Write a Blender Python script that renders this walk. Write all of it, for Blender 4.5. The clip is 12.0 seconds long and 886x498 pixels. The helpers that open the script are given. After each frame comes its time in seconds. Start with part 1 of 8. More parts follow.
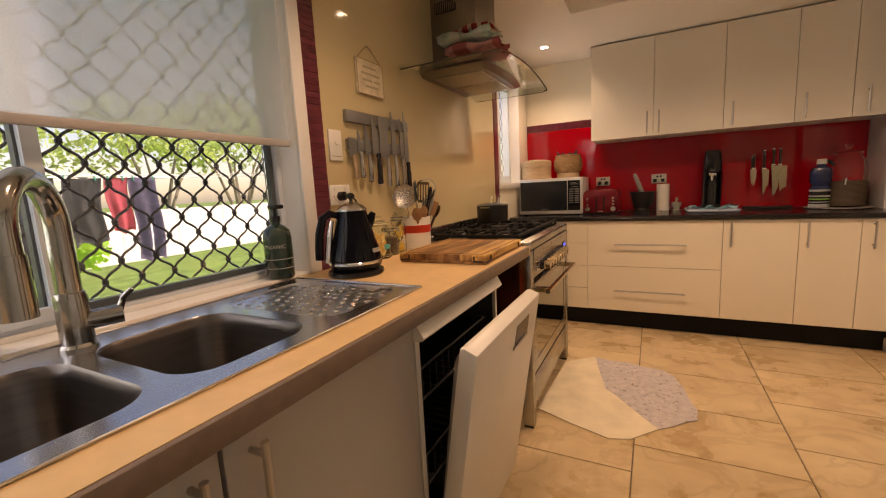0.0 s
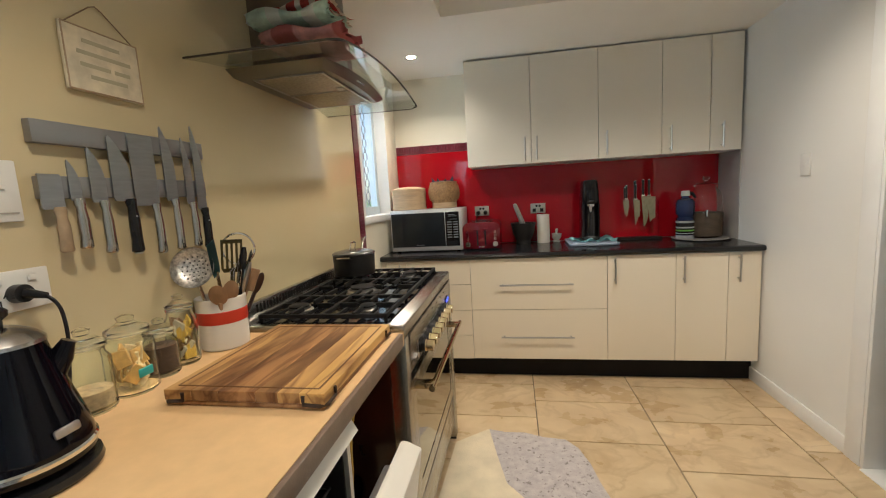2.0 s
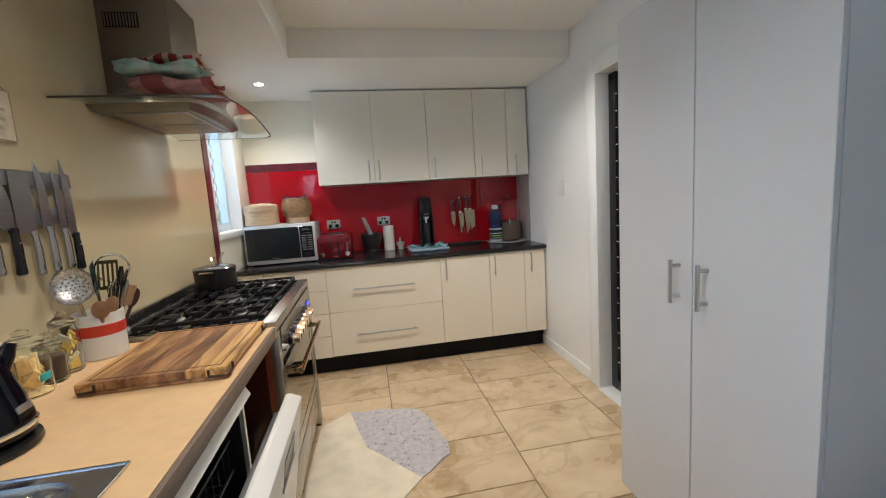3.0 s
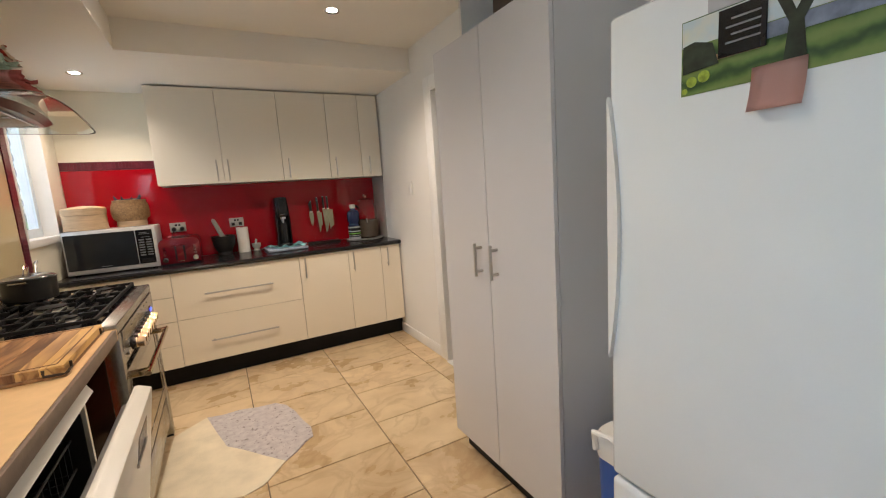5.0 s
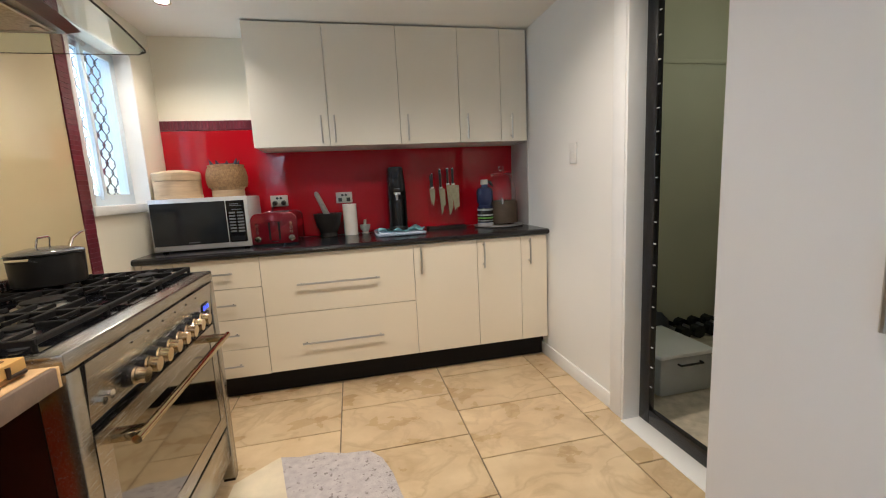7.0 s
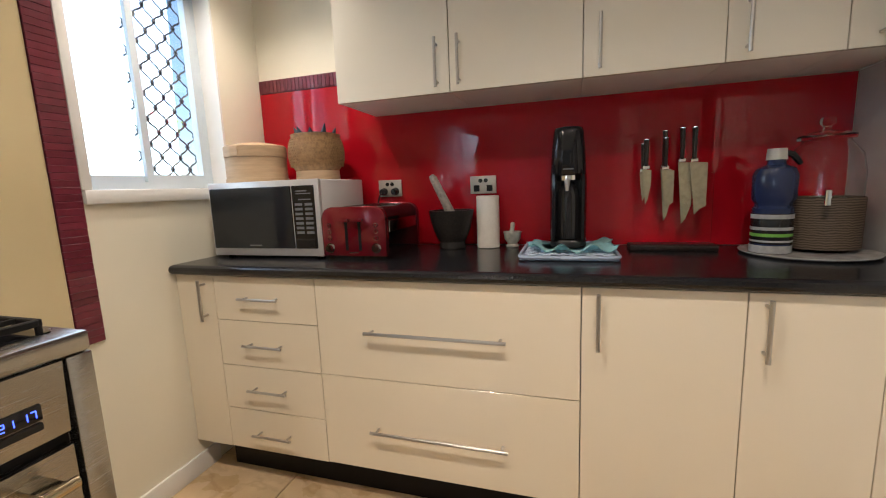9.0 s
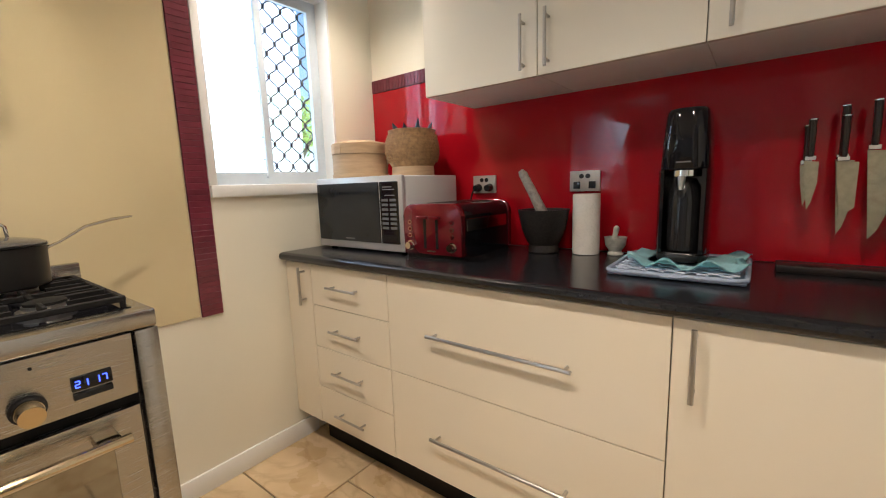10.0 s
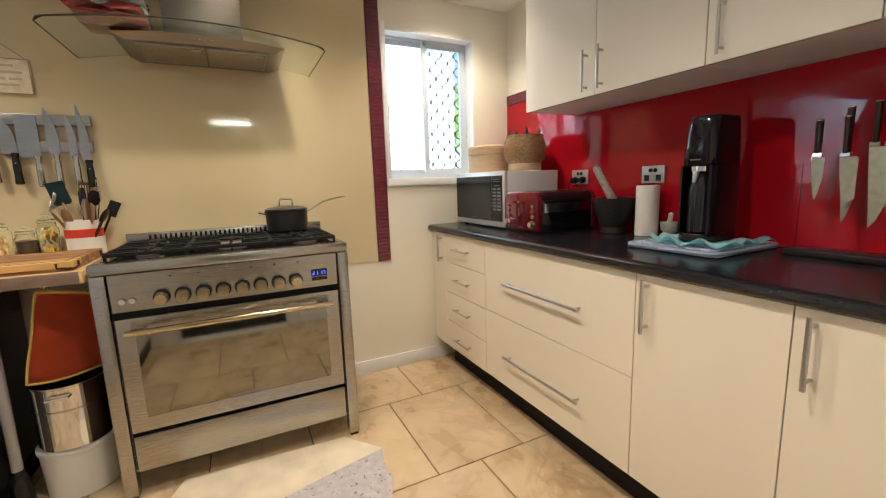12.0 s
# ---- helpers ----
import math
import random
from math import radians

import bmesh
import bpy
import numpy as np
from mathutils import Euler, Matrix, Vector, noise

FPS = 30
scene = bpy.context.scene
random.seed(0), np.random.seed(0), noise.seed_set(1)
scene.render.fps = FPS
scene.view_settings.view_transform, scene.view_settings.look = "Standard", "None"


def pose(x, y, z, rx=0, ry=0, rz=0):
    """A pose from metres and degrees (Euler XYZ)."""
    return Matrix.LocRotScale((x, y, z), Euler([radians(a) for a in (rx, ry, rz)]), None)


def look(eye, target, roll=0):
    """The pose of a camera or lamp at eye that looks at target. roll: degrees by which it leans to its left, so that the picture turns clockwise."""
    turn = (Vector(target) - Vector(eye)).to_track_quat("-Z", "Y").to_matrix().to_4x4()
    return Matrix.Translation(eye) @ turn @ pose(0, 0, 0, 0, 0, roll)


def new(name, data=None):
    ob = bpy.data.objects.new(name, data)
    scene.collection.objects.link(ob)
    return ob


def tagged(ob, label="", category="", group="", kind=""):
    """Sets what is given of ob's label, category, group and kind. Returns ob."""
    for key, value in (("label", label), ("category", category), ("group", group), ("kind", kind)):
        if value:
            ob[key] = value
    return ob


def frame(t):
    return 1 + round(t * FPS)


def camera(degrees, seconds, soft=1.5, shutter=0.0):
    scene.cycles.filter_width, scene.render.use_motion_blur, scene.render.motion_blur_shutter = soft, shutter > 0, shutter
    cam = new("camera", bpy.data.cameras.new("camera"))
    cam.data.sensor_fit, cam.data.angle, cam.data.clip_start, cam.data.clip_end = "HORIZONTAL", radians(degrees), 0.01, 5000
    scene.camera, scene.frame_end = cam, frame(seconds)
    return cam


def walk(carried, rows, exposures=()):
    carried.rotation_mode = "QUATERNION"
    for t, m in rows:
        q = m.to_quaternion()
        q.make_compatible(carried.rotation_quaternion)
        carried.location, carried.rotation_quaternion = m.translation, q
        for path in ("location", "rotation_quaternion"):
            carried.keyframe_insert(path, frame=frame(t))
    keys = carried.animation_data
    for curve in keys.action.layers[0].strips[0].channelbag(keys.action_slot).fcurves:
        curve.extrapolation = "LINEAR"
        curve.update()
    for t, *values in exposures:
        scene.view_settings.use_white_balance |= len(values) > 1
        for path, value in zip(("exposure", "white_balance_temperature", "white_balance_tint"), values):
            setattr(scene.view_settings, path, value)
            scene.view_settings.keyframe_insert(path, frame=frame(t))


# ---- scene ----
cam = camera(94.2, 12.0, soft=1.1)
PATH = [
    (0, (1.09, -4.014, 1.177), (0.186, -2.254, 0.887), -3.0),
    (0.5, (0.989, -3.691, 1.156), (0.118, -1.913, 0.872), -3.1),
    (1, (0.93, -3.435, 1.169), (0.138, -1.619, 0.893), -3.1),
    (1.5, (0.921, -3.343, 1.249), (0.304, -1.459, 0.987), -3.1),
    (2, (0.945, -3.377, 1.305), (0.599, -1.423, 1.05), -3.3),
    (2.5, (0.948, -3.533, 1.34), (0.948, -1.55, 1.083), -3.4),
    (3, (0.971, -3.829, 1.352), (1.328, -1.878, 1.099), -3.7),
    (3.5, (0.994, -4.095, 1.353), (1.628, -2.216, 1.095), -4.0),
    (3.7, (0.996, -4.161, 1.36), (1.711, -2.312, 1.093), -4.0),
    (4.1, (0.993, -4.225, 1.366), (1.822, -2.426, 1.087), -4.0),
    (4.5, (0.986, -4.215, 1.363), (1.891, -2.455, 1.075), -4.0),
    (4.9, (0.985, -4.147, 1.349), (1.925, -2.406, 1.056), -3.9),
    (5.3, (1.002, -4.033, 1.323), (1.925, -2.283, 1.03), -3.7),
    (5.5, (1.02, -3.95, 1.303), (1.916, -2.186, 1.011), -3.5),
    (6, (1.083, -3.647, 1.256), (1.866, -1.831, 0.955), -3.3),
    (6.5, (1.128, -3.358, 1.252), (1.752, -1.482, 0.953), -3.0),
    (7, (1.178, -3.11, 1.205), (1.596, -1.176, 0.908), -2.9),
    (7.2, (1.208, -2.986, 1.224), (1.538, -1.037, 0.922), -3.0),
    (7.6, (1.279, -2.727, 1.211), (1.442, -0.757, 0.906), -2.9),
    (8, (1.37, -2.43, 1.182), (1.362, -0.453, 0.879), -2.6),
    (8.4, (1.451, -2.145, 1.155), (1.247, -0.178, 0.856), -2.3),
    (8.8, (1.491, -1.924, 1.148), (1.046, 0.003, 0.851), -2.2),
    (9, (1.489, -1.824, 1.161), (0.912, 0.068, 0.866), -2.2),
    (9.5, (1.518, -1.644, 1.15), (0.619, 0.118, 0.854), -2.0),
    (10, (1.663, -1.605, 1.165), (0.46, -0.036, 0.863), -1.9),
    (10.5, (1.927, -1.671, 1.198), (0.471, -0.336, 0.889), -2.1),
    (11, (2.088, -1.668, 1.193), (0.469, -0.535, 0.884), -2.0),
    (11.5, (2.24, -1.646, 1.154), (0.522, -0.671, 0.844), -2.0),
    (12, (2.397, -1.699, 1.158), (0.624, -0.829, 0.843), -1.9),
]
EXPOSURES = [(0, 0.49, 8700, 30), (0.5, 0.53, 7500, 21), (1.0, 0.58, 7500, 17), (1.5, 0.62, 7300, 16), (2.0, 0.77, 5600, 5), (2.5, 0.85, 4900, 4), (3.5, 0.83, 5350, 8), (5.5, 0.87, 6000, 12), (7, 0.95, 5450, 8), (9, 0.9, 5700, 10), (12, 1.07, 5700, 8)]
walk(cam, [(t, look(eye, target, roll)) for t, eye, target, roll in PATH], EXPOSURES)

# ---- world, sun, lamps ----
world = bpy.data.worlds.new("sky")
scene.world = world
world.use_nodes = True
wn = world.node_tree
wn.nodes.clear()
sky = wn.nodes.new("ShaderNodeTexSky")
sky.sky_type, sky.sun_disc = "NISHITA", False
sky.sun_elevation, sky.sun_rotation = radians(52), radians(60)
bg = wn.nodes.new("ShaderNodeBackground")
bg.inputs["Strength"].default_value = 0.15
wout = wn.nodes.new("ShaderNodeOutputWorld")
wn.links.new(sky.outputs[0], bg.inputs["Color"])
wn.links.new(bg.outputs[0], wout.inputs["Surface"])
sun = new("sun", bpy.data.lights.new("sun", "SUN"))
sun.data.energy, sun.data.angle, sun.data.color = 5.0, radians(0.5), (1.0, 0.94, 0.84)
sun.matrix_world = look((8, 5, 14), (0, 0, 0))

CEIL, TRAY = 2.245, 2.42
LAMP_W = (19, 32, 34, 32, 1.0, 1.0)
# The last three are unseen guesses, added to light bench and fridge end.
KNOWN_AND_GUESSED_LIGHTS = [(0.295, -0.52, CEIL), (0.893, -1.55, TRAY), (1.735, -1.56, TRAY), (0.76, -3.12, TRAY), (1.735, -3.35, TRAY), (1.3, -5.3, TRAY)]
for i, (x, y, z) in enumerate(KNOWN_AND_GUESSED_LIGHTS):
    lamp = new("downlight_lamp", bpy.data.lights.new("downlight_lamp", "SPOT"))
    lamp.data.energy, lamp.data.spot_size, lamp.data.spot_blend = LAMP_W[i], radians(136), 0.85
    lamp.data.shadow_soft_size, lamp.data.color = 0.045, (1.0, 0.79, 0.58)
    lamp.matrix_world = look((x, y, z - 0.03), (x, y, 0))


def window_lamp(x, y, z, w, h, watts, target):
    lamp = new("window_light", bpy.data.lights.new("window_light", "AREA"))
    lamp.data.shape, lamp.data.size, lamp.data.size_y = "RECTANGLE", w, h
    lamp.data.energy, lamp.data.color = watts, (0.80, 0.90, 1.0)
    lamp.matrix_world = look((x, y, z), target)
    return lamp


window_lamp(-0.24, -0.565, 1.62, 0.56, 0.84, 2.6, (3, -0.565, 1.45))
window_lamp(-0.24, -4.56, 1.50, 1.36, 1.02, 10.0, (2, -4.1, 0.7))
room_lamp = new("batten_lamp", bpy.data.lights.new("batten_lamp", "AREA"))
room_lamp.data.shape, room_lamp.data.size, room_lamp.data.size_y = "RECTANGLE", 0.88, 0.013
room_lamp.data.energy, room_lamp.data.color = 2.8, (1.0, 0.95, 0.72)
room_lamp.matrix_world = look((4.40, -1.47, 2.106), (0, -1.47, 1.5))

# ---- helpers ----
def part(name, bm, material, parent=None, label="", sharp=35):
    bmesh.ops.recalc_face_normals(bm, faces=bm.faces[:])
    limit = radians(sharp)
    for f in bm.faces:
        f.smooth = True
    for e in bm.edges:
        e.smooth = len(e.link_faces) == 2 and e.calc_face_angle(3.0) < limit
    me = bpy.data.meshes.new(name)
    bm.to_mesh(me)
    bm.free()
    me.materials.append(material)
    ob = new(name, me)
    if parent is not None:
        ob.parent = parent
        if parent.type == "EMPTY":
            ob.matrix_parent_inverse = Matrix.Translation(-Vector(parent.location))
    if label:
        ob["label"] = label
    return ob


def thing(name, loc, label, category, group=""):
    e = new(name)
    e.empty_display_size = 0.1
    e.location = loc
    return tagged(e, label, category, group)


def bx(bm, x0, x1, y0, y1, z0, z1, b=0.0, seg=2):
    v = [bm.verts.new(p) for p in ((x0, y0, z0), (x1, y0, z0), (x1, y1, z0), (x0, y1, z0), (x0, y0, z1), (x1, y0, z1), (x1, y1, z1), (x0, y1, z1))]
    fs = [bm.faces.new([v[i] for i in q]) for q in ((0, 3, 2, 1), (4, 5, 6, 7), (0, 1, 5, 4), (1, 2, 6, 5), (2, 3, 7, 6), (3, 0, 4, 7))]
    if b > 0:
        es = list({e for f in fs for e in f.edges})
        bmesh.ops.bevel(bm, geom=es, offset=b, segments=seg, affect="EDGES", profile=0.5)
    return bm


def box(*a, b=0.0, seg=2):
    return bx(bmesh.new(), *a, b=b, seg=seg)


def frame_of(d):
    d = Vector(d).normalized()
    u = d.cross(Vector((0, 0, 1)) if abs(d.z) < 0.95 else Vector((1, 0, 0))).normalized()
    return d, u, d.cross(u)


def cyl(bm, p0, p1, r0, r1=None, n=16, cap=True):
    r1 = r0 if r1 is None else r1
    p0, p1 = Vector(p0), Vector(p1)
    d, u, w = frame_of(p1 - p0)
    a = [bm.verts.new(p0 + (u * math.cos(t) + w * math.sin(t)) * r0) for t in (2 * math.pi * i / n for i in range(n))]
    c = [bm.verts.new(p1 + (u * math.cos(t) + w * math.sin(t)) * r1) for t in (2 * math.pi * i / n for i in range(n))]
    for i in range(n):
        j = (i + 1) % n
        bm.faces.new((a[i], a[j], c[j], c[i]))
    if cap:
        bm.faces.new(a[::-1])
        bm.faces.new(c)
    return bm


def lathe(bm, prof, at=(0, 0, 0), n=28, sy=1.0, close=True):
    rings = []
    for r, z in prof:
        rings.append([bm.verts.new((at[0] + r * math.cos(2 * math.pi * i / n), at[1] + r * sy * math.sin(2 * math.pi * i / n), at[2] + z)) for i in range(n)])
    for p, q in zip(rings, rings[1:]):
        for i in range(n):
            j = (i + 1) % n
            bm.faces.new((p[i], p[j], q[j], q[i]))
    if close:
        bm.faces.new(rings[0][::-1])
        bm.faces.new(rings[-1])
    return bm


def tube(bm, pts, r, n=8, flat=1.0):
    pts = [Vector(p) for p in pts]
    rings, last = [], None
    for i, p in enumerate(pts):
        d = (pts[min(i + 1, len(pts) - 1)] - pts[max(i - 1, 0)]).normalized()
        if last is None:
            _, u, w = frame_of(d)
        else:
            u = (last - d * last.dot(d)).normalized()
            w = d.cross(u)
        last = u
        rr = r[i] if isinstance(r, (list, tuple)) else r
        rings.append([bm.verts.new(p + (u * math.cos(t) + w * math.sin(t) * flat) * rr) for t in (2 * math.pi * k / n for k in range(n))])
    for p, q in zip(rings, rings[1:]):
        for i in range(n):
            j = (i + 1) % n
            bm.faces.new((p[i], p[j], q[j], q[i]))
    bm.faces.new(rings[0][::-1])
    bm.faces.new(rings[-1])
    return bm


def arc(c, r, a0, a1, n, u, w):
    c, u, w = Vector(c), Vector(u), Vector(w)
    return [c + u * (r * math.cos(radians(a0 + (a1 - a0) * i / n))) + w * (r * math.sin(radians(a0 + (a1 - a0) * i / n))) for i in range(n + 1)]


def prism(bm, poly, axis, t0, t1, b=0.0):
    """A flat outline pushed from t0 to t1 along an axis (0, 1, 2)."""
    o = [i for i in range(3) if i != axis]

    def at(p, t):
        q = [0, 0, 0]
        q[axis], q[o[0]], q[o[1]] = t, p[0], p[1]
        return q
    a = [bm.verts.new(at(p, t0)) for p in poly]
    c = [bm.verts.new(at(p, t1)) for p in poly]
    n = len(poly)
    fs = [bm.faces.new(a[::-1]), bm.faces.new(c)]
    for i in range(n):
        fs.append(bm.faces.new((a[i], a[(i + 1) % n], c[(i + 1) % n], c[i])))
    if b > 0:
        bmesh.ops.bevel(bm, geom=list({e for f in fs for e in f.edges}), offset=b, segments=2, affect="EDGES", profile=0.5)
    return bm


def wall_mesh(axis, t0, t1, a0, a1, z0, z1, holes=()):
    """A wall of thickness t0..t1 along x (axis 0) or y (axis 1), running a0..a1, with openings (a, b, zlow, zhigh)."""
    bm = bmesh.new()
    cuts = sorted({a0, a1, *[h[0] for h in holes], *[h[1] for h in holes]})
    for p, q in zip(cuts, cuts[1:]):
        spans = [(z0, z1)]
        for h in holes:
            if h[0] <= p and h[1] >= q:
                spans = [s for lo, hi in spans for s in ((lo, min(hi, h[2])), (max(lo, h[3]), hi)) if s[1] - s[0] > 1e-4]
        for lo, hi in spans:
            if axis == 0:
                bx(bm, t0, t1, p, q, lo, hi)
            else:
                bx(bm, p, q, t0, t1, lo, hi)
    bmesh.ops.remove_doubles(bm, verts=bm.verts[:], dist=1e-5)
    return bm


# ---- materials ----
def M(name, col, rough=0.5, metal=0.0, var=0.08, scale=6.0, bump=0.0, bscale=80.0, stretch=(1, 1, 1), coat=0.0, rvar=0.0, tint=None, sheen=0.0, detail=4.0, rand=0.0, trans=0.0, ior=1.45, emit=0.0):
    m = bpy.data.materials.new(name)
    m.use_nodes = True
    t = m.node_tree
    p = t.nodes["Principled BSDF"]
    p.inputs["Roughness"].default_value, p.inputs["Metallic"].default_value = rough, metal
    p.inputs["Coat Weight"].default_value, p.inputs["Sheen Weight"].default_value = coat, sheen
    p.inputs["Coat Roughness"].default_value = 0.04
    p.inputs["Transmission Weight"].default_value, p.inputs["IOR"].default_value = trans, ior
    co = t.nodes.new("ShaderNodeTexCoord")
    mp = t.nodes.new("ShaderNodeMapping")
    mp.inputs["Scale"].default_value = stretch
    t.links.new(co.outputs["Object"], mp.inputs["Vector"])
    if rand:
        oi = t.nodes.new("ShaderNodeObjectInfo")
        mul = t.nodes.new("ShaderNodeMath")
        mul.operation, mul.inputs[1].default_value = "MULTIPLY", 37.0
        t.links.new(oi.outputs["Random"], mul.inputs[0])
        t.links.new(mul.outputs[0], mp.inputs["Location"])
    n1 = t.nodes.new("ShaderNodeTexNoise")
    n1.inputs["Scale"].default_value, n1.inputs["Detail"].default_value = scale, detail
    t.links.new(mp.outputs[0], n1.inputs["Vector"])
    ramp = t.nodes.new("ShaderNodeMapRange")
    ramp.inputs["From Min"].default_value, ramp.inputs["From Max"].default_value = 0.3, 0.7
    t.links.new(n1.outputs["Fac"], ramp.inputs["Value"])
    mix = t.nodes.new("ShaderNodeMix")
    mix.data_type = "RGBA"
    lo = tint or tuple(c * (1 - var) for c in col)
    hi = tuple(min(1, c * (1 + var)) for c in col)
    mix.inputs["A"].default_value, mix.inputs["B"].default_value = (*lo, 1), (*hi, 1)
    t.links.new(ramp.outputs[0], mix.inputs["Factor"])
    out = mix.outputs["Result"]
    if rand:
        hs = t.nodes.new("ShaderNodeHueSaturation")
        mr = t.nodes.new("ShaderNodeMapRange")
        mr.inputs["To Min"].default_value, mr.inputs["To Max"].default_value = 1 - rand, 1 + rand
        t.links.new(oi.outputs["Random"], mr.inputs["Value"])
        t.links.new(mr.outputs[0], hs.inputs["Value"])
        t.links.new(out, hs.inputs["Color"])
        out = hs.outputs["Color"]
    t.links.new(out, p.inputs["Base Color"])
    if rvar:
        rr = t.nodes.new("ShaderNodeMapRange")
        rr.inputs["To Min"].default_value, rr.inputs["To Max"].default_value = max(0.02, rough - rvar), min(1, rough + rvar)
        t.links.new(n1.outputs["Fac"], rr.inputs["Value"])
        t.links.new(rr.outputs[0], p.inputs["Roughness"])
    if bump:
        n2 = t.nodes.new("ShaderNodeTexNoise")
        n2.inputs["Scale"].default_value, n2.inputs["Detail"].default_value = bscale, 3.0
        t.links.new(mp.outputs[0], n2.inputs["Vector"])
        bp = t.nodes.new("ShaderNodeBump")
        bp.inputs["Strength"].default_value, bp.inputs["Distance"].default_value = min(1.0, bump), 0.004
        t.links.new(n2.outputs["Fac"], bp.inputs["Height"])
        t.links.new(bp.outputs[0], p.inputs["Normal"])
    if emit:
        p.inputs["Emission Color"].default_value, p.inputs["Emission Strength"].default_value = (*col, 1), emit
    return m


def travertine():
    m = M("travertine", (0.65, 0.515, 0.325), rough=0.30, var=0.10, scale=4.2, rand=0.07, detail=10, tint=(0.53, 0.385, 0.215), rvar=0.12)
    t = m.node_tree
    p = t.nodes["Principled BSDF"]
    src = p.inputs["Base Color"].links[0].from_socket
    mp = [n for n in t.nodes if n.type == "MAPPING"][0]
    mp.inputs["Scale"].default_value = (1.0, 1.2, 1.0)
    v = t.nodes.new("ShaderNodeTexNoise")
    v.inputs["Scale"].default_value, v.inputs["Detail"].default_value, v.inputs["Distortion"].default_value = 3.6, 12.0, 0.9
    t.links.new(mp.outputs[0], v.inputs["Vector"])
    r = t.nodes.new("ShaderNodeValToRGB")
    r.color_ramp.elements[0].position, r.color_ramp.elements[0].color = 0.44, (1, 1, 1, 1)
    r.color_ramp.elements[1].position, r.color_ramp.elements[1].color = 0.56, (1, 1, 1, 1)
    e = r.color_ramp.elements.new(0.50)
    e.color = (0.50, 0.39, 0.27, 1)
    t.links.new(v.outputs["Fac"], r.inputs[0])
    mx = t.nodes.new("ShaderNodeMix")
    mx.data_type, mx.blend_type = "RGBA", "MULTIPLY"
    mx.inputs["Factor"].default_value = 0.30
    t.links.new(src, mx.inputs["A"])
    t.links.new(r.outputs[0], mx.inputs["B"])
    t.links.new(mx.outputs["Result"], p.inputs["Base Color"])
    pit = t.nodes.new("ShaderNodeTexVoronoi")
    pit.inputs["Scale"].default_value = 55.0
    t.links.new(mp.outputs[0], pit.inputs["Vector"])
    pr = t.nodes.new("ShaderNodeMapRange")
    pr.inputs["From Min"].default_value, pr.inputs["From Max"].default_value = 0.02, 0.12
    t.links.new(pit.outputs["Distance"], pr.inputs["Value"])
    bp = t.nodes.new("ShaderNodeBump")
    bp.inputs["Strength"].default_value, bp.inputs["Distance"].default_value = 0.25, 0.002
    t.links.new(pr.outputs[0], bp.inputs["Height"])
    t.links.new(bp.outputs[0], p.inputs["Normal"])
    return m


def striped(name, stops, scale, distort, rough, axis="X", coat=0.0, stretch=(1, 1, 1)):
    m = M(name, (0.5, 0.5, 0.5), rough=rough, coat=coat, bump=0.12, bscale=120)
    t = m.node_tree
    p = t.nodes["Principled BSDF"]
    mp = [n for n in t.nodes if n.type == "MAPPING"][0]
    mp.inputs["Scale"].default_value = stretch
    w = t.nodes.new("ShaderNodeTexWave")
    w.bands_direction = axis
    w.inputs["Scale"].default_value, w.inputs["Distortion"].default_value = scale, distort
    w.inputs["Detail"].default_value, w.inputs["Detail Scale"].default_value = 4.0, 1.2
    t.links.new(mp.outputs[0], w.inputs["Vector"])
    r = t.nodes.new("ShaderNodeValToRGB")
    r.color_ramp.elements[0].position, r.color_ramp.elements[0].color = stops[0][0], (*stops[0][1], 1)
    r.color_ramp.elements[1].position, r.color_ramp.elements[1].color = stops[-1][0], (*stops[-1][1], 1)
    for pos, c in stops[1:-1]:
        r.color_ramp.elements.new(pos).color = (*c, 1)
    t.links.new(w.outputs["Fac"], r.inputs[0])
    t.links.new(r.outputs[0], p.inputs["Base Color"])
    return m


def blind_cloth():
    m = bpy.data.materials.new("blind_cloth")
    m.use_nodes = True
    t = m.node_tree
    t.nodes.clear()
    o = t.nodes.new("ShaderNodeOutputMaterial")
    d, tl, tr = t.nodes.new("ShaderNodeBsdfDiffuse"), t.nodes.new("ShaderNodeBsdfTranslucent"), t.nodes.new("ShaderNodeBsdfTransparent")
    co, wv = t.nodes.new("ShaderNodeTexCoord"), t.nodes.new("ShaderNodeTexNoise")
    wv.inputs["Scale"].default_value = 300.0
    t.links.new(co.outputs["Object"], wv.inputs["Vector"])
    mr = t.nodes.new("ShaderNodeMapRange")
    mr.inputs["To Min"].default_value, mr.inputs["To Max"].default_value = 0.34, 0.46
    t.links.new(wv.outputs["Fac"], mr.inputs["Value"])
    d.inputs["Color"].default_value = (0.86, 0.86, 0.85, 1)
    tl.inputs["Color"].default_value = (0.93, 0.93, 0.93, 1)
    a, b = t.nodes.new("ShaderNodeMixShader"), t.nodes.new("ShaderNodeMixShader")
    a.inputs[0].default_value = 0.9
    t.links.new(d.outputs[0], a.inputs[1])
    t.links.new(tl.outputs[0], a.inputs[2])
    t.links.new(mr.outputs[0], b.inputs[0])
    t.links.new(a.outputs[0], b.inputs[1])
    t.links.new(tr.outputs[0], b.inputs[2])
    t.links.new(b.outputs[0], o.inputs["Surface"])
    return m


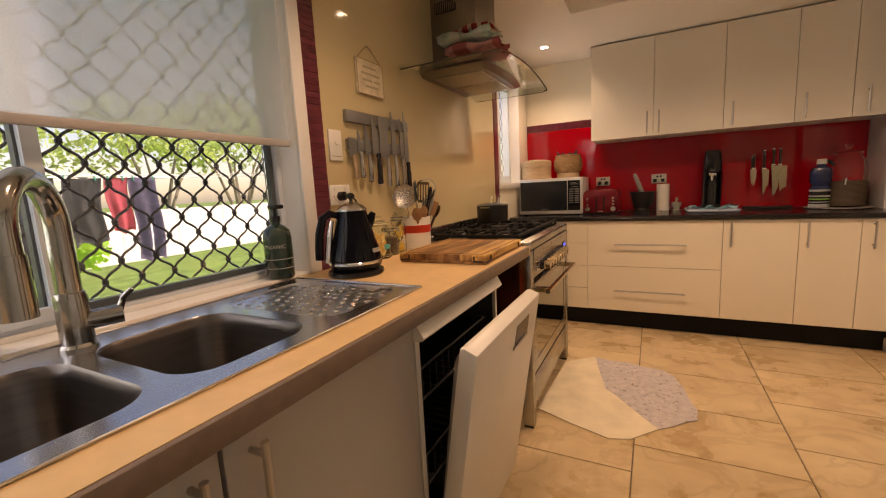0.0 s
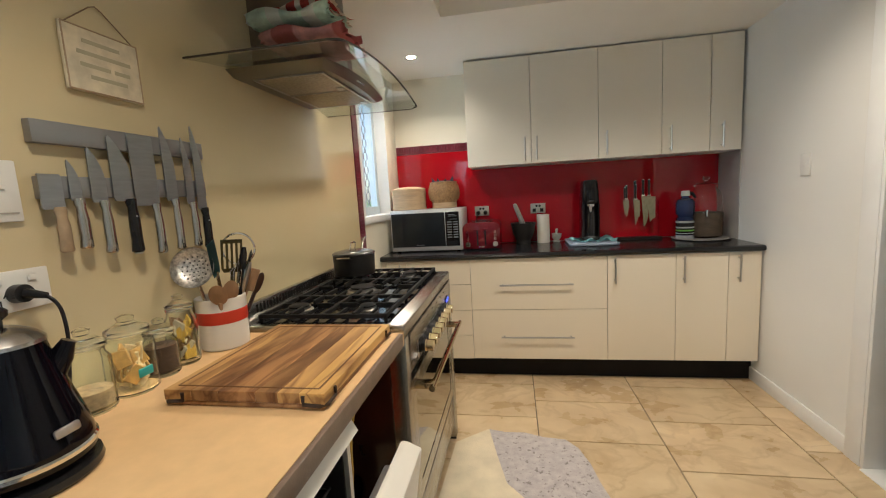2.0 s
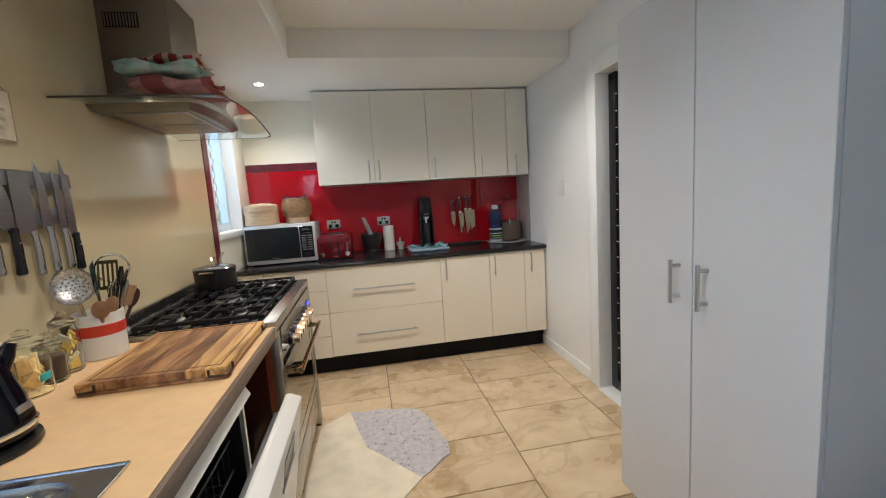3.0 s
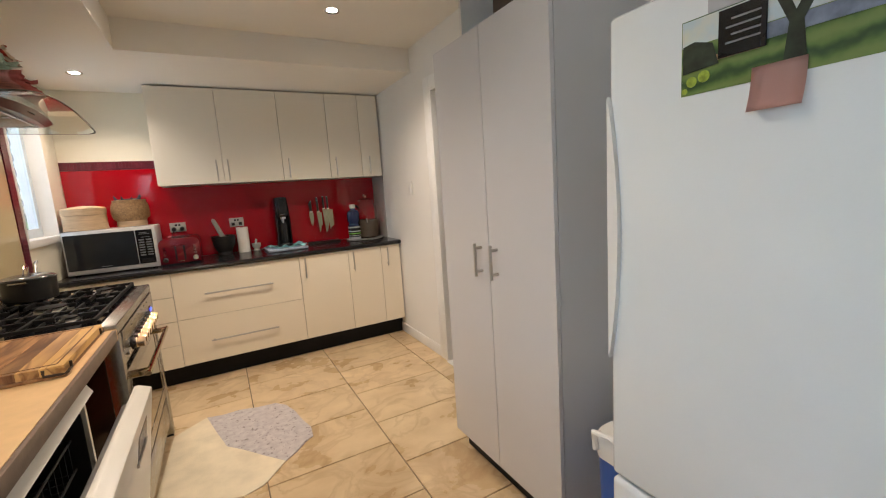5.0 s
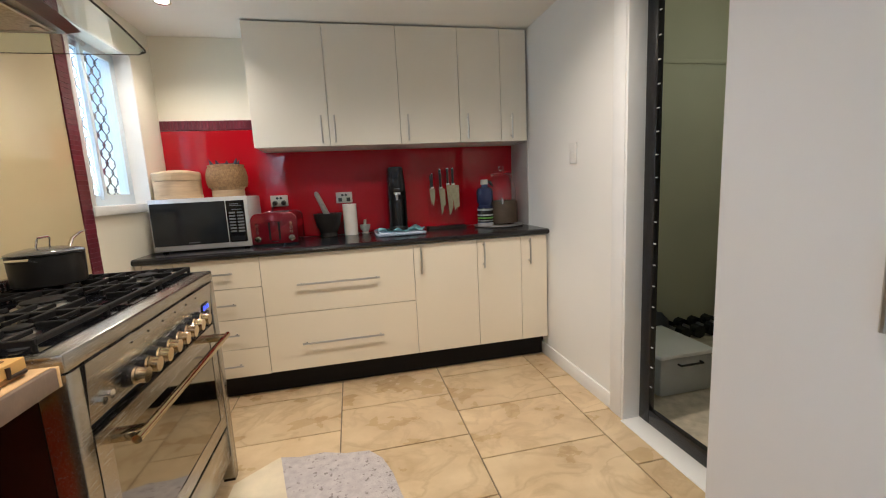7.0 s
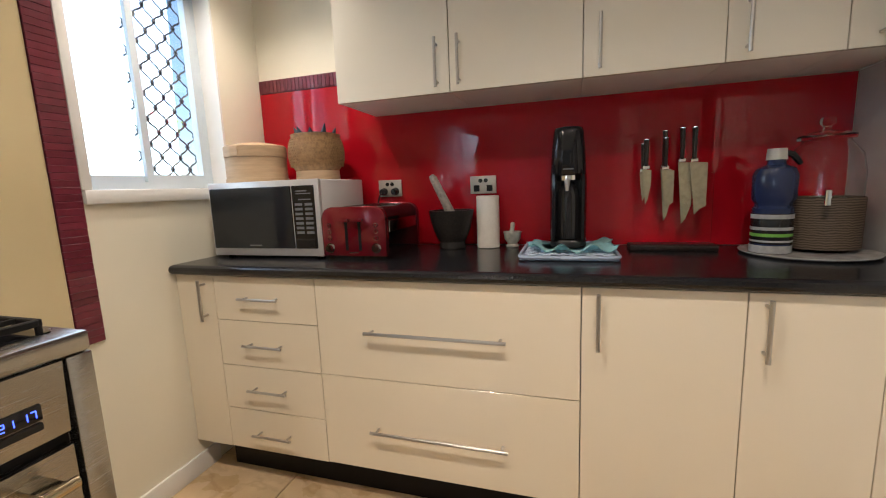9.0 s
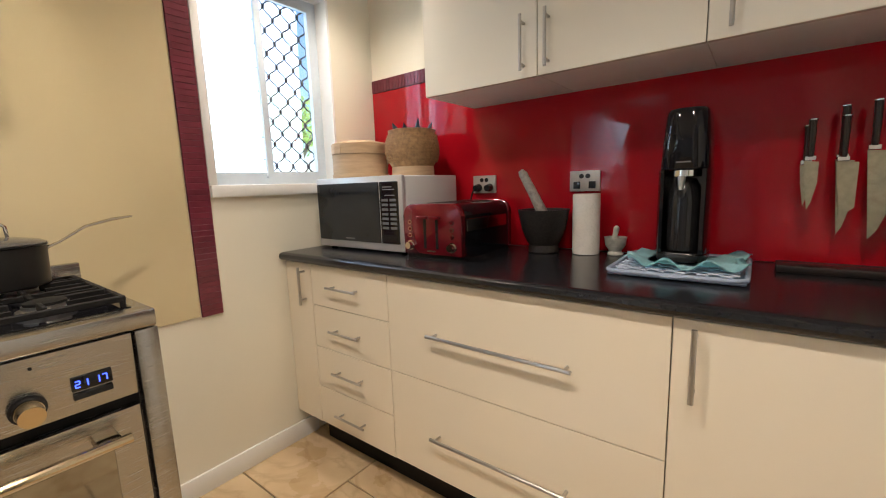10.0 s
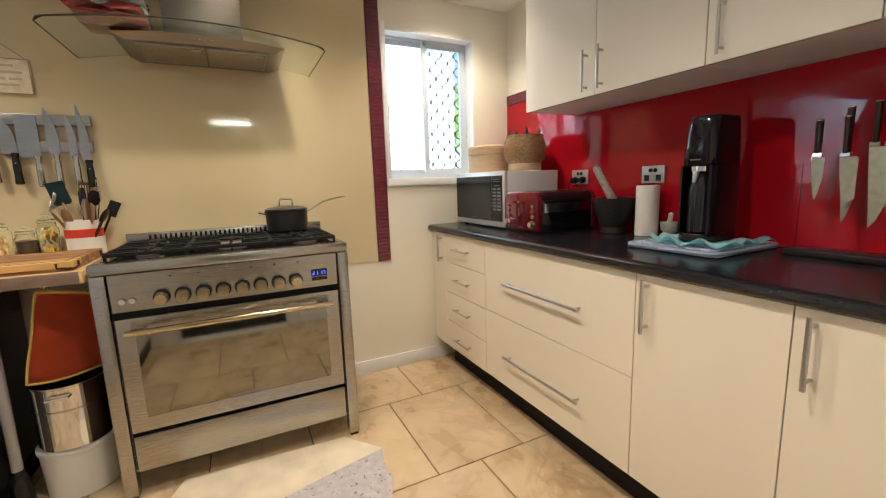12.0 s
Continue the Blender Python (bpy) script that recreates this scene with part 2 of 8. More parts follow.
WALL = M("wall_paint", (0.79, 0.75, 0.62), rough=0.55, var=0.03, scale=1.5, bump=0.05, bscale=220)
WALL_E = M("wall_paint_white", (0.78, 0.77, 0.73), rough=0.55, var=0.03, scale=1.3, bump=0.05, bscale=220)
CEILING = M("ceiling_paint", (0.86, 0.83, 0.76), rough=0.7, var=0.03, scale=1.0)
TRIM = M("white_gloss_paint", (0.80, 0.80, 0.78), rough=0.3, var=0.03)
GLOSSPANEL = M("cream_gloss_panel", (0.59, 0.495, 0.295), rough=0.07, var=0.02, scale=2.0, coat=0.6)
LAQ = M("cream_gloss_lacquer", (0.82, 0.745, 0.60), rough=0.16, var=0.02, scale=1.2, coat=0.4)
LAQ_U = M("white_gloss_lacquer", (0.77, 0.735, 0.64), rough=0.14, var=0.02, scale=1.2, coat=0.4)
CARCASS = M("white_board", (0.74, 0.72, 0.68), rough=0.5, var=0.03)
PANTRY = M("pantry_white", (0.62, 0.61, 0.61), rough=0.38, var=0.03, scale=1.0)
FRIDGE = M("fridge_enamel", (0.72, 0.76, 0.77), rough=0.22, var=0.015, bump=0.06, bscale=160, coat=0.3)
BLACKTOP = M("black_laminate", (0.010, 0.010, 0.012), rough=0.2, var=0.2, scale=150, bump=0.02, bscale=600)
KICK = M("black_kickboard", (0.007, 0.007, 0.008), rough=0.55, var=0.2)
RED = M("red_glass", (0.37, 0.004, 0.011), rough=0.025, var=0.05, scale=1.0)
# Grey stands for the dark reflections on this gloss panel under the cabinets.
SIDEPANEL = M("gloss_panel_greyed", (0.40, 0.385, 0.36), rough=0.16, var=0.12, scale=5)
REDTILE = M("dark_red_tile", (0.13, 0.018, 0.032), rough=0.32, var=0.22, scale=18, rand=0.12, bump=0.25, bscale=60, coat=0.3)
STEEL = M("brushed_steel", (0.56, 0.54, 0.51), rough=0.24, metal=1.0, var=0.05, scale=8, stretch=(60, 1, 60), rvar=0.04)
SINKSTEEL = M("sink_steel", (0.58, 0.58, 0.60), rough=0.22, metal=1.0, var=0.08, scale=10, stretch=(40, 1, 40), rvar=0.05)
COOKSTEEL = M("cooker_steel", (0.43, 0.415, 0.385), rough=0.27, metal=1.0, var=0.025, scale=14, stretch=(40, 1, 40), rvar=0.015)
ENAMEL_D = M("dark_brown_enamel", (0.028, 0.013, 0.009), rough=0.14, var=0.2, scale=5)
# Drainer steel tinted paler and bluer than the rim to stand for window light.
DRAINSTEEL_LIT = M("drainer_steel_lit", (0.70, 0.72, 0.77), rough=0.28, metal=1.0, var=0.06, scale=12, rvar=0.06)
# Rim steel darkened here to carry the shade inside the bowls.
BOWLSTEEL_SHADED = M("sink_bowl_steel_shaded", (0.17, 0.155, 0.145), rough=0.30, metal=1.0, var=0.12, scale=6, stretch=(1, 1, 20), rvar=0.06)
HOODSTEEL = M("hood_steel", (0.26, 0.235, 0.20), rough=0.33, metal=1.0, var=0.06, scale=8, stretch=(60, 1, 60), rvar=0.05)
CHROME = M("chrome", (0.72, 0.71, 0.69), rough=0.08, metal=1.0, var=0.03)
NICKEL = M("satin_nickel", (0.52, 0.50, 0.47), rough=0.3, metal=1.0, var=0.04)
BRASSY = M("warm_chrome", (0.58, 0.47, 0.30), rough=0.13, metal=1.0, var=0.05)
IRON = M("black_cast_iron", (0.009, 0.0085, 0.0085), rough=0.6, var=0.3, scale=40, bump=0.2, bscale=150)
BLACK = M("black_plastic", (0.012, 0.012, 0.013), rough=0.25, var=0.15)
BLACKGLOSS = M("black_gloss", (0.008, 0.008, 0.010), rough=0.07, var=0.1)
DARKGLASS = M("oven_glass", (0.30, 0.288, 0.25), rough=0.05, var=0.06, metal=1.0)
LAMINATE = M("peach_laminate", (0.73, 0.49, 0.245), rough=0.38, var=0.05, scale=25, bump=0.04, bscale=300)
# edge band, much darker brown than the peach top
LAMEDGE = M("bench_edge", (0.19, 0.135, 0.10), rough=0.45, var=0.12, scale=30, bump=0.08, bscale=200)
# even grey-white, darker than the dishwasher's white
GREY_WHITE = M("grey_white_door", (0.42, 0.39, 0.345), rough=0.4, var=0.03)
WHITEPL = M("white_plastic", (0.74, 0.73, 0.69), rough=0.35, var=0.02)
GROUT = M("grout", (0.20, 0.16, 0.11), rough=0.9, var=0.2, scale=40, bump=0.3, bscale=200)
STRIPBACK = M("dark_red_backing", (0.075, 0.012, 0.022), rough=0.9, var=0.2, scale=40)
for matt in (IRON, KICK, GROUT):
    matt.node_tree.nodes["Principled BSDF"].inputs["Specular IOR Level"].default_value = 0.25
TRAV = travertine()
def acacia(name, lo, hi, vein):
    """Oiled hardwood, grain running along y with dark veins."""
    m = M(name, hi, rough=0.42, tint=lo, var=0.1, scale=10.0, stretch=(1.5, 0.26, 1.0), detail=5, rand=0.16, bump=0.1, bscale=60)
    t = m.node_tree
    p = t.nodes["Principled BSDF"]
    src = p.inputs["Base Color"].links[0].from_socket
    mp = [n for n in t.nodes if n.type == "MAPPING"][0]
    v = t.nodes.new("ShaderNodeTexNoise")
    v.inputs["Scale"].default_value, v.inputs["Detail"].default_value, v.inputs["Distortion"].default_value = 6.0, 4.0, 1.6
    t.links.new(mp.outputs[0], v.inputs["Vector"])
    r = t.nodes.new("ShaderNodeValToRGB")
    r.color_ramp.elements[0].position, r.color_ramp.elements[0].color = 0.44, (1, 1, 1, 1)
    r.color_ramp.elements[1].position, r.color_ramp.elements[1].color = 0.60, (1, 1, 1, 1)
    r.color_ramp.elements.new(0.51).color = (*vein, 1)
    t.links.new(v.outputs["Fac"], r.inputs[0])
    mx = t.nodes.new("ShaderNodeMix")
    mx.data_type, mx.blend_type = "RGBA", "MULTIPLY"
    mx.inputs["Factor"].default_value = 0.9
    t.links.new(src, mx.inputs["A"])
    t.links.new(r.outputs[0], mx.inputs["B"])
    t.links.new(mx.outputs["Result"], p.inputs["Base Color"])
    return m


ACACIA_D = acacia("acacia_dark", (0.15, 0.066, 0.025), (0.40, 0.21, 0.082), (0.45, 0.34, 0.28))
ACACIA_M = acacia("acacia_mid", (0.20, 0.092, 0.034), (0.50, 0.28, 0.105), (0.45, 0.34, 0.28))
ACACIA_G = acacia("acacia_honey", (0.29, 0.145, 0.048), (0.62, 0.37, 0.13), (0.42, 0.32, 0.26))
ACACIA_L = acacia("acacia_golden", (0.50, 0.28, 0.08), (0.70, 0.44, 0.145), (0.40, 0.30, 0.24))
ALU = M("window_aluminium", (0.60, 0.67, 0.73), rough=0.4, metal=0.1, var=0.05)
ALU_D = M("dark_window_frame", (0.07, 0.09, 0.10), rough=0.4, var=0.1)
GRILLE = M("grille_black", (0.035, 0.035, 0.04), rough=0.45, var=0.1)
BLIND = blind_cloth()
GLASS = M("clear_glass", (1, 1, 1), rough=0.0, var=0.0, trans=1.0, ior=1.45)
HOODGLASS = M("hood_glass", (0.86, 0.93, 0.90), rough=0.0, var=0.0, trans=1.0, ior=1.45)
LAMPGLOW = M("lamp_glow", (1.0, 0.86, 0.64), var=0.0, emit=14.0)
CLOTH_R = M("red_cloth", (0.62, 0.085, 0.022), rough=0.9, var=0.15, scale=9, bump=0.5, bscale=240, sheen=0.3)
CLOTH_Y = M("yellow_binding", (0.62, 0.42, 0.09), rough=0.85, var=0.1)

# ---- structure ----
EAST, SOUTH = 2.44, -6.0
W1 = (-5.30, -2.945, 0.893, 2.06)   # sink window opening
W1F = 0.893   # foot of the sink window's frame
W2 = (-0.865, -0.262, 1.185, 2.05)  # small window opening
tagged(part("wall_west", wall_mesh(0, -0.16, 0.0, SOUTH, 0.0, 0, 2.7, [W1, W2]), WALL), "cream painted plaster wall with two windows", "wall", kind="structure")
tagged(part("wall_north", wall_mesh(1, 0.0, 0.12, -0.16, EAST + 0.1, 0, 2.7), WALL), "cream painted wall behind the black worktop", "wall", kind="structure")
tagged(part("wall_east", wall_mesh(0, EAST, EAST + 0.1, SOUTH, 0.0, 0, 2.7, [(-2.22, -1.402, 0.0, 2.05)]), WALL_E), "white painted wall with a tall doorway", "wall", kind="structure")
tagged(part("wall_south", wall_mesh(1, SOUTH - 0.12, SOUTH, -0.16, EAST + 0.1, 0, 2.7), WALL_E), "white painted wall at the far end of the kitchen", "wall", kind="structure")
bm = bmesh.new()
bx(bm, 0, EAST, -1.08, 0, CEIL, 2.56)
bx(bm, 0, 0.595, SOUTH, -1.08, CEIL, 2.56)
bx(bm, 0.595, EAST, SOUTH, -1.08, TRAY, 2.56)
tagged(part("ceiling", bm, CEILING), "white plaster ceiling with a raised tray", "ceiling", kind="structure")
floor = tagged(part("floor", box(-0.16, EAST, SOUTH, 0.0, -0.14, -0.006), GROUT), "travertine tiled kitchen floor with dark joints", "floor", kind="structure")

bm = bmesh.new()
bx(bm, 0.0, 0.012, -1.285, -0.50, 0.0, 0.085, b=0.003)
tagged(part("baseboard_west", bm, TRIM), "low white skirting board along the cream wall", "skirting board", kind="structure")
tagged(part("baseboard_east", box(EAST - 0.012, EAST, -1.311, -0.505, 0.0, 0.085, b=0.003), TRIM), "low white skirting board beside the doorway", "skirting board", kind="structure")
tagged(part("baseboard_east_far", box(EAST - 0.012, EAST, SOUTH, -4.3, 0.0, 0.085, b=0.003), TRIM), "low white skirting board beyond the fridge", "skirting board", kind="structure")

# glossy wall panel behind cooker and bench, cut round the bench end
bm = bmesh.new()
bx(bm, 0.0, 0.006, -2.815, -2.215, 0.902, CEIL)
bx(bm, 0.0, 0.006, -2.215, -0.968, 0.705, CEIL)
tagged(part("wall_panel", bm, GLOSSPANEL), "cream high-gloss splashback panel on the wall", "splashback", kind="structure")


def tile_strip(name, y0, y1, z0, z1, label):
    s = tagged(part(name, box(0.0, 0.004, y0 + 0.002, y1 - 0.002, z0, z1), STRIPBACK), label, "tile strip", kind="structure")
    bmt = box(-0.0035, 0.0035, 0.001, y1 - y0 - 0.001, 0.0003, 0.0217, b=0.0010, seg=1)
    first = part("tile", bmt, REDTILE, s)
    first.location = (0.0072, y0, z0)
    n = int((z1 - z0) / 0.022)
    for i in range(1, n):
        o = new("tile", first.data)
        o.parent = s
        o.location = (0.0066 + 0.0016 * random.random(), y0, z0 + 0.022 * i)
    return s


tile_strip("tile_strip_1", -2.893, -2.818, 0.902, CEIL, "dark red stacked stone tile strip beside the sink window")
tile_strip("tile_strip_2", -0.966, -0.886, 0.70, CEIL, "dark red stacked stone tile strip beside the small window")

# red glass behind the black worktop
bm = bmesh.new()
bx(bm, 0.003, 0.628, -0.007, 0.0, 0.902, 1.655)
bx(bm, 0.628, EAST - 0.007, -0.007, 0.0, 0.902, 1.499)
tagged(part("red_splashback", bm, RED), "glossy red glass splashback behind the black worktop", "splashback", kind="structure")
band = tagged(part("mosaic_band", box(0.003, 0.628, -0.006, 0.0, 1.657, 1.72), STRIPBACK), "dark red mosaic band capping the red splashback", "tile strip", kind="structure")
bmt = box(0.0008, 0.0202, -0.0035, 0.0035, 0.001, 0.061, b=0.0015, seg=1)
first = part("tile", bmt, REDTILE, band)
first.location = (0.004, -0.0085, 1.657)
for i in range(1, 29):
    o = new("tile", first.data)
    o.parent, o.location = band, (0.004 + 0.0212 * i, -0.0085, 1.657)

tagged(part("side_splashback", box(EAST - 0.006, EAST, -0.30, -0.008, 0.902, 1.499), SIDEPANEL), "gloss side panel beside the red splashback, greyed for its reflections", "splashback", kind="structure")

# door casing and threshold
bm = bmesh.new()
bx(bm, EAST - 0.018, EAST, -1.402, -1.312, 0.0, 2.135, b=0.004)
bx(bm, EAST - 0.018, EAST, -2.32, -1.402, 2.05, 2.135, b=0.004)
bx(bm, EAST - 0.016, EAST + 0.11, -1.42, -1.4025, 0.0, 2.05, b=0.002)
bx(bm, EAST - 0.016, EAST + 0.11, -2.22, -2.20, 0.0, 2.05, b=0.002)
bx(bm, EAST - 0.016, EAST + 0.11, -2.20, -1.42, 2.033, 2.05, b=0.002)
tagged(part("door_casing", bm, TRIM), "white painted door casing around the open doorway", "door frame", kind="structure")
tagged(part("threshold", box(EAST - 0.03, EAST + 0.10, -2.20, -1.42, -0.005, 0.006, b=0.003), TRIM), "pale stone threshold strip in the doorway", "threshold", kind="structure")


def diamond_grille(bm, x, y0, y1, z0, z1, w, h, r, zp):
    """Wavy wires that meet at flattened knots; a knot row lies a quarter of h above zp."""
    n = int((y1 - y0) / w) + 2
    for k in range(n):
        s = 1 if k % 2 == 0 else -1
        c = y0 + w * k
        pts, z = [], z0
        while z <= z1:
            q = math.sin((z - zp) / h * 2 * math.pi)
            y = c + s * math.copysign(abs(q) ** 0.75, q) * w * 0.48
            if y0 <= y <= y1:
                pts.append((x, y, z))
            else:
                if len(pts) > 1:
                    tube(bm, pts, r, n=4)
                pts = []
            z += h / 14
        if len(pts) > 1:
            tube(bm, pts, r, n=4)
        zk = zp + h * (0.25 if k % 2 == 0 else 0.75) - h * 12
        while zk < z1:
            if zk > z0 and c + w / 2 < y1:
                lathe(bm, [(0.001, -0.011), (r * 2.1, -0.005), (r * 2.1, 0.005), (0.001, 0.011)], (x, c + w / 2, zk), n=6, close=False)
            zk += h
    return bm


def ring(bm, x0, x1, y0, y1, z0, z1, t, b=0.0):
    """One closed rectangular frame in the plane of y and z, with bars t wide."""
    def loop(x, d):
        return [bm.verts.new(p) for p in ((x, y0 + d, z0 + d), (x, y1 - d, z0 + d), (x, y1 - d, z1 - d), (x, y0 + d, z1 - d))]
    oa, ia, ob_, ib = loop(x0, 0), loop(x0, t), loop(x1, 0), loop(x1, t)
    for i in range(4):
        j = (i + 1) % 4
        for q in ((oa[i], oa[j], ia[j], ia[i]), (ob_[i], ib[i], ib[j], ob_[j]), (oa[i], ob_[i], ob_[j], oa[j]), (ia[i], ia[j], ib[j], ib[i])):
            bm.faces.new(q)
    return bm


# sink window
win = thing("window_1", (-0.1, -3.77, 0.925), "wide sliding window above the sink with diamond security grille", "window")
win["kind"] = "structure"
bm = ring(bmesh.new(), -0.15, -0.085, W1[0], W1[1], W1F + 0.0178, W1[3], 0.022)
part("window_frame", bm, ALU, win, "pale aluminium window frame")
bm = ring(bmesh.new(), -0.125, -0.10, -3.63, W1[1] - 0.024, W1F + 0.042, W1[3] - 0.024, 0.018)
part("sash", bm, ALU_D, win, "dark sliding sash")
bm = ring(bmesh.new(), -0.0995, -0.078, W1[0] + 0.024, -3.594, W1F + 0.042, W1[3] - 0.024, 0.030)
part("sash", bm, ALU, win)
g = part("pane", box(-0.114, -0.110, -3.606, W1[1] - 0.048, W1F + 0.066, W1[3] - 0.048), GLASS, win)
g.visible_shadow = False
g = part("pane", box(-0.091, -0.087, W1[0] + 0.054, -3.624, W1F + 0.072, W1[3] - 0.054), GLASS, win)
g.visible_shadow = False
part("security_grille", diamond_grille(bmesh.new(), -0.155, -5.2816, W1[1] - 0.01, W1F + 0.03, W1[3], 0.0432, 0.10, 0.0036, 1.309), GRILLE, win, "black diamond-pattern security grille")
bm = bmesh.new()
bx(bm, -0.150, 0.003, W1[0], W1[1], W1[2] + 0.0005, 0.910, b=0.003)
bx(bm, -0.0848, -0.078, W1[0], W1[1], 0.9102, 0.924, b=0.002)
part("window_sill", bm, TRIM, win, "white painted sill")
bm = bmesh.new()
bx(bm, -0.0845, 0.0, W1[1] - 0.003, W1[1] - 0.0005, 0.9105, W1[3])
bx(bm, 0.0, 0.016, W1[1] - 0.004, -2.895, 0.903, 2.16, b=0.004)
bx(bm, 0.0, 0.016, W1[0] - 0.09, W1[0] + 0.004, 0.903, 2.16, b=0.004)
bx(bm, 0.0, 0.016, W1[0] + 0.004, W1[1] - 0.004, W1[3] - 0.01, 2.16, b=0.004)
part("casing", bm, TRIM, win, "white painted casing")

blind = thing("roller_blind", (-0.03, -4.1, 1.35), "half-lowered pale screen roller blind over the sink window", "blind")
part("cloth", box(-0.031, -0.0302, -5.28, -2.951, 1.36, 2.03), BLIND, blind)
bm = bmesh.new()
bx(bm, -0.038, -0.024, -5.28, -2.9495, 1.345, 1.368, b=0.005)
part("bottom_rail", bm, M("blind_rail", (0.46, 0.43, 0.41), rough=0.5), blind, "grey bottom rail")
part("roller", cyl(bmesh.new(), (-0.031, -5.28, 2.035), (-0.031, -2.9495, 2.035), 0.018), WHITEPL, blind)

# small window
win = thing("window_2", (-0.1, -0.56, 1.185), "small sliding window with blown-out daylight and diamond grille", "window")
win["kind"] = "structure"
part("window_frame", ring(bmesh.new(), -0.15, -0.085, W2[0], W2[1], W2[2] + 0.012, W2[3], 0.03), ALU, win, "pale aluminium window frame")
part("sash", ring(bmesh.new(), -0.125, -0.105, W2[0] + 0.03, -0.545, W2[2] + 0.042, W2[3] - 0.03, 0.024), ALU, win)
part("sash", ring(bmesh.new(), -0.104, -0.086, -0.585, W2[1] - 0.03, W2[2] + 0.042, W2[3] - 0.03, 0.028), ALU, win)
for a, b, x in ((W2[0] + 0.05, -0.57, -0.115), (-0.56, W2[1] - 0.055, -0.095)):
    g = part("pane", box(x - 0.002, x + 0.002, a, b, W2[2] + 0.066, W2[3] - 0.055), GLASS, win)
    g.visible_shadow = False
part("latch", cyl(cyl(bmesh.new(), (-0.0848, -0.563, 2.020), (-0.078, -0.563, 2.020), 0.014, n=16), (-0.078, -0.563, 2.020), (-0.070, -0.563, 2.020), 0.011, 0.009, n=16), NICKEL, win, "round grey window latch")
part("catch", box(-0.1048, -0.086, -0.831, -0.813, 1.60, 1.658, b=0.003), NICKEL, win, "grey sliding sash catch")
part("security_grille", diamond_grille(bmesh.new(), -0.155, -0.565, W2[1] - 0.02, W2[2] + 0.04, W2[3] - 0.02, 0.0432, 0.10, 0.0040, 1.309), GRILLE, win, "dark diamond-pattern security grille")
bm = bmesh.new()
bx(bm, -0.085, 0.016, W2[0] - 0.015, W2[1] + 0.015, W2[2] - 0.035, W2[2] + 0.012, b=0.004)
part("window_sill", bm, TRIM, win, "white painted sill")
bm = bmesh.new()
bx(bm, -0.085, 0.0, W2[1] - 0.012, W2[1] - 0.001, W2[2] + 0.013, W2[3])
bx(bm, -0.085, 0.0, W2[0] + 0.001, W2[0] + 0.012, W2[2] + 0.013, W2[3])
bx(bm, -0.085, 0.0, W2[0] + 0.012, W2[1] - 0.012, W2[3] - 0.012, W2[3] - 0.001)
bx(bm, 0.0, 0.012, W2[0] - 0.02, W2[0] + 0.012, W2[2] + 0.012, W2[3] + 0.03, b=0.003)
part("casing", bm, TRIM, win, "white painted reveal")

# downlights; the last three fittings are guessed, out of view
for i, (x, y, z) in enumerate(KNOWN_AND_GUESSED_LIGHTS):
    d = thing("downlight", (x, y, z), "round recessed ceiling downlight with a bright lamp, lit; three known, three guessed", "ceiling light", "recessed ceiling downlights")
    part("trim", lathe(bmesh.new(), [(0.034, -0.001), (0.044, -0.004), (0.045, 0.0), (0.034, 0.0)], (x, y, z), n=24, close=False), CHROME, d, "chrome trim ring")
    part("lamp", lathe(bmesh.new(), [(0.001, -0.002), (0.03, -0.002), (0.03, 0.0)], (x, y, z), n=20, close=False), LAMPGLOW, d, "glowing lamp face")


# ---- north cabinets ----
def bar_handle(bm, p0, p1, out, r=0.006, inset=0.02, n=10):
    """A round bar handle; p0 and p1 lie on the door's face, out is the way it stands off."""
    p0, p1, out = Vector(p0), Vector(p1), Vector(out)
    d = (p1 - p0).normalized()
    cyl(bm, p0 + out, p1 + out, r, n=n)
    for q in (p0 + d * inset, p1 - d * inset):
        cyl(bm, q, q + out, r * 0.85, n=n)
    return bm


FY = -0.600
OUTN = (0, -0.03, 0)


def north_unit(x0, x1, fronts, label, handles):
    u = thing("base_cabinet", ((x0 + x1) / 2, -0.3, 0.15), label, "cabinet", "base cabinets under the black worktop")
    part("body", box(x0 + 0.001, x1 - 0.001, FY + 0.019, -0.008, 0.15, 0.862), CARCASS, u)
    for (z0, z1), h in zip(fronts, handles):
        d = part("drawer_front" if len(fronts) > 1 else "door", box(x0 + 0.0015, x1 - 0.0015, FY, FY + 0.018, z0 + 0.0015, z1 - 0.0015, b=0.0012, seg=1), LAQ, u)
        if h:
            part("handle", bar_handle(bmesh.new(), (h[0], FY, h[1]), (h[2], FY, h[3]), OUTN, r=h[4] if len(h) > 4 else 0.006), NICKEL, d, "satin steel bar handle")
    return u


north_unit(0.037, 0.188, [(0.150, 0.862)], "narrow cream gloss base cabinet beside the cream wall", [(0.143, 0.684, 0.143, 0.846)])
zs = (0.152, 0.324, 0.505, 0.688, 0.862)
north_unit(0.188, 0.635, list(zip(zs, zs[1:])), "cream gloss base cabinet with four drawers", [(0.319, z, 0.492, z, 0.005) for z in (0.232, 0.418, 0.598, 0.780)])
north_unit(0.635, 1.53, [(0.155, 0.507), (0.507, 0.862)], "wide cream gloss base cabinet with two deep drawers", [(0.832, 0.319, 1.314, 0.319, 0.006), (0.832, 0.683, 1.312, 0.683, 0.006)])
north_unit(1.53, 1.944, [(0.155, 0.862)], "cream gloss base cabinet with one door", [(1.575, 0.68, 1.575, 0.848)])
north_unit(1.944, 2.245, [(0.155, 0.862)], "cream gloss base cabinet with one slim door", [(1.985, 0.68, 1.985, 0.848)])
